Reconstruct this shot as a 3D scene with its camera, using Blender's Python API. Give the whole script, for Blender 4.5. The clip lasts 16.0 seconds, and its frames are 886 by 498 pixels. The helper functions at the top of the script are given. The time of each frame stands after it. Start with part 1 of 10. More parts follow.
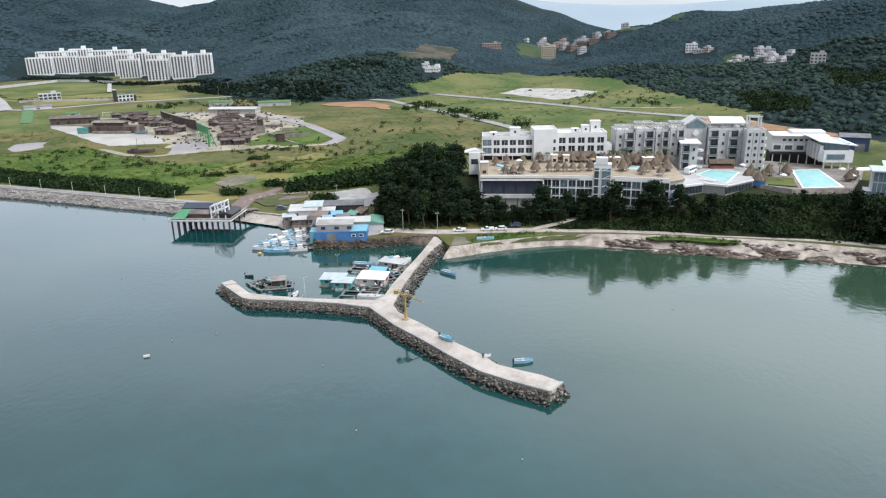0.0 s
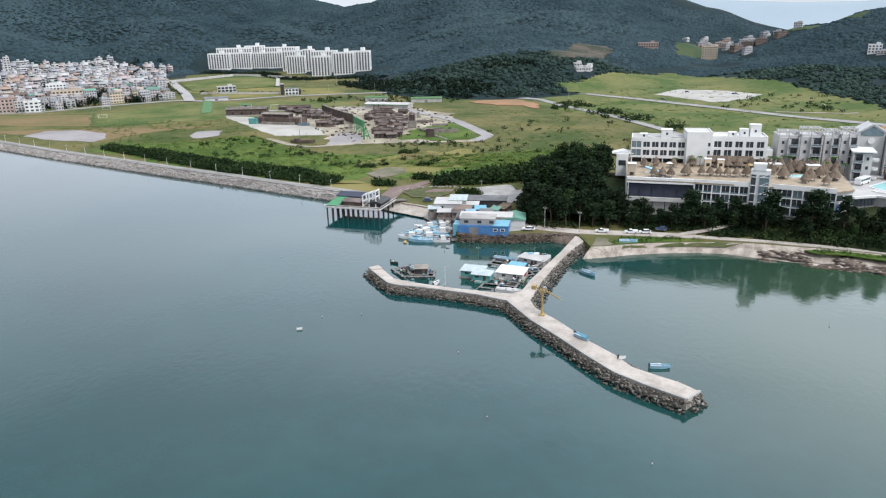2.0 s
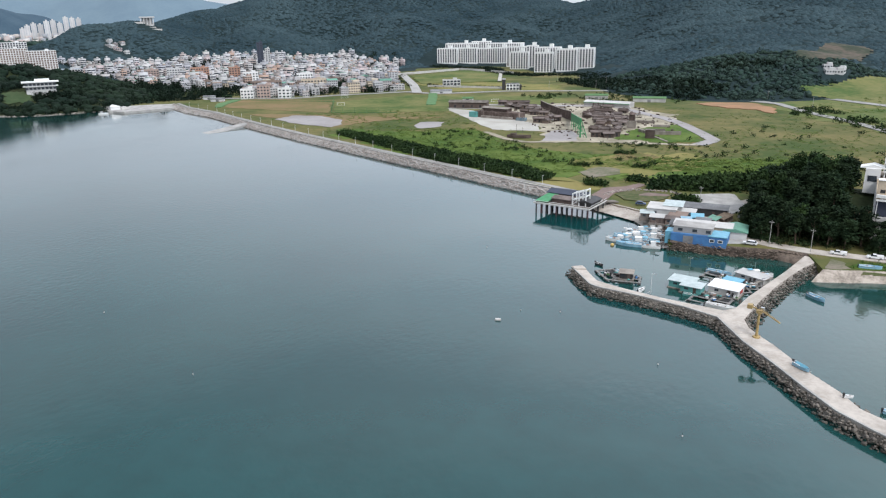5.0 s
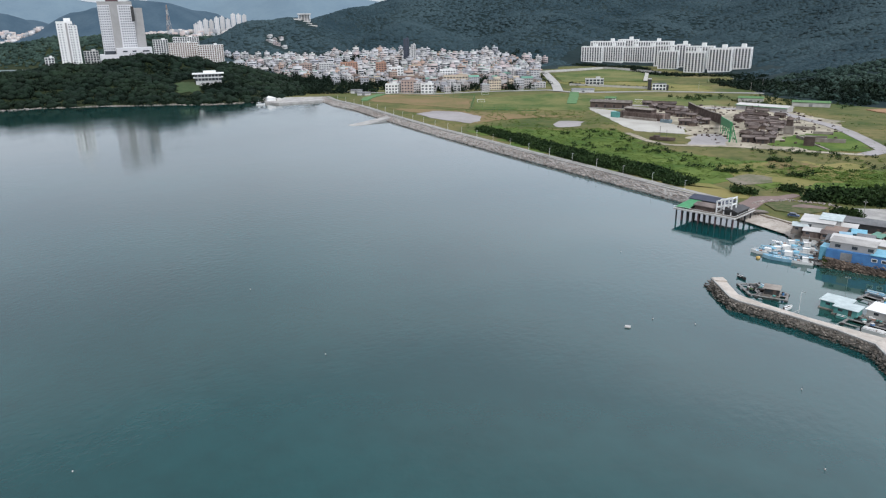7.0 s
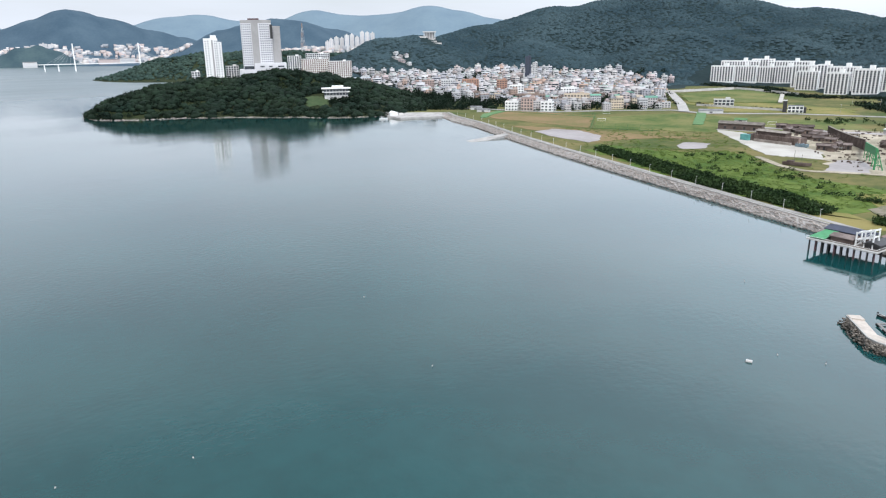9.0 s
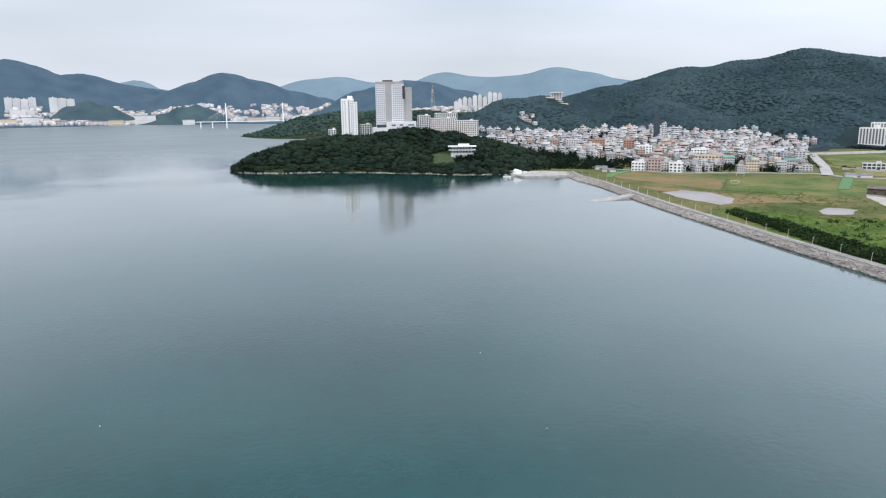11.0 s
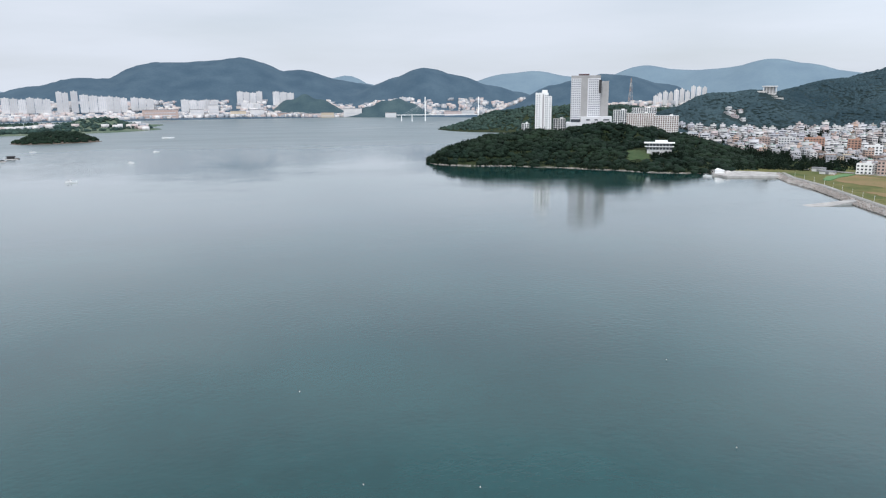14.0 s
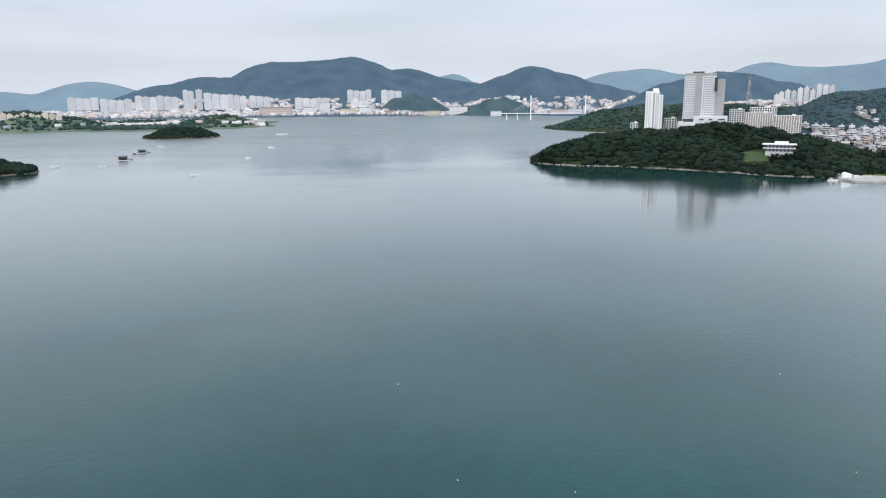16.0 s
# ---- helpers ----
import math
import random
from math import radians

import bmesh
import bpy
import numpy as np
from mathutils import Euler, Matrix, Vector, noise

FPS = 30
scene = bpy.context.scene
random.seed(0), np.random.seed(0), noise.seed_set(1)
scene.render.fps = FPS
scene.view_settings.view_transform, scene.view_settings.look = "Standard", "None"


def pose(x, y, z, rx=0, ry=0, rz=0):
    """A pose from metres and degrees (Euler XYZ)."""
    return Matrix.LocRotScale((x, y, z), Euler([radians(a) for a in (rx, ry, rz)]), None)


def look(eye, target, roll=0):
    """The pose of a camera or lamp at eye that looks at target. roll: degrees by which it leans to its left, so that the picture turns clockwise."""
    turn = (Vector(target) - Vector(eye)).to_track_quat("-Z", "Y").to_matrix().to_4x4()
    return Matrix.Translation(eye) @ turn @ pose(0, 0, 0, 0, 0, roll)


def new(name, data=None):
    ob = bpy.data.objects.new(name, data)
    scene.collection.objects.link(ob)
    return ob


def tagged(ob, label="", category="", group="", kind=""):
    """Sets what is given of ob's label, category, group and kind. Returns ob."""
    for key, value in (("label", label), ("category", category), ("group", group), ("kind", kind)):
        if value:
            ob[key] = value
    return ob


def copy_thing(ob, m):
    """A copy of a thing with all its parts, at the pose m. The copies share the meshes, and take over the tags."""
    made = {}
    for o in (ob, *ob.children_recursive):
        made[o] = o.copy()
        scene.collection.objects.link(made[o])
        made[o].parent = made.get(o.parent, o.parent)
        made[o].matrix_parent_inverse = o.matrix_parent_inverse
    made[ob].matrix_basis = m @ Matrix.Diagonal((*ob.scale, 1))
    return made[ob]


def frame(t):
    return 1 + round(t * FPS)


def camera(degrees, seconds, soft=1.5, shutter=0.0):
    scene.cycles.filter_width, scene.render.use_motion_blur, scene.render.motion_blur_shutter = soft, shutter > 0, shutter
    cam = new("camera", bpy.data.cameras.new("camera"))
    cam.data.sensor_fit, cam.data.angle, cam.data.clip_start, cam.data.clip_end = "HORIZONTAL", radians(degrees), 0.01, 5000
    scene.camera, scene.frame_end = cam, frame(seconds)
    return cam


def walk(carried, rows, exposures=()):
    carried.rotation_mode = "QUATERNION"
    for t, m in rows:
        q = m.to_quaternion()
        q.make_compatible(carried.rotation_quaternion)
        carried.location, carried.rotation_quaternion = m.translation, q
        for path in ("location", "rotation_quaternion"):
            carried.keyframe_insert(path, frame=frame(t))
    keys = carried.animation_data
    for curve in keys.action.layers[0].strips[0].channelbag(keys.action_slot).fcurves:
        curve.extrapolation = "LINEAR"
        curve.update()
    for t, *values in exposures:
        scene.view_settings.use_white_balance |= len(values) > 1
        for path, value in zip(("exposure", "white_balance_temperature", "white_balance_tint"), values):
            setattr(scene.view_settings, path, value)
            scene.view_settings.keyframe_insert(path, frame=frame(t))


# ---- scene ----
cam = camera(64.57, 16.0, soft=1.2)
walk(cam, [
    (0.0, pose(0.0, -0.00, 80.0, 71.77, 1.18, -0.39)),
    (0.5, pose(0.0, -2.13, 80.0, 71.82, 1.20, 2.20)),
    (1.0, pose(0.0, -3.14, 80.0, 71.84, 1.22, 4.93)),
    (1.5, pose(0.0, -3.62, 80.0, 71.90, 1.22, 8.15)),
    (2.0, pose(0.0, -3.87, 80.0, 71.93, 1.27, 11.52)),
    (2.5, pose(0.0, -4.00, 80.0, 71.96, 1.25, 14.87)),
    (3.0, pose(0.0, -4.09, 80.0, 71.99, 1.27, 17.93)),
    (3.5, pose(0.0, -4.14, 80.0, 72.01, 1.25, 20.70)),
    (4.0, pose(0.0, -4.19, 80.0, 72.02, 1.21, 23.46)),
    (6.5, pose(0.0, -4.39, 80.0, 72.02, 0.94, 37.46)),
    (7.0, pose(0.0, -4.42, 80.0, 72.02, 0.91, 40.25)),
    (7.5, pose(0.0, -4.46, 80.0, 72.00, 0.87, 42.64)),
    (8.0, pose(0.0, -4.50, 80.0, 72.02, 0.88, 44.57)),
    (8.5, pose(0.0, -4.54, 80.0, 72.40, 0.82, 47.00)),
    (9.0, pose(0.0, -4.57, 80.0, 73.49, 0.74, 49.83)),
    (9.2, pose(0.0, -4.59, 80.0, 74.02, 0.61, 50.99)),
    (10.5, pose(0.0, -4.69, 80.0, 77.95, 0.67, 57.40)),
    (11.5, pose(0.0, -4.76, 80.0, 78.00, 0.64, 62.57)),
    (12.0, pose(0.0, -4.80, 80.0, 78.00, 0.59, 65.46)),
    (12.5, pose(0.0, -4.84, 80.0, 77.99, 0.56, 68.30)),
    (13.0, pose(0.0, -4.87, 80.0, 77.96, 0.54, 70.77)),
    (13.5, pose(0.0, -4.91, 80.0, 77.94, 0.51, 73.08)),
    (14.0, pose(0.0, -4.95, 80.0, 77.94, 0.50, 75.32)),
    (14.5, pose(0.0, -4.99, 80.0, 77.91, 0.48, 77.26)),
    (15.0, pose(0.0, -5.02, 80.0, 77.90, 0.43, 79.20)),
    (15.5, pose(0.0, -5.06, 80.0, 77.90, 0.46, 81.42)),
    (16.0, pose(0.0, -5.10, 80.0, 77.88, 0.40, 83.75)),
], exposures=[(0.0, 0.05), (2.0, 0.03), (4.0, 0.0), (6.5, -0.17), (7.0, -0.19), (7.5, -0.15), (8.0, -0.07), (8.5, 0.08), (9.0, 0.2), (10.2, 0.1), (11.5, -0.02), (16.0, -0.02)])

# ---- world, sun ----
SUN_ELEV, SUN_AZ = 50.0, 130.0          # degrees; azimuth clockwise from +y
world = bpy.data.worlds.new("sky")
scene.world = world
world.use_nodes = True
wn, wl = world.node_tree.nodes, world.node_tree.links
wn.clear()
w_out, w_bg = wn.new("ShaderNodeOutputWorld"), wn.new("ShaderNodeBackground")
w_sky = wn.new("ShaderNodeTexSky")
w_sky.sky_type, w_sky.sun_disc = "NISHITA", False
w_sky.sun_elevation, w_sky.sun_rotation = radians(SUN_ELEV), radians(SUN_AZ)
w_sky.air_density, w_sky.dust_density, w_sky.ozone_density = 1.0, 2.5, 1.0
w_map, w_co = wn.new("ShaderNodeMapping"), wn.new("ShaderNodeTexCoord")
w_map.inputs["Scale"].default_value = (1.0, 1.0, 7.0)
w_noise = wn.new("ShaderNodeTexNoise")
w_noise.inputs["Scale"].default_value, w_noise.inputs["Detail"].default_value = 2.2, 5.0
w_ramp = wn.new("ShaderNodeValToRGB")
w_ramp.color_ramp.elements[0].position, w_ramp.color_ramp.elements[0].color = 0.32, (0.74, 0.74, 0.74, 1)
w_ramp.color_ramp.elements[1].position, w_ramp.color_ramp.elements[1].color = 0.62, (0.97, 0.97, 0.97, 1)
w_mix = wn.new("ShaderNodeMixRGB")
w_mix.inputs[2].default_value = (6.36, 6.88, 7.78, 1)      # thin high cloud
wl.new(w_co.outputs["Generated"], w_map.inputs["Vector"])
wl.new(w_map.outputs["Vector"], w_noise.inputs["Vector"])
wl.new(w_noise.outputs["Fac"], w_ramp.inputs["Fac"])
wl.new(w_ramp.outputs["Color"], w_mix.inputs[0])
wl.new(w_sky.outputs["Color"], w_mix.inputs[1])
# an overcast sky is brighter overhead than at the horizon, and on the sun's side
w_sep, w_mul, w_dot = wn.new("ShaderNodeSeparateXYZ"), wn.new("ShaderNodeVectorMath"), wn.new("ShaderNodeVectorMath")
w_mul.operation, w_dot.operation = "MULTIPLY", "DOT_PRODUCT"
w_dot.inputs[1].default_value = (math.sin(radians(SUN_AZ - 70)), math.cos(radians(SUN_AZ - 70)), 0.0)


def w_math(op, a, b):
    q = wn.new("ShaderNodeMath")
    q.operation = op
    for i, v in enumerate((a, b)):
        if isinstance(v, (int, float)):
            q.inputs[i].default_value = v
        else:
            wl.new(v, q.inputs[i])
    return q.outputs[0]


wl.new(w_co.outputs["Generated"], w_sep.inputs["Vector"])
wl.new(w_co.outputs["Generated"], w_dot.inputs[0])
w_side = w_math("MULTIPLY_ADD", w_dot.outputs["Value"], 3.0)
w_side.node.inputs[2].default_value = 1.45
w_side = w_math("MAXIMUM", w_side, 0.15)
w_rise = w_math("POWER", w_math("MINIMUM", w_math("MULTIPLY", w_math("MAXIMUM", w_sep.outputs["Z"], 0.0), 2.4), 1.15), 0.8)
w_level = w_math("ADD", w_math("MULTIPLY", w_math("MULTIPLY", w_rise, w_side), 0.55), 0.93)
wl.new(w_mix.outputs["Color"], w_mul.inputs[0])
wl.new(w_level, w_mul.inputs[1])
wl.new(w_mul.outputs["Vector"], w_bg.inputs["Color"])
w_bg.inputs["Strength"].default_value = 0.124
wl.new(w_bg.outputs["Background"], w_out.inputs["Surface"])

sun = new("sun", bpy.data.lights.new("sun", "SUN"))
sun.data.energy, sun.data.angle, sun.data.color = 2.1, radians(12.0), (1.0, 0.98, 0.95)
sa, se = radians(SUN_AZ), radians(SUN_ELEV)
sun.matrix_world = look((0, 0, 300), (-math.sin(sa) * math.cos(se), -math.cos(sa) * math.cos(se), 300 - math.sin(se)))


# ---- materials ----
def mat(name, c1, c2=None, rough=0.8, scale=0.5, fine=6.0, bump=0.0, metal=0.0, spread=0.5, rand=0.0, island=False, ior=1.45, emit=None):
    """A surface of two colours mixed by coarse and fine noise in world metres, with a little relief."""
    m = bpy.data.materials.new(name)
    m.use_nodes = True
    n, l = m.node_tree.nodes, m.node_tree.links
    b = n["Principled BSDF"]
    c2 = c2 or tuple(v * 0.72 for v in c1)
    geo = n.new("ShaderNodeNewGeometry")
    a, f = n.new("ShaderNodeTexNoise"), n.new("ShaderNodeTexNoise")
    a.inputs["Scale"].default_value, a.inputs["Detail"].default_value = scale, 5.0
    f.inputs["Scale"].default_value, f.inputs["Detail"].default_value = fine, 3.0
    l.new(geo.outputs["Position"], a.inputs["Vector"])
    l.new(geo.outputs["Position"], f.inputs["Vector"])
    add = n.new("ShaderNodeMath")
    add.operation = "MULTIPLY_ADD"
    add.inputs[1].default_value = 0.45
    l.new(f.outputs["Fac"], add.inputs[0])
    l.new(a.outputs["Fac"], add.inputs[2])
    ramp = n.new("ShaderNodeValToRGB")
    ramp.color_ramp.elements[0].position = 0.725 - 0.3 * spread
    ramp.color_ramp.elements[1].position = 0.725 + 0.3 * spread
    ramp.color_ramp.elements[0].color, ramp.color_ramp.elements[1].color = (*c1, 1), (*c2, 1)
    l.new(add.outputs[0], ramp.inputs["Fac"])
    colour = ramp.outputs["Color"]
    if rand:
        hsv = n.new("ShaderNodeHueSaturation")
        rm = n.new("ShaderNodeMapRange")
        rm.inputs["To Min"].default_value, rm.inputs["To Max"].default_value = 1 - rand, 1 + rand
        if island:
            l.new(geo.outputs["Random Per Island"], rm.inputs["Value"])
        else:
            l.new(n.new("ShaderNodeObjectInfo").outputs["Random"], rm.inputs["Value"])
        l.new(rm.outputs["Result"], hsv.inputs["Value"])
        l.new(colour, hsv.inputs["Color"])
        colour = hsv.outputs["Color"]
    l.new(colour, b.inputs["Base Color"])
    b.inputs["Roughness"].default_value, b.inputs["Metallic"].default_value = rough, metal
    b.inputs["IOR"].default_value = ior
    if rough >= 0.85:
        b.inputs["Specular IOR Level"].default_value = 0.12      # matt leaves, soil and masonry
    if bump:
        bp = n.new("ShaderNodeBump")
        bp.inputs["Strength"].default_value, bp.inputs["Distance"].default_value = min(1.0, bump), 0.3
        l.new(add.outputs[0], bp.inputs["Height"])
        l.new(bp.outputs["Normal"], b.inputs["Normal"])
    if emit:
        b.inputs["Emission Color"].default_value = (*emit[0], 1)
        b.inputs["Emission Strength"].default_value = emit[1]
    return m


def facades(name, colours, island=False, rough=0.8):
    """Painted walls: each house, or each block of a joined row, takes one of the colours."""
    m = mat(name, (0.5, 0.5, 0.5), (0.42, 0.42, 0.42), rough=rough, scale=0.15, fine=1.5, spread=0.9)
    n, l = m.node_tree.nodes, m.node_tree.links
    b = n["Principled BSDF"]
    grain = b.inputs["Base Color"].links[0].from_socket
    ramp, mul = n.new("ShaderNodeValToRGB"), n.new("ShaderNodeMixRGB")
    ramp.color_ramp.interpolation = "CONSTANT"
    while len(ramp.color_ramp.elements) < len(colours):
        ramp.color_ramp.elements.new(0.5)
    for i, c in enumerate(colours):
        ramp.color_ramp.elements[i].position = i / len(colours)
        ramp.color_ramp.elements[i].color = (*[2 * v for v in c], 1)
    l.new(n.new("ShaderNodeNewGeometry").outputs["Random Per Island"] if island else n.new("ShaderNodeObjectInfo").outputs["Random"], ramp.inputs["Fac"])
    mul.blend_type, mul.inputs[0].default_value = "MULTIPLY", 1.0
    l.new(grain, mul.inputs[1])
    l.new(ramp.outputs["Color"], mul.inputs[2])
    l.new(mul.outputs["Color"], b.inputs["Base Color"])
    return m


TOWN_PAINT = [(0.44, 0.43, 0.43), (0.41, 0.35, 0.33), (0.4, 0.4, 0.395), (0.46, 0.46, 0.475), (0.31, 0.315, 0.335), (0.43, 0.36, 0.355), (0.28, 0.245, 0.23), (0.44, 0.42, 0.41), (0.36, 0.36, 0.385), (0.38, 0.27, 0.215), (0.49, 0.48, 0.475)]
FAR_PAINT = [(0.5, 0.48, 0.47), (0.42, 0.36, 0.34), (0.36, 0.36, 0.37), (0.55, 0.53, 0.52), (0.45, 0.37, 0.35), (0.3, 0.31, 0.33), (0.24, 0.26, 0.28), (0.48, 0.44, 0.41)]


def water_mat():
    m = mat("sea_water", (0.003, 0.0335, 0.0345), (0.005, 0.0455, 0.047), rough=0.05, scale=0.012, fine=0.15, ior=1.29)
    n, l = m.node_tree.nodes, m.node_tree.links
    b = n["Principled BSDF"]
    geo = n.new("ShaderNodeNewGeometry")
    mp = n.new("ShaderNodeMapping")
    mp.inputs["Rotation"].default_value = (0, 0, radians(35))
    mp.inputs["Scale"].default_value = (1.0, 0.75, 1.0)
    l.new(geo.outputs["Position"], mp.inputs["Vector"])
    w1, w2 = n.new("ShaderNodeTexNoise"), n.new("ShaderNodeTexNoise")
    w1.inputs["Scale"].default_value, w1.inputs["Detail"].default_value = 0.55, 4.0
    w2.inputs["Scale"].default_value, w2.inputs["Detail"].default_value = 0.05, 2.0
    l.new(mp.outputs["Vector"], w1.inputs["Vector"])
    l.new(mp.outputs["Vector"], w2.inputs["Vector"])
    mul = n.new("ShaderNodeMath")
    mul.operation = "MULTIPLY"
    l.new(w1.outputs["Fac"], mul.inputs[0])
    l.new(w2.outputs["Fac"], mul.inputs[1])
    bp = n.new("ShaderNodeBump")
    bp.inputs["Strength"].default_value, bp.inputs["Distance"].default_value = 0.2, 0.25
    l.new(mul.outputs[0], bp.inputs["Height"])
    l.new(bp.outputs["Normal"], b.inputs["Normal"])
    b.inputs["Coat Weight"].default_value, b.inputs["Coat Roughness"].default_value, b.inputs["Coat IOR"].default_value = 1.0, 0.08, 1.17
    l.new(bp.outputs["Normal"], b.inputs["Coat Normal"])
    # broad lanes of calmer and more ruffled water
    mp2, w3 = n.new("ShaderNodeMapping"), n.new("ShaderNodeTexNoise")
    mp2.inputs["Rotation"].default_value, mp2.inputs["Scale"].default_value = (0, 0, radians(-25)), (1.0, 0.35, 1.0)
    w3.inputs["Scale"].default_value, w3.inputs["Detail"].default_value = 0.012, 4.0
    l.new(geo.outputs["Position"], mp2.inputs["Vector"])
    l.new(mp2.outputs["Vector"], w3.inputs["Vector"])
    lane = n.new("ShaderNodeMapRange")
    lane.inputs["From Min"].default_value, lane.inputs["From Max"].default_value = 0.35, 0.68
    lane.inputs["To Min"].default_value, lane.inputs["To Max"].default_value = 0.15, 0.5
    l.new(w3.outputs["Fac"], lane.inputs["Value"])
    l.new(lane.outputs["Result"], bp.inputs["Strength"])
    lane2 = n.new("ShaderNodeMapRange")
    lane2.inputs["From Min"].default_value, lane2.inputs["From Max"].default_value = 0.35, 0.68
    lane2.inputs["To Min"].default_value, lane2.inputs["To Max"].default_value = 0.03, 0.085
    l.new(w3.outputs["Fac"], lane2.inputs["Value"])
    # the open bay is ruffled by wind, the lee of the headland is calm
    far, fr, sm = n.new("ShaderNodeVectorMath"), n.new("ShaderNodeMapRange"), n.new("ShaderNodeMath")
    far.operation, sm.operation = "LENGTH", "ADD"
    fr.inputs["From Min"].default_value, fr.inputs["From Max"].default_value = 750.0, 1500.0
    fr.inputs["To Min"].default_value, fr.inputs["To Max"].default_value = 0.0, 1.0
    l.new(geo.outputs["Position"], far.inputs[0])
    l.new(far.outputs["Value"], fr.inputs["Value"])
    lo, ld, lr, wind = n.new("ShaderNodeVectorMath"), n.new("ShaderNodeVectorMath"), n.new("ShaderNodeMapRange"), n.new("ShaderNodeMath")
    lo.operation, ld.operation, wind.operation = "SUBTRACT", "LENGTH", "MULTIPLY"
    lo.inputs[1].default_value = (-720, 330, 0)
    lr.inputs["From Min"].default_value, lr.inputs["From Max"].default_value = 230.0, 480.0
    l.new(geo.outputs["Position"], lo.inputs[0])
    l.new(lo.outputs["Vector"], ld.inputs[0])
    l.new(ld.outputs["Value"], lr.inputs["Value"])
    l.new(fr.outputs["Result"], wind.inputs[0])
    l.new(lr.outputs["Result"], wind.inputs[1])
    sm.operation, sm.inputs[1].default_value = "MULTIPLY_ADD", 0.3
    l.new(wind.outputs[0], sm.inputs[0])
    l.new(lane2.outputs["Result"], sm.inputs[2])
    l.new(sm.outputs[0], b.inputs["Roughness"])
    l.new(sm.outputs[0], b.inputs["Coat Roughness"])
    sm2, gloss = n.new("ShaderNodeMath"), n.new("ShaderNodeMath")
    sm2.operation, sm2.inputs[1].default_value = "MULTIPLY_ADD", 1.5
    l.new(wind.outputs[0], sm2.inputs[0])
    l.new(lane.outputs["Result"], sm2.inputs[2])
    l.new(sm2.outputs[0], bp.inputs["Strength"])
    # coat reflectance raised by position as well, an added sheen that brightens the far bay
    gloss.operation, gloss.inputs[1].default_value, gloss.inputs[2].default_value = "MULTIPLY_ADD", 0.7, 1.17
    l.new(wind.outputs[0], gloss.inputs[0])
    l.new(gloss.outputs[0], b.inputs["Coat IOR"])
    # shallow greener water over the sand of the cove and inside the harbour
    colour = b.inputs["Base Color"].links[0].from_socket
    for cx, cy, reach, tint in ((95, 190, 120, (0.03, 0.058, 0.035)), (-28, 225, 45, (0.014, 0.05, 0.04))):
        off, ln, rng, mx = n.new("ShaderNodeVectorMath"), n.new("ShaderNodeVectorMath"), n.new("ShaderNodeMapRange"), n.new("ShaderNodeMixRGB")
        off.operation, ln.operation = "SUBTRACT", "LENGTH"
        off.inputs[1].default_value = (cx, cy, 0)
        l.new(geo.outputs["Position"], off.inputs[0])
        l.new(off.outputs["Vector"], ln.inputs[0])
        rng.interpolation_type = "SMOOTHSTEP"
        rng.inputs["From Min"].default_value, rng.inputs["From Max"].default_value = reach * 0.25, reach
        rng.inputs["To Min"].default_value, rng.inputs["To Max"].default_value = 1.0, 0.0
        l.new(ln.outputs["Value"], rng.inputs["Value"])
        l.new(rng.outputs["Result"], mx.inputs[0])
        l.new(colour, mx.inputs[1])
        mx.inputs[2].default_value = (*tint, 1)
        colour = mx.outputs["Color"]
    l.new(colour, b.inputs["Base Color"])
    return m


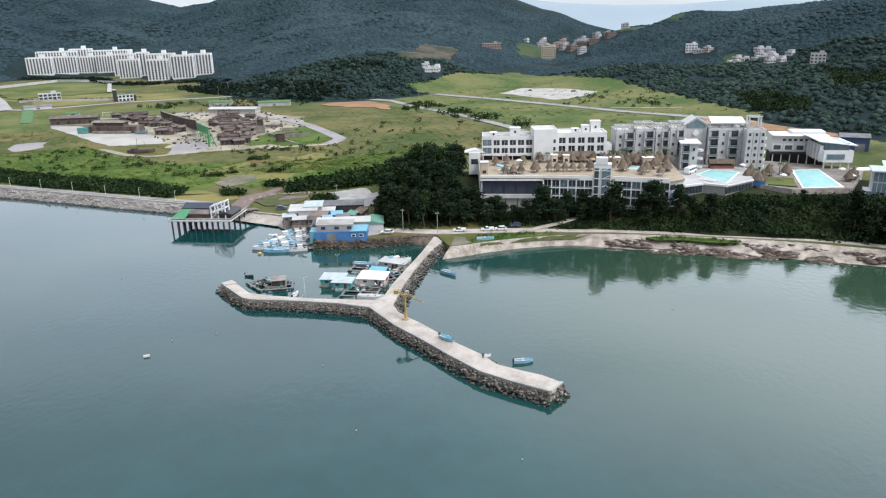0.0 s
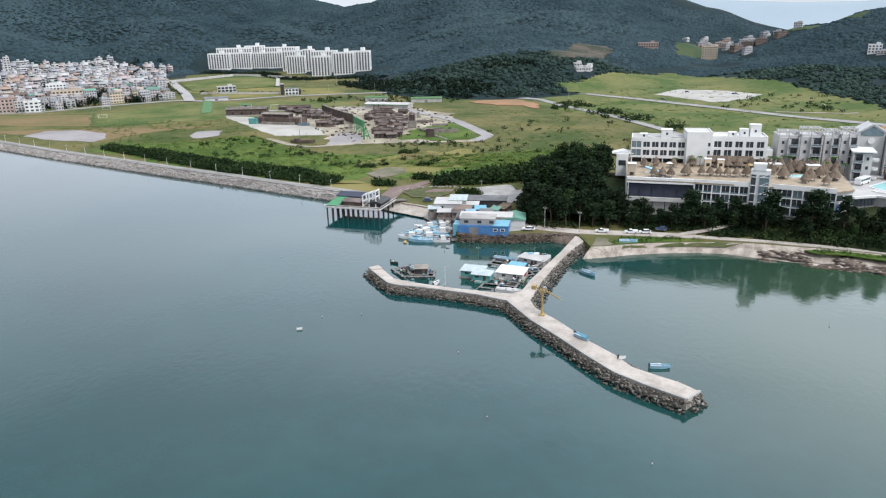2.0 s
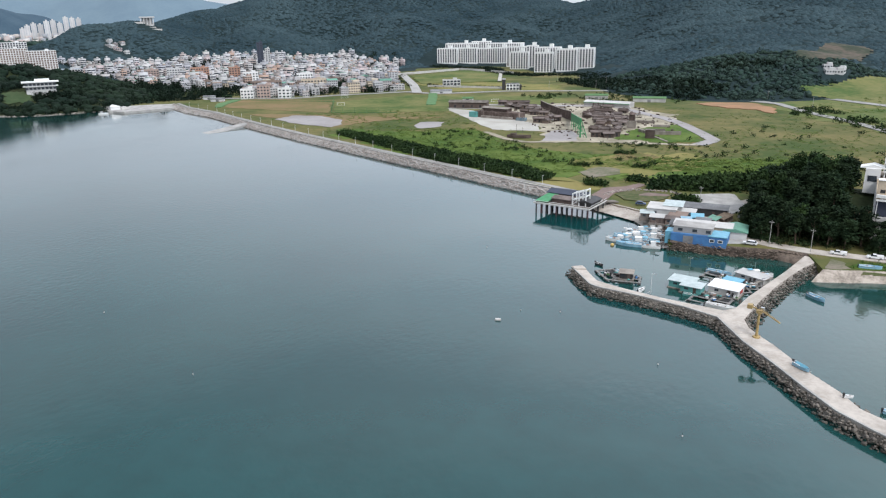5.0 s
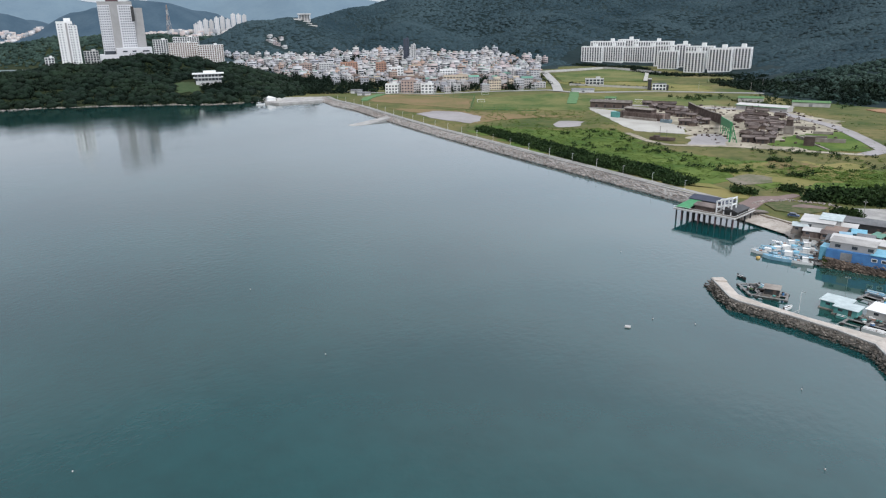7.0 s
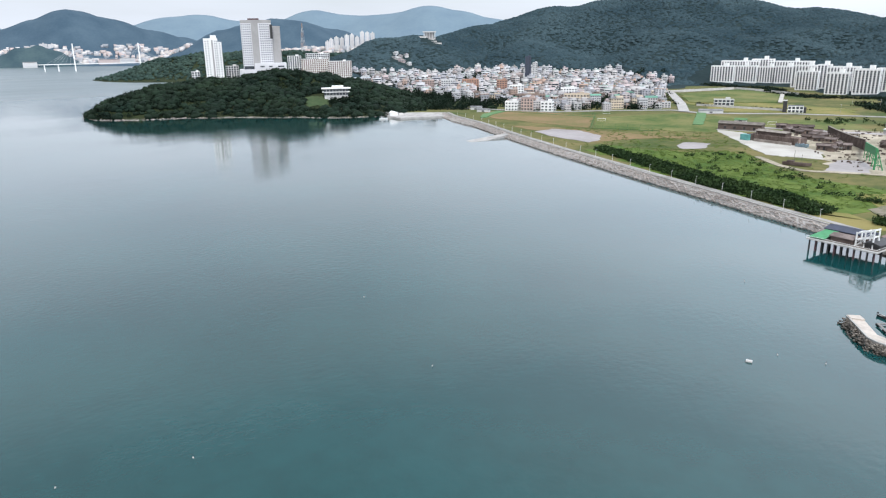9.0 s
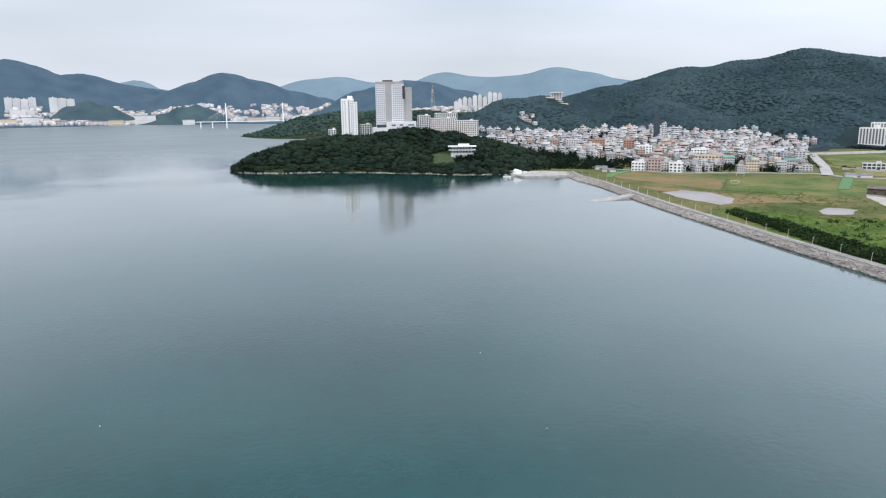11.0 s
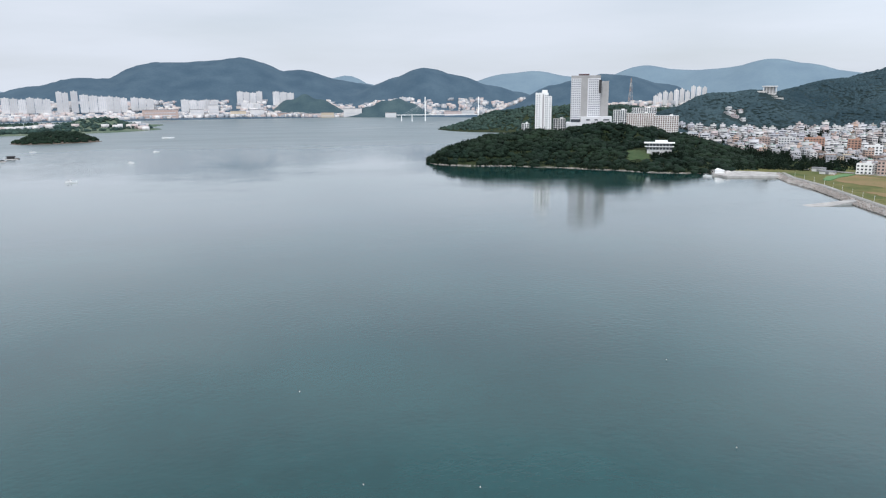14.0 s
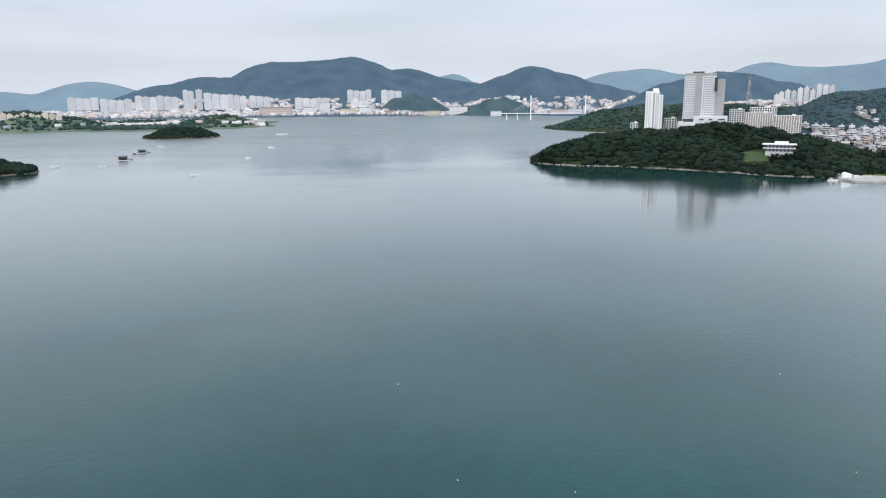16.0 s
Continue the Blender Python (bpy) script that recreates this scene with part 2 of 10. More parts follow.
M = {
    "water": water_mat(),
    "grass": mat("rough_grass", (0.047, 0.07, 0.02), (0.14, 0.12, 0.05), rough=0.95, scale=0.018, fine=0.16, bump=0.3, spread=0.55),
    "lush": mat("lush_weeds", (0.048, 0.088, 0.016), (0.098, 0.135, 0.03), rough=0.9, scale=0.05, fine=0.5, bump=0.5),
    "dry": mat("dry_grass", (0.2, 0.17, 0.065), (0.11, 0.12, 0.035), rough=0.95, scale=0.03, fine=0.3),
    "field": mat("mown_field", (0.054, 0.088, 0.023), (0.14, 0.138, 0.053), rough=0.95, scale=0.018, fine=0.16, spread=0.45),
    "orange": mat("orange_soil", (0.3, 0.17, 0.1), (0.22, 0.14, 0.08), rough=0.95, scale=0.05, fine=0.6),
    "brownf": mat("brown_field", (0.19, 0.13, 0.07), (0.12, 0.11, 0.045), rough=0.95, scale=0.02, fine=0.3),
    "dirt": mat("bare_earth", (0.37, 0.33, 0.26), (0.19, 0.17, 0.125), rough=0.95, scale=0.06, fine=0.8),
    "mud": mat("grey_mud", (0.27, 0.25, 0.245), (0.2, 0.18, 0.175), rough=0.7, scale=0.03, fine=0.3),
    "gravel": mat("pale_gravel", (0.4, 0.385, 0.35), (0.31, 0.295, 0.265), rough=0.95, scale=0.05, fine=1.0),
    "asphalt": mat("worn_asphalt", (0.29, 0.28, 0.265), (0.21, 0.205, 0.19), rough=0.9, scale=0.1, fine=1.5),
    "paving": mat("red_paving", (0.2, 0.145, 0.13), (0.15, 0.115, 0.105), rough=0.9, scale=0.3, fine=3.0),
    "concrete": mat("pier_concrete", (0.45, 0.405, 0.36), (0.31, 0.275, 0.24), rough=0.9, scale=0.2, fine=1.4, bump=0.15),
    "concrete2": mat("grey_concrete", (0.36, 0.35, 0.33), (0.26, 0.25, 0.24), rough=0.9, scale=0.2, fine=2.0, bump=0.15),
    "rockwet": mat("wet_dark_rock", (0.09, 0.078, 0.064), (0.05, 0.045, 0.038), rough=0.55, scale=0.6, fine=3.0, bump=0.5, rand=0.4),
    "rock_i": mat("pale_rock", (0.4, 0.355, 0.325), (0.23, 0.2, 0.18), rough=0.95, scale=0.4, fine=2.0, bump=0.4, rand=0.26, island=True),
    "rockbrown": mat("brown_shore_rock", (0.16, 0.125, 0.1), (0.075, 0.06, 0.05), rough=0.9, scale=0.4, fine=2.0, bump=0.4, rand=0.4, island=True),
    "sand": mat("pale_sand", (0.42, 0.365, 0.315), (0.21, 0.18, 0.15), rough=0.95, scale=0.3, fine=1.5, bump=0.3),
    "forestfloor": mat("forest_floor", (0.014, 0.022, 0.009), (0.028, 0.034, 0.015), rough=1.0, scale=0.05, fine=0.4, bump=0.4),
    # ground of the far hills, its colour blued for haze
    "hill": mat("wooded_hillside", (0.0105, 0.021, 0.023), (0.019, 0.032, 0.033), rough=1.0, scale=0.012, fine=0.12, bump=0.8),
    "leaf_dark": mat("pine_needles", (0.0095, 0.021, 0.0105), (0.022, 0.037, 0.016), rough=0.85, scale=0.25, fine=2.0, rand=0.3),
    # leaf green shifted to blue: the haze over the hills is in the colour
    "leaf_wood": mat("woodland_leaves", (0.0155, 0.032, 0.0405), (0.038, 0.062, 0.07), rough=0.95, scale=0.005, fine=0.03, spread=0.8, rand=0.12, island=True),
    "leaf_belt": mat("belt_leaves", (0.0105, 0.024, 0.009), (0.026, 0.046, 0.0145), rough=0.9, scale=0.05, fine=0.5, rand=0.4, island=True),
    "leaf_bank": mat("bank_leaves", (0.0125, 0.0255, 0.0105), (0.033, 0.051, 0.019), rough=0.9, scale=0.05, fine=0.5, rand=0.4, island=True),
    "leaf_green": mat("shrub_leaves", (0.024, 0.055, 0.014), (0.05, 0.092, 0.021), rough=0.85, scale=0.06, fine=0.6, rand=0.35, island=True),
    "bark": mat("bark", (0.11, 0.08, 0.06), (0.06, 0.045, 0.035), rough=0.95, scale=2.0, fine=10.0, bump=0.5),
    "white": mat("white_paint", (0.7, 0.7, 0.69), (0.6, 0.6, 0.59), rough=0.6, scale=0.25, fine=2.5, spread=0.9),
    "offwhite": mat("weathered_white", (0.5, 0.485, 0.465), (0.33, 0.322, 0.31), rough=0.7, scale=0.2, fine=2.0, spread=0.9, rand=0.12),
    "greywall": mat("light_grey_render", (0.5, 0.5, 0.495), (0.43, 0.43, 0.425), rough=0.75, scale=0.25, fine=2.0, spread=0.9),
    "tower_grey": mat("grey_cladding", (0.3, 0.295, 0.29), (0.25, 0.245, 0.24), rough=0.6, scale=0.1, fine=1.0),
    "beige": mat("beige_render", (0.5, 0.42, 0.32), (0.42, 0.35, 0.27), rough=0.75, scale=0.2, fine=2.0, rand=0.15),
    "pinkwall": mat("pink_brick", (0.38, 0.29, 0.255), (0.29, 0.225, 0.2), rough=0.85, scale=0.3, fine=2.0, rand=0.2),
    "brick": mat("brown_brick", (0.215, 0.165, 0.14), (0.16, 0.122, 0.105), rough=0.9, scale=0.3, fine=3.0, rand=0.2),
    "orangewall": mat("orange_panel", (0.36, 0.2, 0.14), (0.29, 0.17, 0.125), rough=0.7, scale=0.2, fine=2.0),
    "greyroof": mat("grey_roof", (0.19, 0.193, 0.198), (0.12, 0.122, 0.126), rough=0.85, scale=0.2, fine=1.5, rand=0.25),
    "greenroof": mat("green_roof_coating", (0.12, 0.27, 0.2), (0.09, 0.21, 0.16), rough=0.7, scale=0.3, fine=2.0, rand=0.2),
    "blueroof": mat("blue_metal_roof", (0.12, 0.25, 0.4), (0.09, 0.19, 0.32), rough=0.5, scale=0.3, fine=2.0, rand=0.2),
    "redroof": mat("rust_red_roof", (0.26, 0.09, 0.075), (0.19, 0.07, 0.06), rough=0.8, scale=0.3, fine=2.0, rand=0.2),
    "glass": mat("dark_glass", (0.03, 0.037, 0.045), (0.05, 0.06, 0.07), rough=0.12, scale=0.4, fine=1.0, ior=1.5),
    "glass_blue": mat("tinted_glass", (0.1, 0.15, 0.18), (0.16, 0.21, 0.23), rough=0.1, scale=0.3, fine=1.0, ior=1.5),
    "black": mat("black_paint", (0.02, 0.02, 0.022), (0.035, 0.035, 0.035), rough=0.6, scale=0.5, fine=4.0),
    # near-black that stands in for shade in recesses and openings; also dark huts
    "void": mat("deep_shade", (0.03, 0.03, 0.032), (0.045, 0.045, 0.045), rough=0.9, scale=0.5, fine=2.0),
    "darkwood": mat("weathered_dark_wood", (0.07, 0.052, 0.046), (0.12, 0.094, 0.083), rough=0.9, scale=0.25, fine=3.0, bump=0.2, rand=0.3),
    "greywood": mat("grey_timber", (0.24, 0.215, 0.19), (0.15, 0.13, 0.115), rough=0.95, scale=0.3, fine=4.0, rand=0.3),
    "thatch": mat("straw_thatch", (0.185, 0.145, 0.112), (0.11, 0.085, 0.064), rough=1.0, scale=0.8, fine=8.0, bump=0.4, rand=0.2),
    "deck": mat("terrace_deck", (0.36, 0.285, 0.195), (0.25, 0.2, 0.145), rough=0.8, scale=0.3, fine=3.0),
    "poolwater": mat("pool_water", (0.3, 0.58, 0.57), (0.38, 0.64, 0.62), rough=0.06, scale=0.3, fine=2.0, ior=1.33),
    "hullblue": mat("pale_blue_hull", (0.25, 0.41, 0.5), (0.17, 0.31, 0.41), rough=0.5, scale=0.5, fine=5.0, rand=0.2),
    "blue": mat("bright_blue_paint", (0.06, 0.18, 0.38), (0.045, 0.13, 0.3), rough=0.6, scale=0.4, fine=3.0),
    "teal": mat("teal_paint", (0.1, 0.3, 0.28), (0.07, 0.22, 0.21), rough=0.6, scale=0.4, fine=3.0),
    "tarp": mat("blue_tarpaulin", (0.14, 0.36, 0.47), (0.1, 0.28, 0.38), rough=0.5, scale=0.8, fine=5.0),
    "greenpaint": mat("green_paint", (0.05, 0.24, 0.1), (0.04, 0.18, 0.075), rough=0.6, scale=0.5, fine=4.0),
    "netgreen": mat("green_netting", (0.1, 0.19, 0.085), (0.08, 0.145, 0.068), rough=0.9, scale=0.4, fine=4.0),
    "yellow": mat("worn_yellow_paint", (0.38, 0.27, 0.11), (0.26, 0.18, 0.08), rough=0.6, scale=0.8, fine=6.0),
    "red": mat("red_paint", (0.42, 0.05, 0.045), (0.33, 0.04, 0.04), rough=0.5, scale=0.6, fine=5.0),
    "metal": mat("galvanised_steel", (0.45, 0.46, 0.47), (0.36, 0.37, 0.38), rough=0.45, scale=1.0, fine=8.0, metal=0.6),
    "tyre": mat("rubber", (0.02, 0.02, 0.02), (0.03, 0.03, 0.03), rough=0.9, scale=3.0, fine=12.0),
    "carpaint_w": mat("white_car_paint", (0.75, 0.75, 0.75), (0.68, 0.68, 0.68), rough=0.25, scale=1.0, fine=4.0),
    "carpaint_b": mat("dark_blue_car_paint", (0.05, 0.08, 0.16), (0.04, 0.065, 0.13), rough=0.25, scale=1.0, fine=4.0),
    "buoy": mat("faded_orange_float", (0.5, 0.33, 0.1), (0.4, 0.27, 0.09), rough=0.6, scale=2.0, fine=8.0),
    # distance, with haze mixed into the mountain and far woodland colours
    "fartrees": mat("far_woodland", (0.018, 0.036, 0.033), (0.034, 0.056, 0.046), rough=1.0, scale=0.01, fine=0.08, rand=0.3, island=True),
    # blue base colour and faint emission stand in for haze over the mountains
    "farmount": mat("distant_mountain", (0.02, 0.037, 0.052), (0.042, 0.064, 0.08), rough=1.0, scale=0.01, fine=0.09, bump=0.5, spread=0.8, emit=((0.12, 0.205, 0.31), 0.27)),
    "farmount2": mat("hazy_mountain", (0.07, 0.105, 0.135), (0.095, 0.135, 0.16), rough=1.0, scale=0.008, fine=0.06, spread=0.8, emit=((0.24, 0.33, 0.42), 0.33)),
    "resortwall": mat("resort_render", (0.5, 0.495, 0.49), (0.42, 0.415, 0.41), rough=0.75, scale=0.25, fine=2.0, spread=0.9),
    "paleteal": mat("faded_teal_sheet", (0.42, 0.475, 0.475), (0.31, 0.36, 0.36), rough=0.6, scale=0.6, fine=4.0),
    "plankdark": mat("wet_grey_planks", (0.2, 0.19, 0.18), (0.11, 0.105, 0.1), rough=0.8, scale=0.7, fine=5.0),
    # haze again: pale colour and a bluish glow in place of air
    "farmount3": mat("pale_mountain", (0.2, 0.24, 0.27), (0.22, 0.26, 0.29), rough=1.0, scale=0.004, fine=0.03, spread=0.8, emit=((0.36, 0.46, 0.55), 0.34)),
    "pier_stone": mat("brown_pier_stone", (0.2, 0.178, 0.155), (0.105, 0.093, 0.08), rough=0.9, scale=0.5, fine=2.5, bump=0.4, rand=0.35, island=True),
    "farcity": facades("distant_facades", FAR_PAINT, True),
    "farwhite": mat("distant_white_slab", (0.52, 0.505, 0.5), (0.42, 0.412, 0.41), rough=0.8, scale=0.01, fine=0.1, rand=0.15),
    # knolls blued by haze, in the colour and by a weak emission
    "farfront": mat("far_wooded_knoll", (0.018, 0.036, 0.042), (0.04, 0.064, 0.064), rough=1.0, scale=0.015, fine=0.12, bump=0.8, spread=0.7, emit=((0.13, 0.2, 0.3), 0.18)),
    "quarry": mat("bare_rock_cut", (0.1, 0.082, 0.065), (0.035, 0.045, 0.03), rough=1.0, scale=0.03, fine=0.2, bump=0.5, spread=0.4),
    "shingle": mat("faded_brown_shingle", (0.155, 0.128, 0.118), (0.08, 0.066, 0.062), rough=0.95, scale=0.2, fine=3.0, rand=0.35),
    # leaves part of the way to the haze blue of the hill woods
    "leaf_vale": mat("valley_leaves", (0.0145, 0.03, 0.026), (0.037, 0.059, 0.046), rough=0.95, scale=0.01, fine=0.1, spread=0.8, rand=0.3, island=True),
    "verge": mat("scrubby_verge", (0.1, 0.095, 0.05), (0.05, 0.07, 0.025), rough=0.95, scale=0.4, fine=2.5, bump=0.4, spread=0.4),
    "town": facades("painted_render", TOWN_PAINT),
    "town_rows": facades("painted_rows", TOWN_PAINT, True),
    "panegrey": mat("grey_panes", (0.16, 0.17, 0.185), (0.22, 0.23, 0.245), rough=0.3, scale=0.1, fine=0.5),
    # white tower walls with the bluish grey of their shaded front in the colour
    "hotelwall": mat("pale_grey_cladding", (0.56, 0.56, 0.575), (0.49, 0.49, 0.505), rough=0.65, scale=0.08, fine=0.8, spread=0.9),
    "maroon": mat("dark_maroon_panel", (0.085, 0.045, 0.05), (0.06, 0.035, 0.04), rough=0.5, scale=0.2, fine=1.0),
    "slate": mat("dark_slate_blue_roof", (0.04, 0.048, 0.075), (0.03, 0.036, 0.055), rough=0.8, scale=0.4, fine=3.0),
    "reed": mat("dry_reeds", (0.17, 0.12, 0.06), (0.09, 0.095, 0.03), rough=0.95, scale=0.1, fine=0.7, bump=0.5, spread=0.4),
    "stony": mat("stony_soil", (0.19, 0.165, 0.13), (0.1, 0.105, 0.06), rough=0.95, scale=0.15, fine=1.0, bump=0.3, spread=0.5),
    "hillgrass": mat("hillside_grass", (0.032, 0.056, 0.025), (0.062, 0.08, 0.038), rough=0.95, scale=0.03, fine=0.3),
    "farstrip": mat("distant_window_strip", (0.44, 0.45, 0.47), (0.38, 0.39, 0.41), rough=0.7, scale=0.01, fine=0.1),
    "leaf_head": mat("headland_leaves", (0.0048, 0.0118, 0.0082), (0.0125, 0.0225, 0.0125), rough=0.9, scale=0.02, fine=0.25, spread=0.8, rand=0.3, island=True),
    "weeds": mat("bright_weeds", (0.058, 0.1, 0.017), (0.105, 0.145, 0.034), rough=0.9, scale=0.03, fine=0.3, rand=0.18, island=True),
    "farland": mat("distant_lowland", (0.05, 0.085, 0.055), (0.11, 0.13, 0.095), rough=1.0, scale=0.01, fine=0.06),
}


# ---- building blocks ----
class Mesh:
    """Collects boxes, prisms and the like into one mesh."""

    def __init__(self):
        self.v, self.f = [], []

    def add(self, verts, faces):
        k = len(self.v)
        self.v += [tuple(p) for p in verts]
        self.f += [tuple(i + k for i in q) for q in faces]
        return self

    def box(self, x, y, z, sx, sy, sz, rz=0.0):
        """A box of that size, its base centred on (x, y, z)."""
        c, s = math.cos(radians(rz)), math.sin(radians(rz))
        p = []
        for dz in (0, sz):
            for dx, dy in ((-1, -1), (1, -1), (1, 1), (-1, 1)):
                a, b = dx * sx / 2, dy * sy / 2
                p.append((x + a * c - b * s, y + a * s + b * c, z + dz))
        return self.add(p, [(3, 2, 1, 0), (4, 5, 6, 7), (0, 1, 5, 4), (1, 2, 6, 5), (2, 3, 7, 6), (3, 0, 4, 7)])

    def prism(self, poly, z0, z1, grow=0.0):
        """An upright prism over a polygon; grow widens the foot."""
        n = len(poly)
        cx, cy = sum(p[0] for p in poly) / n, sum(p[1] for p in poly) / n
        low = []
        for x, y in poly:
            d = math.hypot(x - cx, y - cy) or 1
            low.append((x + (x - cx) / d * grow, y + (y - cy) / d * grow, z0))
        area = sum(poly[i][0] * poly[(i + 1) % n][1] - poly[(i + 1) % n][0] * poly[i][1] for i in range(n))
        top = [(x, y, z1) for x, y in poly]
        if area < 0:
            low, top = low[::-1], top[::-1]
        k = list(range(n))
        return self.add(low + top, [tuple(k[::-1]), tuple(i + n for i in k)] + [(i, (i + 1) % n, (i + 1) % n + n, i + n) for i in k])

    def tube(self, p, q, r0, r1=None, n=8):
        """A round bar from p to q."""
        p, q = Vector(p), Vector(q)
        r1 = r0 if r1 is None else r1
        d = (q - p).normalized()
        a = d.orthogonal().normalized()
        b = d.cross(a)
        ring = [(a * math.cos(2 * math.pi * i / n) + b * math.sin(2 * math.pi * i / n)) for i in range(n)]
        k = list(range(n))
        return self.add([p + u * r0 for u in ring] + [q + u * r1 for u in ring],
                        [tuple(k[::-1]), tuple(i + n for i in k)] + [(i, (i + 1) % n, (i + 1) % n + n, i + n) for i in k])

    def bar(self, p, q, w, h):
        """A square bar from p to q, w wide and h high."""
        p, q = Vector(p), Vector(q)
        d = (q - p).normalized()
        side = d.cross(Vector((0, 0, 1)))
        side = side.normalized() if side.length > 1e-4 else Vector((1, 0, 0))
        up = side.cross(d)
        c = [(-w / 2, -h / 2), (w / 2, -h / 2), (w / 2, h / 2), (-w / 2, h / 2)]
        return self.add([e + side * a + up * b for e in (p, q) for a, b in c],
                        [(3, 2, 1, 0), (4, 5, 6, 7), (0, 1, 5, 4), (1, 2, 6, 5), (2, 3, 7, 6), (3, 0, 4, 7)])

    def gable(self, x, y, z, sx, sy, rise, rz=0.0, thick=0.25):
        """A pitched roof with its ridge along x."""
        c, s = math.cos(radians(rz)), math.sin(radians(rz))
        prof = [(-sy / 2, 0), (0, rise), (sy / 2, 0), (sy / 2, -thick), (-sy / 2, -thick)]
        p = []
        for e in (-sx / 2, sx / 2):
            for b, h in prof:
                p.append((x + e * c - b * s, y + e * s + b * c, z + h))
        return self.add(p, [(0, 1, 2, 3, 4), (9, 8, 7, 6, 5)] + [((i + 1) % 5, i, i + 5, (i + 1) % 5 + 5) for i in range(5)])

    def cone(self, x, y, z, r, h, n=10, skirt=0.0):
        k = list(range(n))
        ring = [(x + r * math.cos(2 * math.pi * i / n), y + r * math.sin(2 * math.pi * i / n), z) for i in k]
        mid = [(x + r * 0.45 * math.cos(2 * math.pi * i / n), y + r * 0.45 * math.sin(2 * math.pi * i / n), z + h * 0.62) for i in k]
        return self.add(ring + mid + [(x, y, z + h)],
                        [tuple(k[::-1])] + [(i, (i + 1) % n, (i + 1) % n + n, i + n) for i in k] + [(i + n, (i + 1) % n + n, 2 * n) for i in k])

    def data(self, name):
        me = bpy.data.meshes.new(name)
        me.from_pydata(self.v, [], self.f)
        me.update()
        return me


def thing(name, x=0, y=0, z=0, rz=0, label="", category="", group="", kind=""):
    ob = new(name)
    ob.matrix_basis = pose(x, y, z, 0, 0, rz)
    return tagged(ob, label, category, group, kind)


def part(name, mesh, material, parent, label="", at=None, rz=0):
    """One mesh object under a thing or a part."""
    me = mesh.data(name) if isinstance(mesh, Mesh) else mesh
    if not me.materials:
        me.materials.append(M[material])
    ob = new(name, me)
    if at is not None:
        ob.matrix_basis = pose(*at, 0, 0, rz)
    ob.parent = parent
    return tagged(ob, label)


def solid(name, mesh, material, label="", category="", group="", kind="", smooth=False):
    """A top-level mesh."""
    me = mesh.data(name) if isinstance(mesh, Mesh) else mesh
    me.materials.append(M[material])
    if smooth:
        me.polygons.foreach_set("use_smooth", [True] * len(me.polygons))
    return tagged(new(name, me), label, category, group, kind)


def raw(name, v, f):
    """A mesh of triangles from arrays."""
    v, f = np.asarray(v, np.float32), np.asarray(f, np.int32)
    me = bpy.data.meshes.new(name)
    me.vertices.add(len(v))
    me.vertices.foreach_set("co", v.ravel())
    k = f.shape[1]
    me.loops.add(f.size)
    me.loops.foreach_set("vertex_index", f.ravel())
    me.polygons.add(len(f))
    me.polygons.foreach_set("loop_start", np.arange(0, f.size, k, dtype=np.int32))
    me.update(calc_edges=True)
    me.validate()
    return me


def scatter(name, shapes, where, material, label, category, smooth=False):
    """Many small shapes in one mesh. where: rows of x, y, z, sx, sy, sz, turn."""
    where = np.asarray(where, float)
    pick = np.random.randint(0, len(shapes), len(where))
    vs, fs, k = [], [], 0
    for i, (v, f) in enumerate(shapes):
        w = where[pick == i]
        if not len(w):
            continue
        c, s = np.cos(w[:, 6])[:, None], np.sin(w[:, 6])[:, None]
        a, b = v[None, :, 0] * w[:, 3:4], v[None, :, 1] * w[:, 4:5]
        p = np.stack([a * c - b * s + w[:, 0:1], a * s + b * c + w[:, 1:2], v[None, :, 2] * w[:, 5:6] + w[:, 2:3]], 2)
        vs.append(p.reshape(-1, 3))
        fs.append((f[None] + (np.arange(len(w)) * len(v))[:, None, None] + k).reshape(-1, 3))
        k += len(w) * len(v)
    return solid(name, raw(name, np.concatenate(vs), np.concatenate(fs)), material, label, category, kind="stuff", smooth=smooth)


def hull(n, flat, seed):
    """A rough stone: the hull of random points."""
    r = random.Random(seed)
    bm = bmesh.new()
    for _ in range(n):
        v = Vector((r.gauss(0, 1), r.gauss(0, 1), r.gauss(0, 1))).normalized() * r.uniform(0.8, 1.0)
        bm.verts.new((v.x, v.y, v.z * flat))
    res = bmesh.ops.convex_hull(bm, input=bm.verts)
    loose = [e for e in res["geom_interior"] if isinstance(e, bmesh.types.BMVert)]
    bmesh.ops.delete(bm, geom=loose, context="VERTS")
    bmesh.ops.triangulate(bm, faces=bm.faces)
    bm.verts.ensure_lookup_table()
    bm.verts.index_update()
    v = np.array([q.co[:] for q in bm.verts])
    f = np.array([[q.index for q in t.verts] for t in bm.faces])
    bm.free()
    return v, f


def blob(level, seed, rough=0.35, squash=0.8):
    """An uneven tree crown seen from afar."""
    r = random.Random(seed)
    bm = bmesh.new()
    bmesh.ops.create_icosphere(bm, subdivisions=level, radius=1.0)
    off = Vector((r.uniform(0, 50), r.uniform(0, 50), r.uniform(0, 50)))
    for q in bm.verts:
        k = 1 + rough * noise.noise(q.co * 1.9 + off) * 1.6 + r.uniform(-0.12, 0.12)
        q.co = Vector((q.co.x * k, q.co.y * k, q.co.z * k * squash + squash * 0.55))
    bm.verts.index_update()
    v = np.array([q.co[:] for q in bm.verts])
    f = np.array([[q.index for q in t.verts] for t in bm.faces])
    bm.free()
    return v, f


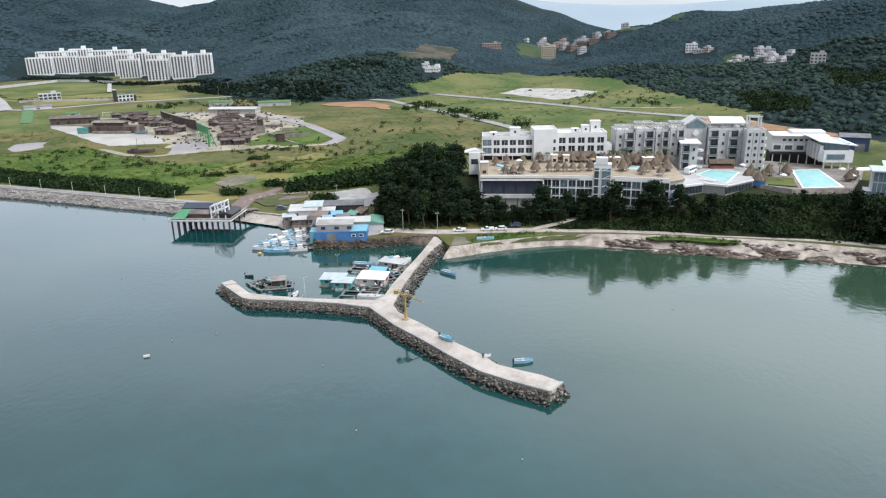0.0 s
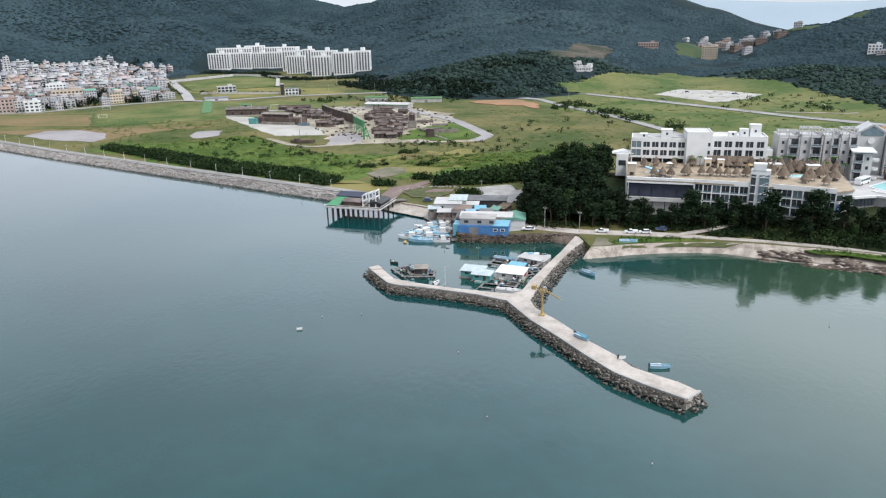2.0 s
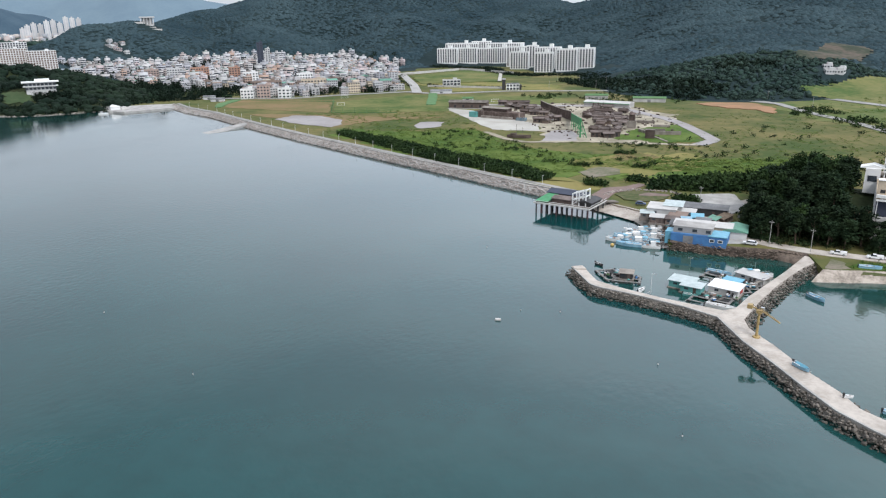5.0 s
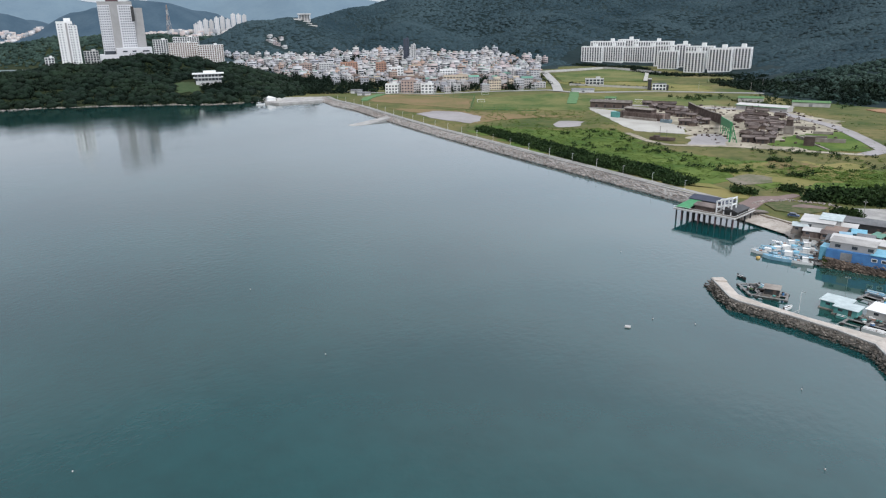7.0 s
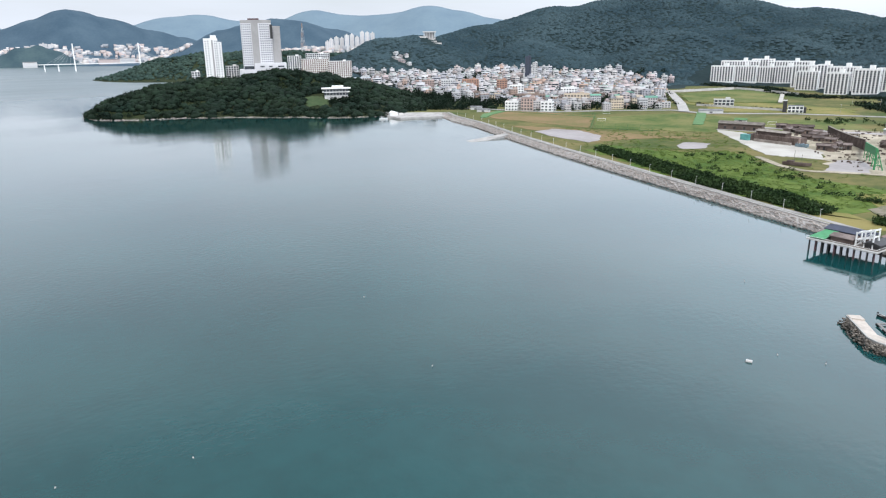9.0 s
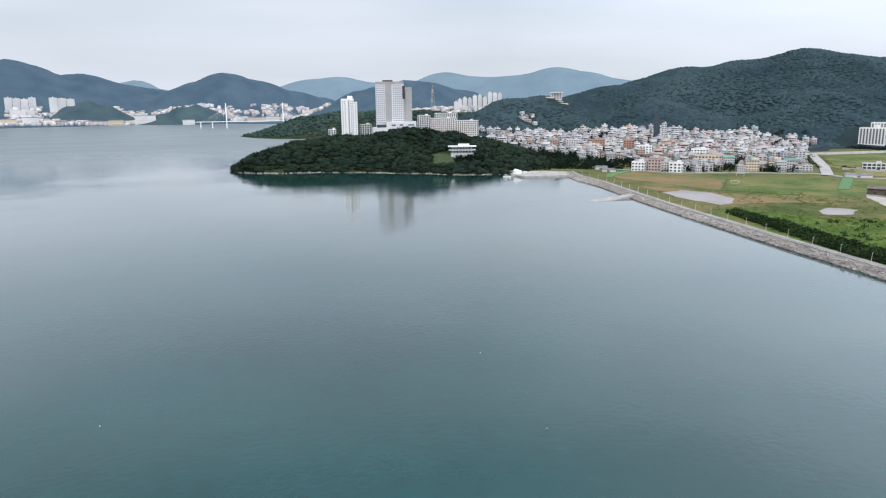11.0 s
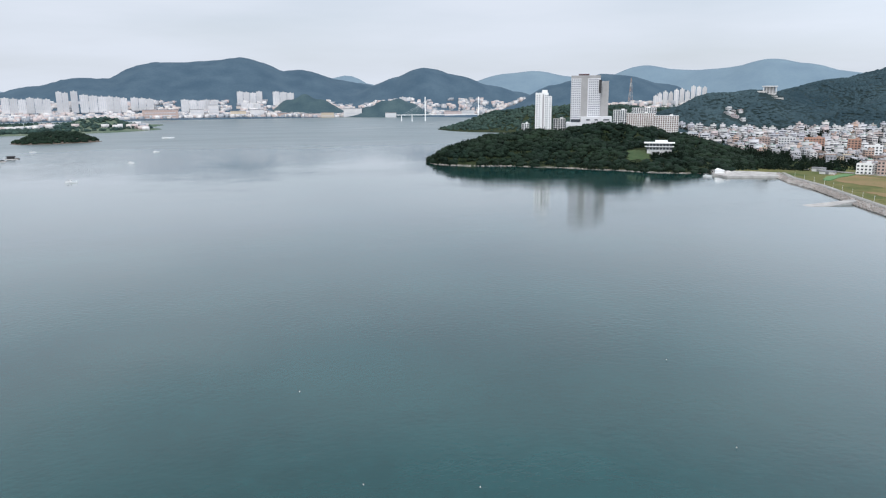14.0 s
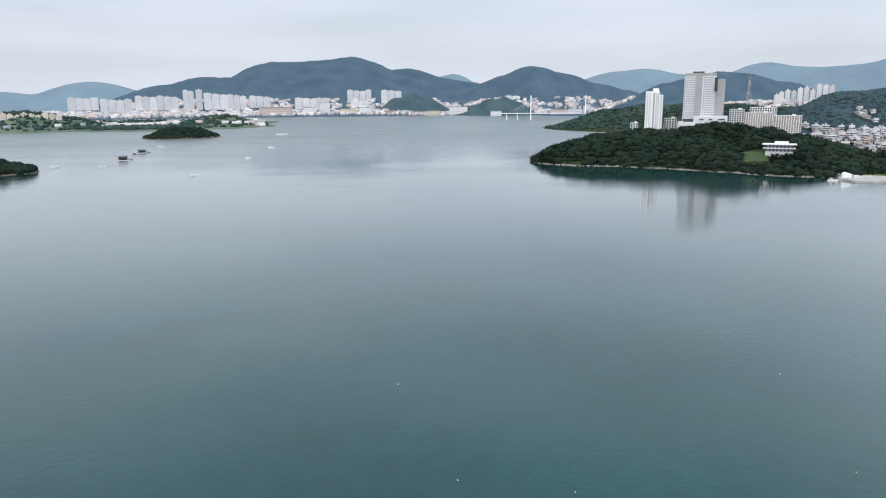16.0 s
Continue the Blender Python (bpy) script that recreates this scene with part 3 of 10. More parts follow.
def crown_dome(seed):
    """A low rounded crown of fifteen faces for woods a mile away."""
    r = np.random.RandomState(seed)
    a = np.arange(5) * 1.2566 + r.uniform(-0.25, 0.25, 5)
    mid = np.stack([np.cos(a), np.sin(a), np.zeros(5)], 1) * r.uniform(0.5, 0.8, (5, 1))
    mid[:, 2] = r.uniform(0.5, 0.8, 5)
    rim = np.stack([np.cos(a + 0.5), np.sin(a + 0.5), np.zeros(5)], 1) * r.uniform(0.9, 1.25, (5, 1))
    rim[:, 2] = r.uniform(-0.4, 0.0, 5)
    top = np.array([[r.uniform(-0.2, 0.2), r.uniform(-0.2, 0.2), r.uniform(0.85, 1.1)]])
    f = []
    for i in range(5):
        j = (i + 1) % 5
        f += [[0, i + 1, j + 1], [i + 1, i + 6, j + 1], [j + 1, i + 6, j + 6]]
    return np.concatenate([top, mid, rim]), np.array(f)


def tufts(count, per, size, seed, shape="round"):
    """A crown of many small leaf triangles in clumps."""
    r = np.random.RandomState(seed)
    cen = r.normal(size=(count, 3))
    cen /= np.linalg.norm(cen, axis=1)[:, None]
    cen *= r.uniform(0.45, 1.0, (count, 1)) ** 0.5
    if shape == "pine":
        lev = r.uniform(0, 1, count)
        rad = (1 - lev) ** 0.65 * r.uniform(0.35, 1, count) + 0.06
        ang = r.uniform(0, 2 * np.pi, count)
        cen = np.stack([rad * np.cos(ang), rad * np.sin(ang), lev * 2 - 1], 1)
    lump = r.uniform(0.8, 1.2, count)[:, None]
    cen = cen * lump
    p = np.repeat(cen, per, 0) + r.normal(size=(count * per, 3)) * size * 0.55
    n = len(p)
    a = r.normal(size=(n, 3))
    a /= np.linalg.norm(a, axis=1)[:, None]
    b = np.cross(a, r.normal(size=(n, 3)))
    b /= np.linalg.norm(b, axis=1)[:, None]
    s = size * r.uniform(0.5, 1.0, (n, 1))
    v = np.stack([p - a * s * 0.5 - b * s * 0.35, p + a * s * 0.5 - b * s * 0.35, p + b * s * 0.65], 1).reshape(-1, 3)
    return v, np.arange(3 * n).reshape(-1, 3)


STONES = [hull(11, 0.75, 40 + i) for i in range(8)]
CANOPY = [tufts(30, 4, 0.5, 110 + i) for i in range(6)]
DOMES = [crown_dome(150 + i) for i in range(12)]
CROWNS = [blob(2, 60 + i) for i in range(6)]
CROWNS_LOW = [blob(1, 80 + i, 0.45) for i in range(8)]
BUSHES = [tufts(16, 5, 0.58, 90 + i) for i in range(5)]
SHRUBS = [tufts(13, 4, 0.66, 130 + i) for i in range(5)]
WEEDS = [tufts(10, 4, 0.7, 140 + i) for i in range(5)]


def along(line, step):
    """Points every step metres along a polyline: x, y and the way to its left."""
    out, carry = [], 0.0
    for (x0, y0), (x1, y1) in zip(line, line[1:]):
        d = math.hypot(x1 - x0, y1 - y0)
        ux, uy = (x1 - x0) / d, (y1 - y0) / d
        s = carry
        while s < d:
            out.append((x0 + ux * s, y0 + uy * s, -uy, ux))
            s += step
        carry = s - d
    return out


def inside(poly, x, y):
    """Which of the points lie in the polygon."""
    x, y = np.asarray(x, float), np.asarray(y, float)
    hit = np.zeros(x.shape, bool)
    n = len(poly)
    for i in range(n):
        (x0, y0), (x1, y1) = poly[i], poly[(i + 1) % n]
        cross = ((y0 > y) != (y1 > y)) & (x < (x1 - x0) * (y - y0) / ((y1 - y0) or 1e-9) + x0)
        hit ^= cross
    return hit


def ragged(poly, step=6.0, amount=1.5, seed=0):
    """The polygon with an uneven outline."""
    pts = along(list(poly) + [poly[0]], step)
    return [(x + nx * k, y + ny * k) for (x, y, nx, ny), k in
            ((p, noise.noise(Vector((p[0] * 0.09, p[1] * 0.09, seed))) * 2 * amount) for p in pts)]

# ---- the lie of the land ----


def bear(b, d):
    """A place from its bearing, degrees to the left of +y, and its distance."""
    return -d * math.sin(radians(b)), d * math.cos(radians(b))


# crests: rows of bearing, distance, height, half width of the slope
RANGE = [(50, 1750, 59, 220), (48.2, 1800, 99, 240), (46, 1850, 116, 260), (43.9, 1900, 127, 270), (40.4, 1900, 154, 290),
         (37, 1900, 170, 310), (33, 1900, 184, 320), (29, 1900, 170, 320), (27.2, 1900, 152, 320), (25.7, 1950, 127, 330),
         (23.2, 1900, 137, 330), (20.4, 1950, 109, 330), (17.9, 1900, 109, 330), (15.6, 1850, 127, 330), (12, 1800, 156, 330),
         (8, 1750, 175, 320), (4, 1700, 169, 310), (0, 1650, 149, 290), (-3, 1600, 127, 260), (-5.7, 1550, 101, 220),
         (-8, 1500, 72, 190), (-10.2, 1500, 40, 140)]
SPURS = [[(8, 1700, 163, 240), (8.6, 1300, 69, 190), (9.6, 1000, 28, 110)],
         [(23.2, 1850, 129, 200), (24.5, 1620, 76, 150)],
         [(33, 1850, 171, 240), (32, 1560, 84, 170)],
         [(0, 1600, 141, 260), (3, 1180, 62, 200), (5, 980, 41, 140), (7.5, 860, 29, 100)],
         [(42, 1880, 140, 230), (43, 1600, 74, 160)]]
KNOLL = [(58, 1680, 46, 120), (55.5, 1660, 64, 150), (53.5, 1650, 90, 170), (52.3, 1650, 90, 170), (50.2, 1680, 64, 160)]
RIGHT = [(-12.5, 1300, 42, 130), (-16.5, 1250, 62, 170), (-20, 1200, 75, 175), (-24.8, 1150, 84, 160), (-33, 1080, 105, 160), (-46, 1030, 112, 170)]
TERRACE = [(-13, 960, 12, 90), (-17, 900, 20, 100), (-22, 890, 25, 100), (-27, 880, 27, 100), (-33, 850, 31, 100), (-44, 800, 34, 110)]
FRONT = [(-16, 830, 8, 60), (-19, 800, 12, 75), (-22, 770, 14, 85), (-25, 730, 17, 90), (-30, 690, 26, 95), (-36, 640, 33, 95), (-46, 600, 38, 95)]
VALLEY = [(2, 1350, 16, 250), (-5, 1350, 24, 260), (-10, 1650, 38, 340), (-15, 1500, 40, 280)]
UPLAND = [(66, 2700, 40, 220), (60, 2650, 58, 240), (56, 2600, 60, 240), (50, 2700, 50, 220)]
TOWN = [(63, 1450, 18, 300), (55, 1450, 20, 300), (45, 1450, 20, 300), (38, 1450, 18, 170)]
HILLS = [RANGE, *SPURS, KNOLL, RIGHT, TERRACE, FRONT, VALLEY, TOWN]
HEADLAND = [(75.3, 906, 9, 14), (74.6, 912, 15, 30), (73.4, 925, 19, 48), (71.8, 948, 22, 70), (69.6, 975, 25, 92), (67.5, 1000, 28, 115), (65.5, 1010, 30, 140),
            (62, 1005, 29, 155), (60.5, 985, 22, 138), (58.8, 950, 14.5, 122), (57, 912, 10, 112), (55.6, 872, 6.5, 60)]
HUMP = [(74.2, 915, 19, 22), (72.6, 935, 25, 38), (70.6, 965, 30, 55), (67.5, 985, 33, 62), (65.6, 985, 31, 58), (64.3, 985, 38, 52), (62.0, 980, 42, 55), (60.2, 975, 40, 50), (59.2, 965, 33, 38), (58.6, 955, 20, 30)]
FARPOINT = [(73.6, 1900, 5, 16), (73.0, 1910, 14, 45), (72, 1920, 28, 70), (70.6, 1950, 46, 110), (68, 1950, 60, 150), (62, 1950, 62, 170), (56, 1900, 46, 170)]


def crest_height(crests, x, y, sharp=1.0):
    """Height of the ground that falls away from each crest line."""
    total = np.zeros_like(x)
    for rows in crests:
        best = np.zeros_like(x)
        pts = [(*bear(b, d), h, w) for b, d, h, w in rows]
        for p, q in zip(pts, pts[1:]):
            dx, dy = q[0] - p[0], q[1] - p[1]
            k = np.clip(((x - p[0]) * dx + (y - p[1]) * dy) / (dx * dx + dy * dy), 0, 1)
            d2 = (x - p[0] - k * dx) ** 2 + (y - p[1] - k * dy) ** 2
            h, w = p[2] + k * (q[2] - p[2]), p[3] + k * (q[3] - p[3])
            best = np.maximum(best, h * np.exp(-(d2 / (w * w)) ** sharp))
        total = (total ** 8 + best ** 8) ** 0.125
    return total


def wobble(x, y, size, seed):
    """Smooth noise between -1 and 1."""
    r = np.random.RandomState(seed)
    out = np.zeros_like(x)
    for i in range(7):
        a = r.uniform(0, 2 * np.pi)
        k = 2 * np.pi / size * r.uniform(0.6, 1.7)
        out += np.sin((x * np.cos(a) + y * np.sin(a)) * k + r.uniform(0, 6.28))
    return out / 3.5


def hills_z(x, y):
    h = crest_height(HILLS, x, y)
    h = h * np.clip((69.0 - np.degrees(np.arctan2(-x, y))) / 3.0, 0, 1)          # the inlet behind the headland
    slope = np.clip(1 - h / 120, 0.1, 1)          # gullies on the slopes, a quieter crest
    return h * (1 + slope * (0.17 * wobble(x, y, 300, 1) + 0.14 * wobble(x, y, 130, 2))) - 1.0 + np.clip((h - 35) / 40, 0, 1) * slope * h * 0.15 * wobble(x, y, 190, 23)


def headland_z(x, y):
    return crest_height([HEADLAND, HUMP], x, y, 2.2) * (1 + 0.1 * wobble(x, y, 90, 3)) - 2.2


def farpoint_z(x, y):
    return crest_height([FARPOINT], x, y) * (1 + 0.08 * wobble(x, y, 150, 4)) - 3.0


MOUND = [(-12, 294, 9, 15), (8, 306, 11, 30), (40, 300, 10, 30), (70, 294, 10, 32), (110, 283, 10.5, 36), (160, 274, 10, 38), (230, 255, 9, 45), (330, 200, 9, 55)]


def mound_z(x, y):
    best = np.zeros_like(x)
    for p, q in zip(MOUND, MOUND[1:]):
        dx, dy = q[0] - p[0], q[1] - p[1]
        k = np.clip(((x - p[0]) * dx + (y - p[1]) * dy) / (dx * dx + dy * dy), 0, 1)
        d2 = (x - p[0] - k * dx) ** 2 + (y - p[1] - k * dy) ** 2
        h, w = p[2] + k * (q[2] - p[2]), p[3] + k * (q[3] - p[3])
        best = np.maximum(best, h * np.exp(-(d2 / (w * w)) ** 2))
    return 1.7 + best * (1 + 0.05 * wobble(x, y, 25, 5))


def terrain(name, fn, x0, x1, y0, y1, step, material, label, category="hill", keep=None, kind="structure"):
    """A sheet of ground over a rectangle, with the cells far below the plain left out."""
    nx, ny = int((x1 - x0) / step) + 1, int((y1 - y0) / step) + 1
    gx, gy = np.meshgrid(np.linspace(x0, x1, nx), np.linspace(y0, y1, ny))
    z = fn(gx, gy)
    v = np.stack([gx, gy, z], 2).reshape(-1, 3)
    i = np.arange(nx * ny).reshape(ny, nx)
    f = np.stack([i[:-1, :-1], i[:-1, 1:], i[1:, 1:], i[1:, :-1]], 2).reshape(-1, 4)
    if keep is not None:
        f = f[(v[f, 2] > keep).any(1)]
        used = np.unique(f)
        remap = np.zeros(len(v), int)
        remap[used] = np.arange(len(used))
        v, f = v[used], remap[f]
    return solid(name, raw(name, v, f), material, label, category, kind=kind, smooth=True)


# the sea
sea = Mesh()
sea.prism([(4850 * math.cos(a), 4850 * math.sin(a)) for a in np.linspace(0, 2 * np.pi, 97)[:-1]], -6.0, 0.0)
solid("water", sea, "water", "calm teal green sea with faint ripples", "water", kind="structure")

# the coast, from the rocky cove round the harbour and along the sea wall to the far corner
COVE_TOP = [(520, 20), (260, 150), (200, 190), (149, 222), (131, 230), (114, 236), (95, 241), (76, 245), (56, 248), (46, 247.4), (35, 245.8), (24, 243.6), (14, 240.6), (7, 237.6), (2.5, 236.6)]
HARBOUR_TOP = [(2.5, 248), (-2.5, 251.5), (-10, 252.5), (-17.7, 250.8), (-28, 248.7), (-47.5, 247.5), (-50, 252), (-50, 266), (-58, 273), (-66, 283), (-82, 290), (-96, 299)]
WALL_TOP = [(-96, 299), (-114, 306), (-150, 319.5), (-190, 335.5), (-234, 351.6), (-285, 372), (-344, 395.5), (-416, 426), (-511, 470), (-572, 491), (-612, 512)]
QUAY_TOP = [(-612, 512), (-628, 500), (-650, 474), (-680, 464)]
INLAND = [(-760, 520), (-900, 640), (-1100, 900), (-1700, 1300), (-3300, 3300), (0, 4700), (3300, 3300), (4600, 500), (1500, -400)]
shore = COVE_TOP + HARBOUR_TOP[1:] + WALL_TOP[1:] + QUAY_TOP[1:]
land = Mesh()
land.prism(shore + INLAND, -4.0, 3.0)
solid("ground", land, "grass", "rough olive grassland plain behind the sea wall", "ground", kind="structure")

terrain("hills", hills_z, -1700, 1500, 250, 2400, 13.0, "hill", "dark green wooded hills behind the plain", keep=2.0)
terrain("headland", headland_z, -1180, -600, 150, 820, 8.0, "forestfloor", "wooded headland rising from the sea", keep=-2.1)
terrain("upland", lambda x, y: crest_height([UPLAND], x, y) - 2.0, -3000, -1700, 900, 2300, 30.0, "fartrees", "low wooded upland beyond the point", keep=-1)
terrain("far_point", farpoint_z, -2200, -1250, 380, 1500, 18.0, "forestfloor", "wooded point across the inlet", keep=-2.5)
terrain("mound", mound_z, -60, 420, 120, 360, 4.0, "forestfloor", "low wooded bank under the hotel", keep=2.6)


def patch(name, poly, z, material, label, category="ground", seed=1, amount=1.5, step=6.0, thick=0.3):
    """A thin lie of another surface on the plain."""
    return solid(name, Mesh().prism(ragged(poly, step, amount, seed), z - thick, z), material, label, category, kind="structure")


def ribbon(name, line, width, z, material, label, category="road", thick=0.3):
    """A track or road of one width along a line."""
    pts = along(line, 6.0) + [(*line[-1], *along(line, 6.0)[-1][2:])]
    left = [(x + nx * width / 2, y + ny * width / 2) for x, y, nx, ny in pts]
    right = [(x - nx * width / 2, y - ny * width / 2) for x, y, nx, ny in pts]
    me = Mesh()
    n = len(pts)
    v = [(x, y, z) for x, y in left] + [(x, y, z) for x, y in right]
    v += [(x, y, z - thick) for x, y in left] + [(x, y, z - thick) for x, y in right]
    f = []
    for i in range(n - 1):
        f += [(i, i + n, i + n + 1, i + 1), (i, i + 1, i + 1 + 2 * n, i + 2 * n), (i + n, i + 3 * n, i + 3 * n + 1, i + n + 1)]
    me.add(v, f)
    return solid(name, me, material, label, category, kind="structure")


# surfaces of the plain
ribbon("meadow_track", [(197, 668), (209, 652), (219, 630), (216, 611), (196, 604), (148, 613)], 5.0, 3.5, "dirt", "pale curving track in the meadow")
patch("lush_belt", [(-130, 318), (-320, 398), (-330, 432), (-285, 432), (-236, 470), (-200, 425), (-160, 402), (-110, 402), (-70, 410), (-40, 400), (-20, 372), (-36, 340), (-70, 345), (-105, 345)], 3.12, "lush", "lush green weeds on waste land", seed=3, amount=9)
patch("lush_strip", [(-100, 372), (-60, 366), (-15, 372), (15, 420), (-20, 425), (-70, 405), (-100, 398)], 3.2, "lush", "bright green weeds", seed=4, amount=6)
patch("dry_verge", [(-140, 322), (-121, 309), (-104, 305), (-94, 316), (-100, 326), (-116, 330)], 3.24, "dry", "dry yellow grass by the sea wall", seed=5, amount=3)
patch("dry_patch", [(-115, 350), (-85, 355), (-60, 385), (-70, 420), (-110, 410), (-128, 385)], 3.24, "dry", "dry yellow grass", seed=6, amount=8)
patch("lawn_inner", [(-74, 472), (-95, 460), (-130, 462), (-125, 520), (-100, 540), (-82, 500)], 3.2, "lush", "green weeds inside the track", seed=16, amount=4)
patch("sports_field", [(-455, 582), (-400, 510), (-300, 560), (-210, 640), (-270, 720), (-340, 690), (-420, 674)], 3.12, "field", "mown green field", seed=7, amount=3)
patch("brown_plot", [(-592, 562), (-560, 520), (-520, 506), (-405, 508), (-458, 580), (-530, 592)], 3.14, "brownf", "brown dry plot beside the town", seed=8, amount=2)
patch("mud_flat", [(-421, 455), (-423, 480), (-398, 487), (-364, 472), (-347, 451), (-345, 434), (-390, 441)], 3.24, "mud", "drying grey mud pool", seed=9, amount=1.2)
patch("mud_margin", [(-470, 470), (-430, 492), (-395, 498), (-330, 505), (-290, 520), (-330, 480), (-340, 448), (-346, 436), (-380, 480), (-421, 462)], 3.14, "brownf", "bare brown earth round the mud pool", seed=10, amount=3)
patch("gravel_pad", [(-288, 465), (-294, 487), (-275, 491), (-266, 467), (-277, 453)], 3.2, "mud", "bare grey pad in the grass", seed=11, amount=2)
patch("concrete_yard", [(-320, 575), (-246, 495), (-223, 469), (-187, 476), (-200, 505), (-248, 545), (-285, 568)], 3.2, "gravel", "pale concrete yard", seed=12, amount=1.5)
patch("set_ground", [(-262, 590), (-205, 500), (-185, 478), (-165, 432), (-146, 442), (-104, 452), (-96, 520), (-118, 600), (-160, 640), (-240, 650)], 3.16, "dirt", "trodden pale earth among old timber sheds", seed=13, amount=5)
patch("grey_yard", [(-169, 430), (-181, 479), (-170, 485), (-158, 473), (-148, 442), (-160, 432)], 3.28, "mud", "grey gravel yard", seed=14, amount=1.5)
patch("orange_bank", [(-116, 684), (-99, 700), (-71, 704), (-47, 668), (-47, 632), (-60, 650), (-94, 664)], 3.6, "orange", "bare orange soil", seed=15, amount=3, thick=0.8)
patch("gravel_lot", [(64, 755), (93, 805), (138, 788), (167, 750), (144, 710), (114, 680)], 3.4, "gravel", "pale gravel lot", seed=17, amount=3)
patch("east_meadow", [(-40, 640), (60, 520), (150, 430), (330, 420), (300, 560), (200, 640), (180, 800), (90, 900), (-30, 900), (-50, 760)], 3.1, "field", "olive green meadow", seed=18, amount=10)
patch("earth_bank", [(180, 520), (250, 440), (330, 410), (345, 440), (270, 500), (210, 545)], 3.5, "orange", "bare orange earthworks", seed=19, amount=4)
patch("north_field", [(-560, 905), (-545, 1050), (-460, 1000), (-400, 862), (-480, 800)], 3.7, "field", "green field below the apartment blocks", seed=20, amount=4, thick=1.0)
patch("north_verge", [(-480, 795), (-395, 855), (-300, 830), (-280, 770), (-400, 720)], 3.3, "dry", "rough yellow grass", seed=21, amount=5)

ribbon("track", [(-222, 457), (-197, 434), (-177, 425), (-161, 435), (-141, 444), (-111, 449), (-89, 453), (-74, 456)], 5.0, 3.4, "dirt", "pale dirt track")
ribbon("track_bend", [(-74, 456), (-68, 478), (-80, 504), (-102, 547), (-118, 571), (-180, 640), (-300, 610)], 9.0, 3.42, "mud", "worn grey gravel track")
ribbon("east_road", [(-150, 860), (-56, 812), (-17, 772), (51, 703), (112, 635), (151, 588), (220, 526), (293, 460), (420, 360)], 11.0, 3.6, "asphalt", "pale worn asphalt road")
ribbon("hotel_road", [(-120, 770), (-49, 707), (-20, 646), (10, 601), (32, 556), (50, 517), (75, 440), (60, 370)], 8.0, 3.55, "asphalt", "worn road towards the hotel")
ribbon("north_road", [(-640, 560), (-526, 592), (-493, 645), (-440, 700), (-396, 690), (-330, 745), (-230, 780), (-150, 770), (-49, 707)], 9.0, 3.5, "asphalt", "worn road along the edge of the town")
ribbon("town_street", [(-420, 690), (-480, 780), (-590, 930)], 11.0, 3.9, "concrete2", "straight pale street into the town")
ribbon("field_path", [(-600, 905), (-560, 1060), (-460, 1005), (-395, 858)], 5.0, 4.2, "gravel", "pale wall path round the field")
ribbon("wall_road", [(-96, 303), (-114, 310), (-150, 323), (-190, 339), (-234, 355.5), (-285, 376), (-344, 399), (-416, 430), (-511, 474), (-572, 495), (-610, 516)], 3.4, 3.36, "asphalt", "narrow grey path on the sea wall")
ribbon("harbour_road", [(40, 253.8), (35, 254), (14, 254.5), (0, 254), (-12, 256), (-26, 261), (-40, 284), (-38, 306), (-20, 330), (20, 360), (60, 372)], 5.5, 3.2, "concrete", "pale concrete harbour road")
ribbon("cove_path", [(35, 254), (48, 251.8), (61, 250.6), (76, 247.6), (95, 243.2), (114, 238.8), (131, 234.3), (149, 226.5), (205, 195), (265, 155)], 3.2, 3.25, "concrete", "pale concrete path above the cove")
solid("bank_lane", Mesh().bar((31, 252.5, 3.2), (44, 259, 4.0), 2.6, 0.4).bar((44, 259, 4.0), (56, 264, 5.6), 2.6, 0.4), "concrete", "pale lane climbing into the trees", "road", kind="structure")
patch("red_square", [(-94, 302), (-93, 317), (-85, 325), (-80, 334), (-76, 332), (-77, 327), (-81, 318), (-86, 311), (-85, 298), (-87, 293)], 3.3, "paving", "red paved lane by the pier pavilion", seed=22, amount=0.6, step=3)
patch("round_bed", [(-85, 307), (-83, 312), (-75, 317), (-62, 318), (-60, 309), (-66, 300), (-77, 298)], 3.45, "verge", "round bed of dry scrub and soil", seed=23, amount=1)
patch("bed_soil", [(-74, 309), (-62, 312), (-61, 316), (-72, 315)], 3.5, "paving", "bare reddish soil in the round bed", seed=25, amount=0.8, step=3)
patch("reed_patch", [(-111, 414), (-98, 418), (-88, 403), (-87, 382), (-100, 378), (-110, 392)], 3.3, "reed", "brown dry reeds on the plain", seed=26, amount=3)
patch("bare_patch", [(-115, 347), (-112, 362), (-98, 364), (-94, 352), (-104, 338)], 3.3, "stony", "bare grey stony patch in the grass", seed=27, amount=2.5)
patch("harbour_yard", [(-48, 250), (-28, 251), (-20, 256), (-30, 272), (-34, 300), (-46, 300), (-60, 284), (-50, 268)], 3.14, "concrete2", "stained concrete harbour yard", seed=24, amount=0.6)


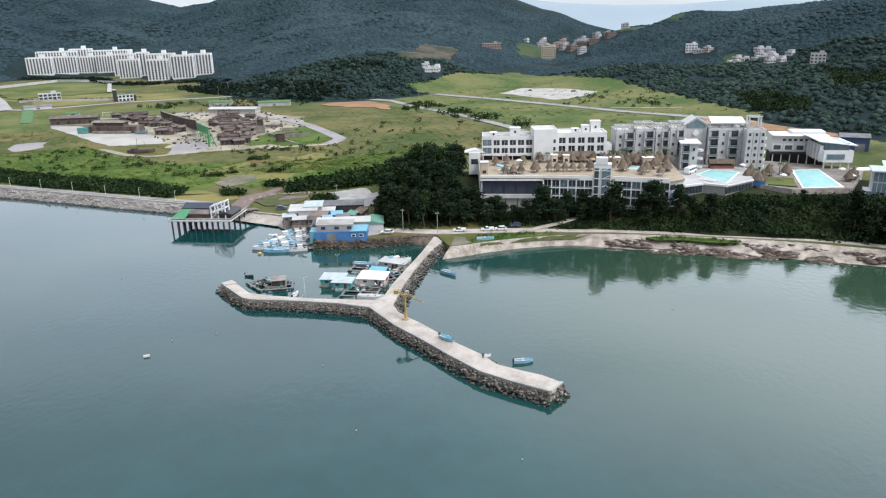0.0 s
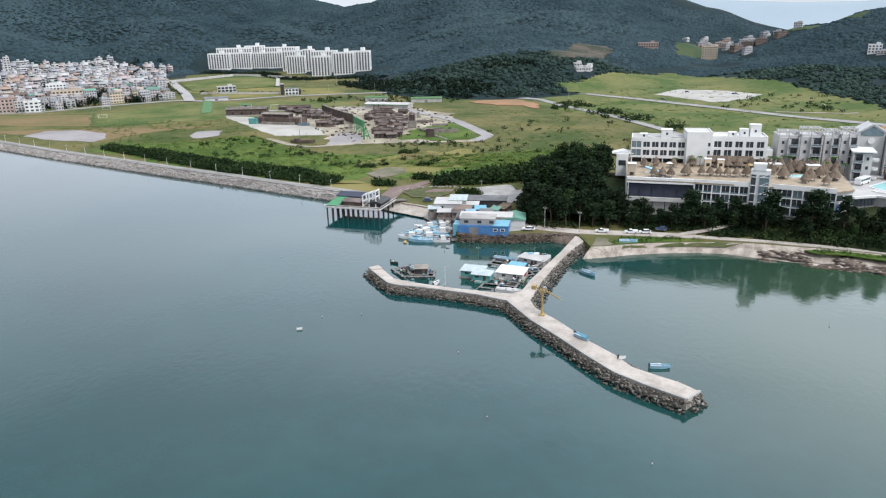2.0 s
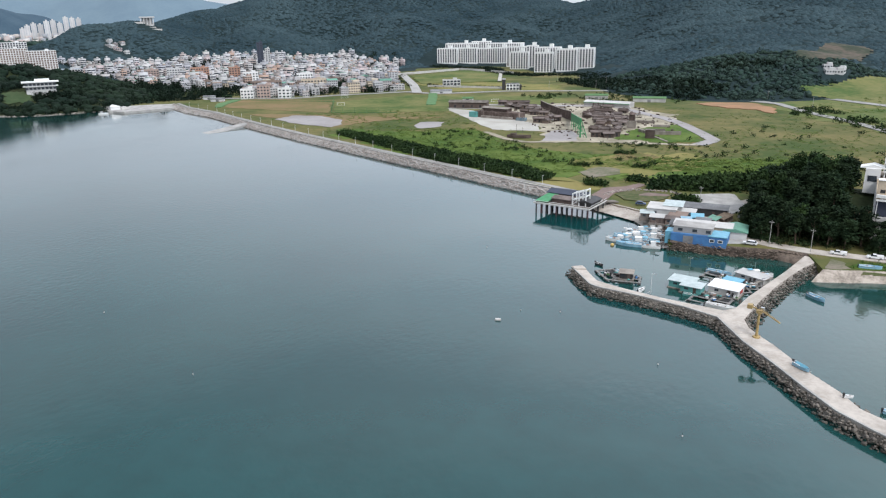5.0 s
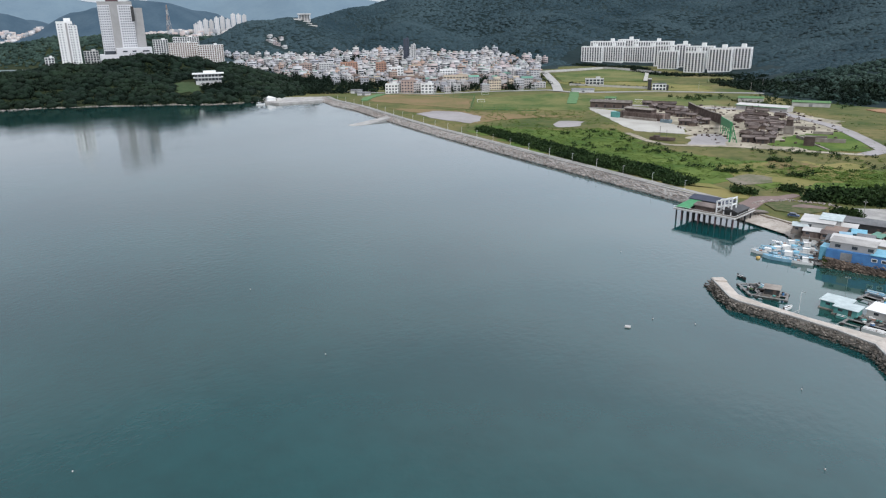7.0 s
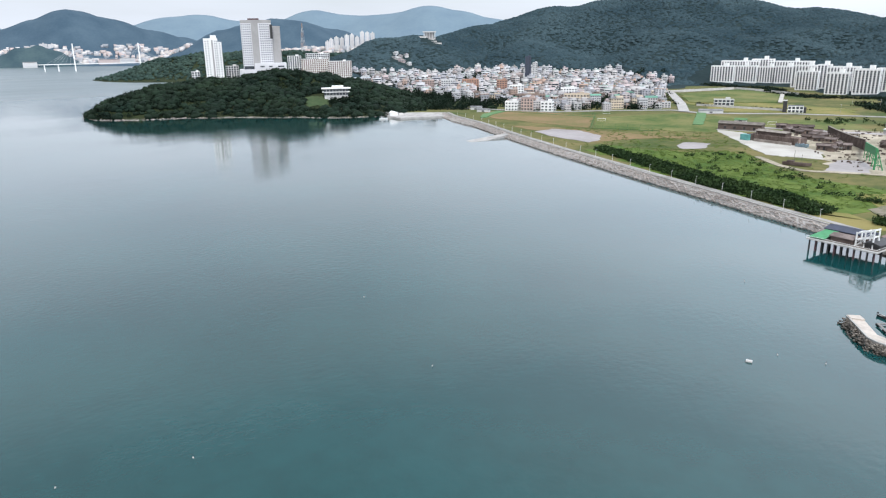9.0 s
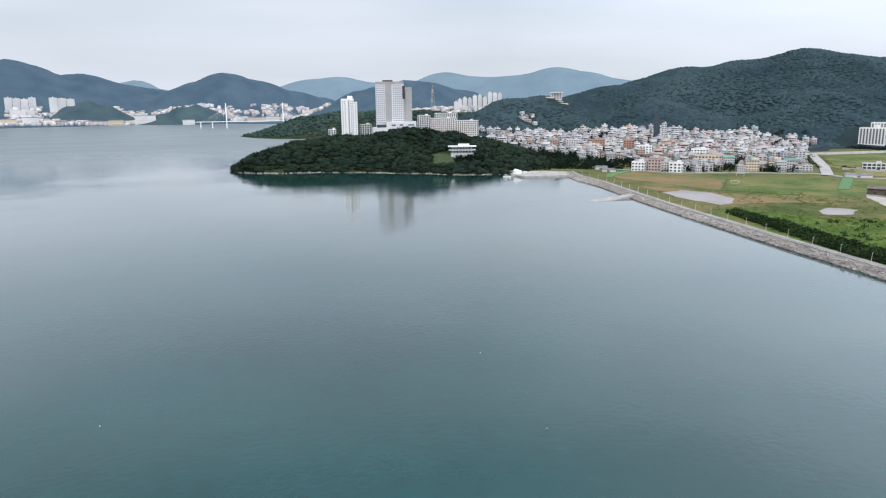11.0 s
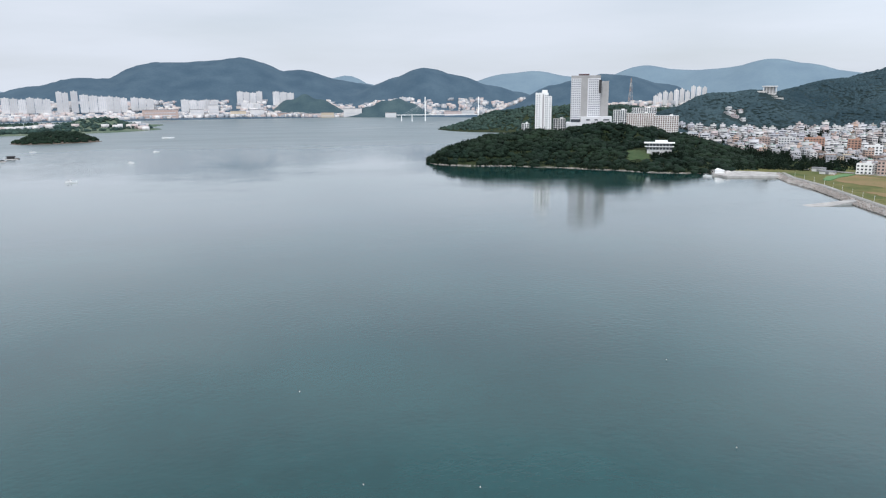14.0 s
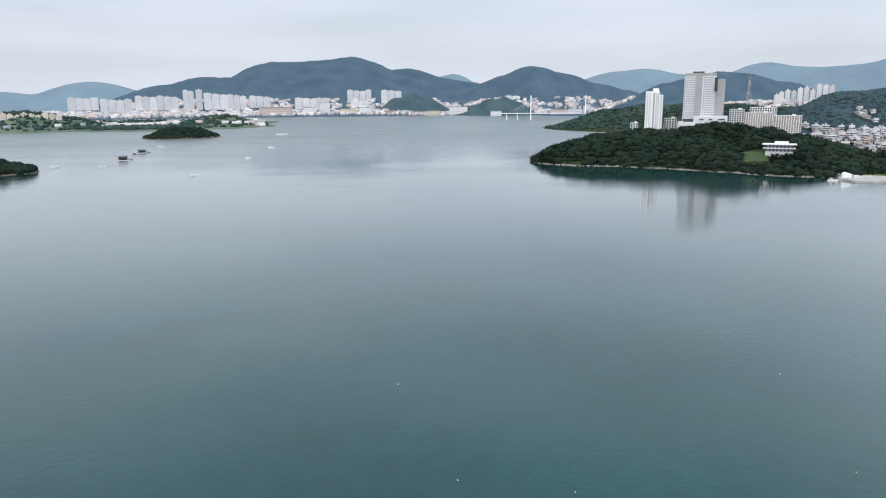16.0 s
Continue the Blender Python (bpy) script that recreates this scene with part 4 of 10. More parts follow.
def skirt(name, top, foot, z0, z1, material, label, category="shore", rows=5, rough=0.25, seed=1):
    """A slope between an upper and a lower line."""
    n = 140
    ts = np.linspace(0, 1, n)

    def resample(line):
        p = np.array(line, float)
        d = np.r_[0, np.cumsum(np.hypot(*np.diff(p, axis=0).T))]
        return np.stack([np.interp(ts * d[-1], d, p[:, 0]), np.interp(ts * d[-1], d, p[:, 1])], 1)
    a, b = resample(top), resample(foot)
    v, f = [], []
    for j in range(rows + 1):
        k = j / rows
        p = a * (1 - k) + b * k
        z = z0 + (z1 - z0) * k + rough * wobble(p[:, 0], p[:, 1], 7, seed + j) * (0 < j < rows)
        v.append(np.column_stack([p, z]))
    v = np.concatenate(v)
    for j in range(rows):
        for i in range(n - 1):
            q = j * n + i
            f.append((q, q + n, q + n + 1, q + 1))
    return solid(name, raw(name, v, np.array(f)), material, label, category, kind="structure", smooth=True)


COVE_FOOT = [(490, -10), (250, 125), (149, 208), (136, 214), (122, 219.5), (107, 222.5), (93, 226), (81, 230), (70, 233.5), (60, 236.5), (55, 239), (47, 242.2), (39, 242.6), (30, 241.2), (20.5, 238.6), (11, 235), (5, 231.8), (-1.5, 229.5)]
skirt("beach", COVE_TOP, COVE_FOOT, 3.05, -1.0, "sand", "pale sandy beach round the cove", "beach", rough=0.3)
half = [(49, 245.4), (42, 245.3), (33, 244.1), (23, 242), (13, 238.9)]
skirt("cove_verge", [(56, 248.2), (46, 247.6), (35, 246), (24, 243.8), (14, 240.8)], half, 3.16, 1.9, "verge", "scrubby verge between the path and the sand", "shore", rows=3, rough=0.1, seed=9)
WALL_FOOT = [(-94, 290), (-112, 297.5), (-148, 311), (-187, 327), (-229, 342.5), (-276, 359), (-333, 381), (-404, 411), (-500, 456), (-560, 476), (-600, 493)]
skirt("sea_wall", WALL_TOP, WALL_FOOT, 3.2, -1.2, "concrete2", "sloping rubble sea wall", "sea wall", rough=0.3)
cap = Mesh()
for p, q in zip(WALL_TOP, WALL_TOP[1:]):
    cap.bar((p[0], p[1], 3.3), (q[0], q[1], 3.3), 1.0, 0.5)
solid("wall_capping", cap, "concrete2", "pale concrete capping of the sea wall", "sea wall", kind="structure")
skirt("harbour_bank", HARBOUR_TOP, [(0.5, 234), (-6, 246), (-12, 250), (-18, 249.3), (-28, 246.8), (-48.5, 245.5), (-52.5, 252), (-54, 264), (-62, 270), (-70, 279), (-84, 284), (-94, 290)], 3.05, -1.2, "rockbrown", "stone bank of the harbour", "shore", rough=0.2)
skirt("corner_quay", QUAY_TOP, [(-600, 493), (-616, 484), (-645, 462), (-683, 449)], 3.05, -1.0, "concrete2", "low stone quay at the bay's corner", "quay", rough=0.1)

# ---- the far side of the bay ----
FAR_NEAR = [[(106, 4300, 118, 420), (104.5, 4250, 165, 420), (101.7, 4250, 211, 450), (98.8, 4300, 198, 450), (96.2, 4350, 302, 500), (93.6, 4350, 306, 500),
             (91, 4350, 322, 500), (88.3, 4350, 256, 480), (87, 4350, 259, 460), (83.9, 4400, 207, 430), (80.9, 4450, 158, 400), (79, 4450, 80, 300)],
            [(81.5, 4100, 101, 240), (80.3, 4100, 149, 270), (78.5, 4100, 216, 300), (76.7, 4100, 261, 330), (74.3, 4100, 209, 310), (72.2, 4150, 171, 300), (70, 4200, 124, 280), (68, 4200, 80, 250)],
            [(66, 3500, 153, 240), (64, 3450, 182, 280), (62.7, 3450, 193, 300), (61, 3450, 182, 280), (58.5, 3500, 141, 240), (56.5, 3500, 98, 200)]]
FAR_FRONT = [[(88.3, 3640, 40, 70), (87.3, 3640, 92, 100), (86.2, 3640, 110, 110), (84.9, 3640, 82, 100), (84, 3640, 40, 70)],
             [(82.2, 3480, 30, 60), (81.2, 3480, 54, 75), (80.2, 3480, 76, 80), (79.0, 3480, 86, 85), (78.0, 3480, 68, 75), (77.2, 3480, 34, 60)]]
FAR_HAZY = [[(84, 4700, 219, 260), (83, 4700, 239, 260), (81.5, 4700, 187, 240)], [(118, 4500, 140, 400), (115.5, 4550, 132, 400), (113.5, 4600, 80, 400), (109.8, 4550, 186, 420), (107.7, 4550, 140, 450)],
            [(74, 4600, 160, 400), (72, 4600, 192, 420), (70, 4600, 237, 450), (68.2, 4600, 251, 450), (65.5, 4600, 213, 430), (63, 4600, 176, 400)],
            [(61.5, 4650, 210, 350), (59.7, 4650, 275, 400), (58, 4650, 251, 400), (56, 4600, 237, 420), (54, 4500, 245, 430), (52.3, 4450, 259, 430), (50.9, 4400, 284, 430), (49, 4400, 257, 420),
             (46.6, 4400, 211, 400), (44, 4400, 188, 380), (40, 4400, 172, 350)]]
FAR_PALE = [[(-3, 4400, 150, 300), (-6.7, 4500, 178, 400), (-9.7, 4500, 152, 420), (-14, 4500, 132, 420), (-18, 4500, 129, 400), (-22, 4500, 146, 400), (-28, 4500, 130, 400)]]
CITY = [(119, 3700, 20, 300), (108, 3750, 34, 260), (100, 3750, 40, 240), (92, 3780, 34, 230), (84, 3700, 16, 230), (76, 3600, 14, 250), (66, 3200, 16, 300)]
LOW = [[(117, 2380, 40, 120), (114.2, 2350, 52, 130), (112.3, 2330, 36, 120), (109.5, 2250, 10, 130), (106, 2200, 9, 150), (103, 2250, 18, 130), (101.3, 2300, 34, 110), (99.2, 2330, 14, 60)],
       [(109.5, 2140, 8, 60), (106, 2120, 11, 60)], [(119, 2780, 12, 330), (110, 2780, 11, 330), (103, 2700, 10, 260), (100.6, 2600, 8, 160)]]
ISLES = [[(106, 1650, 7, 28), (105.2, 1650, 19, 36), (104.3, 1650, 22, 40), (103, 1650, 18, 36), (102.3, 1640, 6, 22)],
         [(119, 960, 18, 40), (117, 955, 16, 32), (115.4, 945, 9, 22), (114.5, 940, 3, 10)]]


def far_z(x, y):
    h = np.maximum(crest_height(FAR_NEAR, x, y), crest_height([CITY], x, y))
    fold = np.clip((h - 40) / 60, 0, 1) * np.clip(1.25 - h / 260, 0.1, 1)
    tops = np.random.RandomState(5).uniform(-2.5, 2.5, x.shape) * (h > 30)
    return h * (1 + 0.02 * wobble(x, y, 500, 11) + 0.015 * wobble(x, y, 210, 12) + fold * 0.06 * wobble(x, y, 330, 16)) + tops - 6.0


def hazy_z(x, y):
    return crest_height(FAR_HAZY, x, y) * (1 + 0.008 * wobble(x, y, 500, 13)) - 1.0


def low_z(x, y):
    return crest_height(LOW, x, y) * (1 + 0.1 * wobble(x, y, 120, 14)) - 3.0


def isle_z(x, y):
    return crest_height(ISLES, x, y) * (1 + 0.1 * wobble(x, y, 40, 15)) - 2.5


terrain("mountains", far_z, -5000, -2600, -2600, 2900, 27.0, "farmount", "hazy blue green mountains across the bay", "mountain", keep=-4)
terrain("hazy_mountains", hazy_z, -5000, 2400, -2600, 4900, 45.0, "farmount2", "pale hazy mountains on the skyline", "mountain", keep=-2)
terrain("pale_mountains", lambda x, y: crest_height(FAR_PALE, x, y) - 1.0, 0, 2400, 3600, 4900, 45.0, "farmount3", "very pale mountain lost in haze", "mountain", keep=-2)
terrain("low_shore", low_z, -3150, -1850, -1750, -250, 18.0, "farland", "low green shore across the bay", "shore", keep=-1)
terrain("islands", isle_z, -1750, -700, -620, -250, 7.0, "rockbrown", "small wooded islands", "island", keep=-1)


def wood(name, fn, crests, count, size, shapes, material, label, least=1.2, seed=1, spread=1.5, clear=None):
    """Crowns spread over the slopes of some crests."""
    r = np.random.RandomState(seed)
    rows = []
    for crest in crests:
        pts = [(*bear(b, d), h, w) for b, d, h, w in crest]
        lens = [math.hypot(q[0] - p[0], q[1] - p[1]) * (p[3] + q[3]) for p, q in zip(pts, pts[1:])]
        for p, q, k in zip(pts, pts[1:], lens):
            n = int(count * k / sum(lens) / len(crests))
            t = r.uniform(0, 1, n)
            w = (p[3] + t * (q[3] - p[3])) * spread
            a, d = r.uniform(0, 2 * np.pi, n), np.sqrt(r.uniform(0, 1, n))
            rows.append(np.stack([p[0] + t * (q[0] - p[0]) + np.cos(a) * d * w, p[1] + t * (q[1] - p[1]) + np.sin(a) * d * w], 1))
    p = np.concatenate(rows)
    z = fn(p[:, 0], p[:, 1])
    keep = z > least
    if clear:
        keep &= ~inside(clear, p[:, 0], p[:, 1])
    p, z = p[keep], z[keep]
    s = size * r.uniform(0.65, 1.3, len(p))
    w = np.column_stack([p, z - s * 0.15, s, s * r.uniform(0.8, 1.2, len(p)), s * r.uniform(0.75, 1.15, len(p)), r.uniform(0, 6.28, len(p))])
    return scatter(name, shapes, w, material, label, "trees", smooth=shapes is not CANOPY)


front_z = lambda x, y: crest_height(FAR_FRONT, x, y) * (1 + 0.06 * wobble(x, y, 130, 18)) - 3.0
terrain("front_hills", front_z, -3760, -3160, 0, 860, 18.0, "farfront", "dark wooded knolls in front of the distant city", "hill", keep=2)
wood("island_trees", isle_z, ISLES, 1700, 4.6, CROWNS_LOW, "leaf_head", "dense dark trees covering the small islands", seed=3)
wood("low_shore_trees", low_z, [LOW[0][:4], LOW[0][5:], LOW[1], LOW[2]], 3000, 6.0, CROWNS_LOW, "fartrees", "dark woods along the low shore", least=3.5, seed=4)

# the distant city: a carpet of small buildings and rows of slab blocks
r_city = np.random.RandomState(8)
rows = []
for _ in range(5600):
    b, d = r_city.uniform(67, 119), r_city.uniform(3440, 3880)
    if math.sin(b * 1.9) + math.sin(b * 4.7 + 1) + math.sin(d * 0.05) < -0.5 and d > 3570:
        continue
    x, y = bear(b, d)
    z = float(far_z(np.array([x]), np.array([y]))[0])
    if z < -3.5 or z > 75:
        continue
    rows.append((x, y, max(z, 0.5) - 4, r_city.uniform(4, 13), r_city.uniform(4, 9), r_city.uniform(2, 6) + 4, radians(b + r_city.uniform(-20, 20))))
cube = Mesh().box(0, 0, 0, 2, 2, 2)
CUBE = (np.array(cube.v), np.array([t for q in cube.f for t in ((q[0], q[1], q[2]), (q[0], q[2], q[3]))]))
scatter("distant_city", [CUBE], rows, "farcity", "pale low buildings of the city across the bay", "city")
rows = []
for _ in range(260):
    b, d = r_city.uniform(98, 118), r_city.uniform(2200, 2420)
    x, y = bear(b, d)
    z = float(low_z(np.array([x]), np.array([y]))[0])
    if 1 < z < 12:
        rows.append((x, y, z - 2, r_city.uniform(4, 12), r_city.uniform(4, 8), r_city.uniform(3, 5) + 2, radians(b)))
scatter("low_shore_houses", [CUBE], rows, "farcity", "small pale houses on the low shore", "houses")


def far_block(x, y, z, rz, w, h):
    """A distant slab block with its stacks of balconies."""
    b = thing("apartment_block", x, y, z, rz, "distant white slab apartment block across the bay", "apartment block", "distant apartment blocks")
    part("wall", Mesh().box(0, 0, -12, w, 13, h + 12), "farwhite", b)
    part("roof_house", Mesh().box(0, 2, h, 5, 5, 4), "farwhite", b)
    n = max(2, int(w / 7))
    for i in range(n):
        part("window_strip", Mesh().box(-w / 2 + (i + 0.5) * w / n, -6.7, 2, w / n * 0.3, 0.8, h - 4), "farstrip", b)
    return b


for x, y, z, w, top, rz in [(-3420, -1280, 50, 127, 95, 110), (-3465, -1150, 38, 136, 87, 108), (-3516, -982, 46, 190, 101, 105.5), (-3552, -844, 46, 50, 127, 103), (-3563, -797, 46, 30, 129, 102.5),
                            (-3578, -723, 46, 110, 113, 101), (-3596, -626, 45, 90, 105, 100), (-3613, -519, 52, 100, 99, 98), (-3608, -293, 44, 110, 88, 94.6), (-3614, -214, 40, 70, 87, 93),
                            (-3749, -31, 70, 125, 126, 90), (-3697, 133, 70, 105, 124, 88), (-3650, -28, 23, 95, 72, 90), (-3619, 466, 4, 110, 36, 82), (-3680, 760, 60, 70, 92, 78)]:
    n = max(1, round(w / 32))
    for i in range(n):
        k = (i - (n - 1) / 2) * w / n
        far_block(x + k * math.cos(radians(rz)), y + k * math.sin(radians(rz)), z, rz, w / n * 0.95, (top - z) * (1 - 0.12 * ((i * 7) % 3) / 2))

for b, d, w, dp, h, wall, label in [(97.0, 3470, 150, 50, 44, "pinkwall", "broad pink waterfront market hall"), (94.4, 3480, 60, 40, 42, "farwhite", "tall white waterfront hall building"), (93.2, 3500, 45, 30, 62, "farwhite", "white waterfront office block"),
                                    (91.4, 3480, 70, 40, 34, "beige", "pale beige warehouse by the water"), (90.0, 3470, 60, 36, 40, "farwhite", "white warehouse by the water"), (82.6, 3440, 86, 40, 40, "farwhite", "broad white cold store on the quay"),
                                    (88.0, 3470, 60, 36, 22, "pinkwall", "low pink quay shed"), (86.0, 3460, 80, 36, 18, "farcity", "low grey quay shed"), (84.6, 3450, 60, 36, 22, "beige", "low beige quay shed"),
                                    (79.6, 3320, 50, 36, 20, "greywall", "grey quay building below the knoll"), (74.6, 3380, 80, 40, 24, "farcity", "low hall beyond the bridge"), (73.4, 3380, 60, 36, 28, "greywall", "grey hall beyond the bridge")]:
    x, y = bear(b, d)
    k = thing("waterfront_building", x, y, 0.3, b, label, "building", "waterfront buildings")
    part("wall", Mesh().box(0, 0, -4, w, dp, h + 4), wall, k)
    part("roof", Mesh().box(0, 0, h, w + 2, dp + 2, 1.5), "greyroof", k)
    for i in range(max(1, int(h / 14))):
        part("window_band", Mesh().box(0, -dp / 2 - 0.3, 5 + i * 12, w * 0.86, 0.8, 3.0), "farstrip", k)

for i in range(9):
    b = 112.2 + i * 0.42
    x, y = bear(b, 2290)
    k = thing("apartment_block", x, y, 12, b, "tan apartment block on the low green shore", "apartment block", "low shore apartments")
    part("wall", Mesh().box(0, 0, -6, 15.5, 12, 36 + (i % 3) * 3), "beige", k)
    part("roof_house", Mesh().box(0, 2, 30 + (i % 3) * 3, 5, 5, 3), "offwhite", k)
    for q in (-4, 0, 4):
        part("window_strip", Mesh().box(q, -6.2, 2, 1.6, 0.6, 26), "farstrip", k)

# the cable-stayed bridge
bridge = thing("bridge", -2592, 708, 0, 74.5, "white cable-stayed bridge with two tall pylons", "bridge")
part("deck", Mesh().box(0, 0, 22, 420, 9, 2.2), "white", bridge)
for px in (-100, 100):
    py = Mesh()
    for s in (-1, 1):
        py.bar((px, s * 8, -2), (px, s * 3.0, 88), 3.4, 3.4)
    py.box(px, 0, 18, 3, 15, 3).box(px, 0, 62, 3, 9, 3)
    pylon = part("pylon", py, "white", bridge)
    for k in range(1, 7):
        for s in (-1, 1):
            part("cable", Mesh().bar((px, 0, 84 - k * 2), (px + s * k * 14, 0, 24), 0.5, 0.5), "metal", pylon)
for px in (-190, -150, 150, 190):
    part("pier_column", Mesh().box(px, 0, -2, 3, 6, 24), "white", bridge)

# beyond the point: a hillside of apartment blocks, a lattice mast and a white hall on the saddle
for i, (b, d, z, top) in enumerate([(58.6, 2560, 52, 92), (58.2, 2570, 52, 98), (57.8, 2580, 52, 95), (57.4, 2560, 54, 104), (57.0, 2570, 54, 106), (56.6, 2560, 54, 98), (56.2, 2680, 56, 116), (55.8, 2680, 56, 114), (55.4, 2680, 56, 112), (58.9, 2560, 50, 84)]):
    far_block(*bear(b, d), z, b, 15, top - z)
rows = []
for _ in range(420):
    b, d = r_city.uniform(52, 66), r_city.uniform(2350, 2700)
    x, y = bear(b, d)
    z = float(crest_height([UPLAND], np.array([x]), np.array([y]))[0]) - 2
    rows.append((x, y, z - 3, r_city.uniform(4, 9), r_city.uniform(4, 7), r_city.uniform(3, 6) + 3, radians(b)))
scatter("upland_houses", [CUBE], rows, "farcity", "pale houses scattered over the far upland", "houses")
lm = thing("lattice_mast", *bear(60.8, 1940), 58, 0, "tall red and white lattice mast on the ridge", "mast")
for k in range(6):
    z0, z1, w0, w1 = k * 12, k * 12 + 12, 5.0 - k * 0.75, 5.0 - (k + 1) * 0.75
    me = Mesh()
    for sx in (-1, 1):
        for sy in (-1, 1):
            me.bar((sx * w0, sy * w0, z0), (sx * w1, sy * w1, z1), 0.5, 0.5)
        me.bar((sx * w0, -w0, z0), (-sx * w1, -w1, z1), 0.35, 0.35)
        me.bar((-w0, sx * w0, z0), (-w1, -sx * w1, z1), 0.35, 0.35)
    tagged(part("section", me, "pinkwall" if k % 2 else "offwhite", lm), kind="stuff")
th = thing("hilltop_hall", *bear(51.0, 1640), 88, 50, "white pillared hall above stepped white terraces on the saddle", "hall")
part("wall", Mesh().box(0, 3, -10, 20, 8, 21), "tower_grey", th)
part("roof", Mesh().box(0, 0, 11, 30, 15, 2.4), "greywall", th)
for k in range(5):
    part("pillar", Mesh().box(-12 + k * 6, -5, -10, 1.8, 1.8, 21), "greywall", th)
for cx, cy, cz, w, d, h in ((-16, -4, -9, 16, 12, 12), (4, -13, -18, 14, 9, 16), (10, -24, -24, 12, 10, 17), (16, -34, -26, 22, 8, 15), (2, -42, -30, 24, 8, 15)):
    part("terrace", Mesh().box(cx, cy, cz, w, d, h), "offwhite", th)

# ---- town, apartment blocks and villages ----
def land_z(x, y):
    return float(max(3.0, hills_z(np.array([float(x)]), np.array([float(y)]))[0]))


def window_rows(parent, w, d, floors, fh, bay, glass="glass", z0=0.0, size=0.55, high=0.5, sides=True):
    """The small panes of a far block, as one part."""
    me = Mesh()
    for k in range(floors):
        z = z0 + k * fh + fh * 0.28
        n = max(1, int(w / bay))
        for i in range(n):
            for s in (-1, 1):
                me.box(-w / 2 + (i + 0.5) * w / n, s * (d / 2 + 0.02), z, w / n * size, 0.14, fh * high)
        if sides:
            n = max(1, int(d / bay))
            for i in range(n):
                for s in (-1, 1):
                    me.box(s * (w / 2 + 0.02), -d / 2 + (i + 0.5) * d / n, z, 0.14, d / n * size, fh * high)
    tagged(part("glazing", me, glass, parent), kind="stuff")


def town_house(wall, roof, w, d, floors, seed, label):
    r = random.Random(seed)
    h = floors * 3.1
    b = thing("building", label=label, category="building", group="town buildings")
    body = Mesh().box(0, 0, -6, w, d, h + 6)
    if seed % 3 == 0:
        body.box(w * 0.18, -d * 0.12, h, w * 0.55, d * 0.6, 2.8)
    part("wall", body, wall, b)
    if seed % 4 == 1:
        part("roof", Mesh().gable(0, 0, h + 0.25, w + 0.8, d + 0.8, 2.0), roof, b)
    else:
        rim = Mesh()
        for s in (-1, 1):
            rim.box(0, s * (d / 2 - 0.1), h, w, 0.25, 0.9)
            rim.box(s * (w / 2 - 0.1), 0, h, 0.25, d - 0.5, 0.9)
        part("parapet", rim, wall, b)
        part("roof", Mesh().box(0, 0, h + 0.01, w - 0.5, d - 0.5, 0.12), roof, b)
        part("stair_house", Mesh().box(w * r.uniform(-0.3, 0.3), d * 0.2, h + 0.1, 3.4, 3.6, 2.6), wall, b)
        if seed % 2:
            part("water_tank", Mesh().tube((w * 0.3, -d * 0.25, h + 0.1), (w * 0.3, -d * 0.25, h + 1.9), 0.9, n=10), "tarp" if seed % 5 == 0 else "offwhite", b)
    window_rows(b, w, d, floors, 3.1, r.choice((2.6, 3.2, 4.0)))
    if seed % 3 == 1:
        part("balcony", Mesh().box(0, -d / 2 - 0.6, 3.0, w * 0.6, 1.2, 0.2).box(0, -d / 2 - 1.15, 3.2, w * 0.6, 0.1, 0.9), wall, b)
    return b


KINDS = [("town", "greenroof", 11, 9, 3, "rendered town house with a green coated roof"),
         ("town", "greyroof", 14, 10, 4, "rendered apartment house with a grey flat roof"),
         ("town", "greyroof", 12, 11, 3, "pale town house with a flat roof"),
         ("town", "greyroof", 13, 10, 3, "rendered town house with a flat roof"),
         ("town", "greenroof", 16, 11, 3, "pale shop building with a green coated roof"),
         ("town", "greyroof", 10, 8, 2, "small weathered house with a flat roof"),
         ("beige", "greyroof", 18, 11, 4, "beige apartment house with rows of windows"),
         ("town", "blueroof", 15, 10, 2, "pale workshop with a blue metal roof"),
         ("brick", "greyroof", 20, 12, 3, "brown brick commercial building"),
         ("town", "greyroof", 13, 11, 5, "five storey apartment house"),
         ("town", "greenroof", 17, 12, 4, "pale apartment house with a green coated roof"),
         ("town", "greyroof", 12, 10, 3, "weathered pale house with a stair tower"),
         ("greywall", "redroof", 9, 8, 1, "low grey house with a rust red roof")]
masters = [town_house(wl_, rf, w, d, fl, i + 3, lb) for i, (wl_, rf, w, d, fl, lb) in enumerate(KINDS)]
TOWN_AREA = [(-600, 560), (-533, 606), (-500, 655), (-452, 712), (-520, 800), (-600, 925), (-680, 1060), (-740, 1240), (-980, 1120), (-1240, 900), (-1190, 770), (-1010, 690), (-930, 680), (-820, 640), (-740, 590), (-690, 540), (-640, 525)]
PARK = [(-690, 500), (-640, 520), (-630, 560), (-690, 610), (-790, 640), (-860, 600), (-800, 540)]
rt = random.Random(21)
spots, behind, used = [], [], [False] * len(masters)
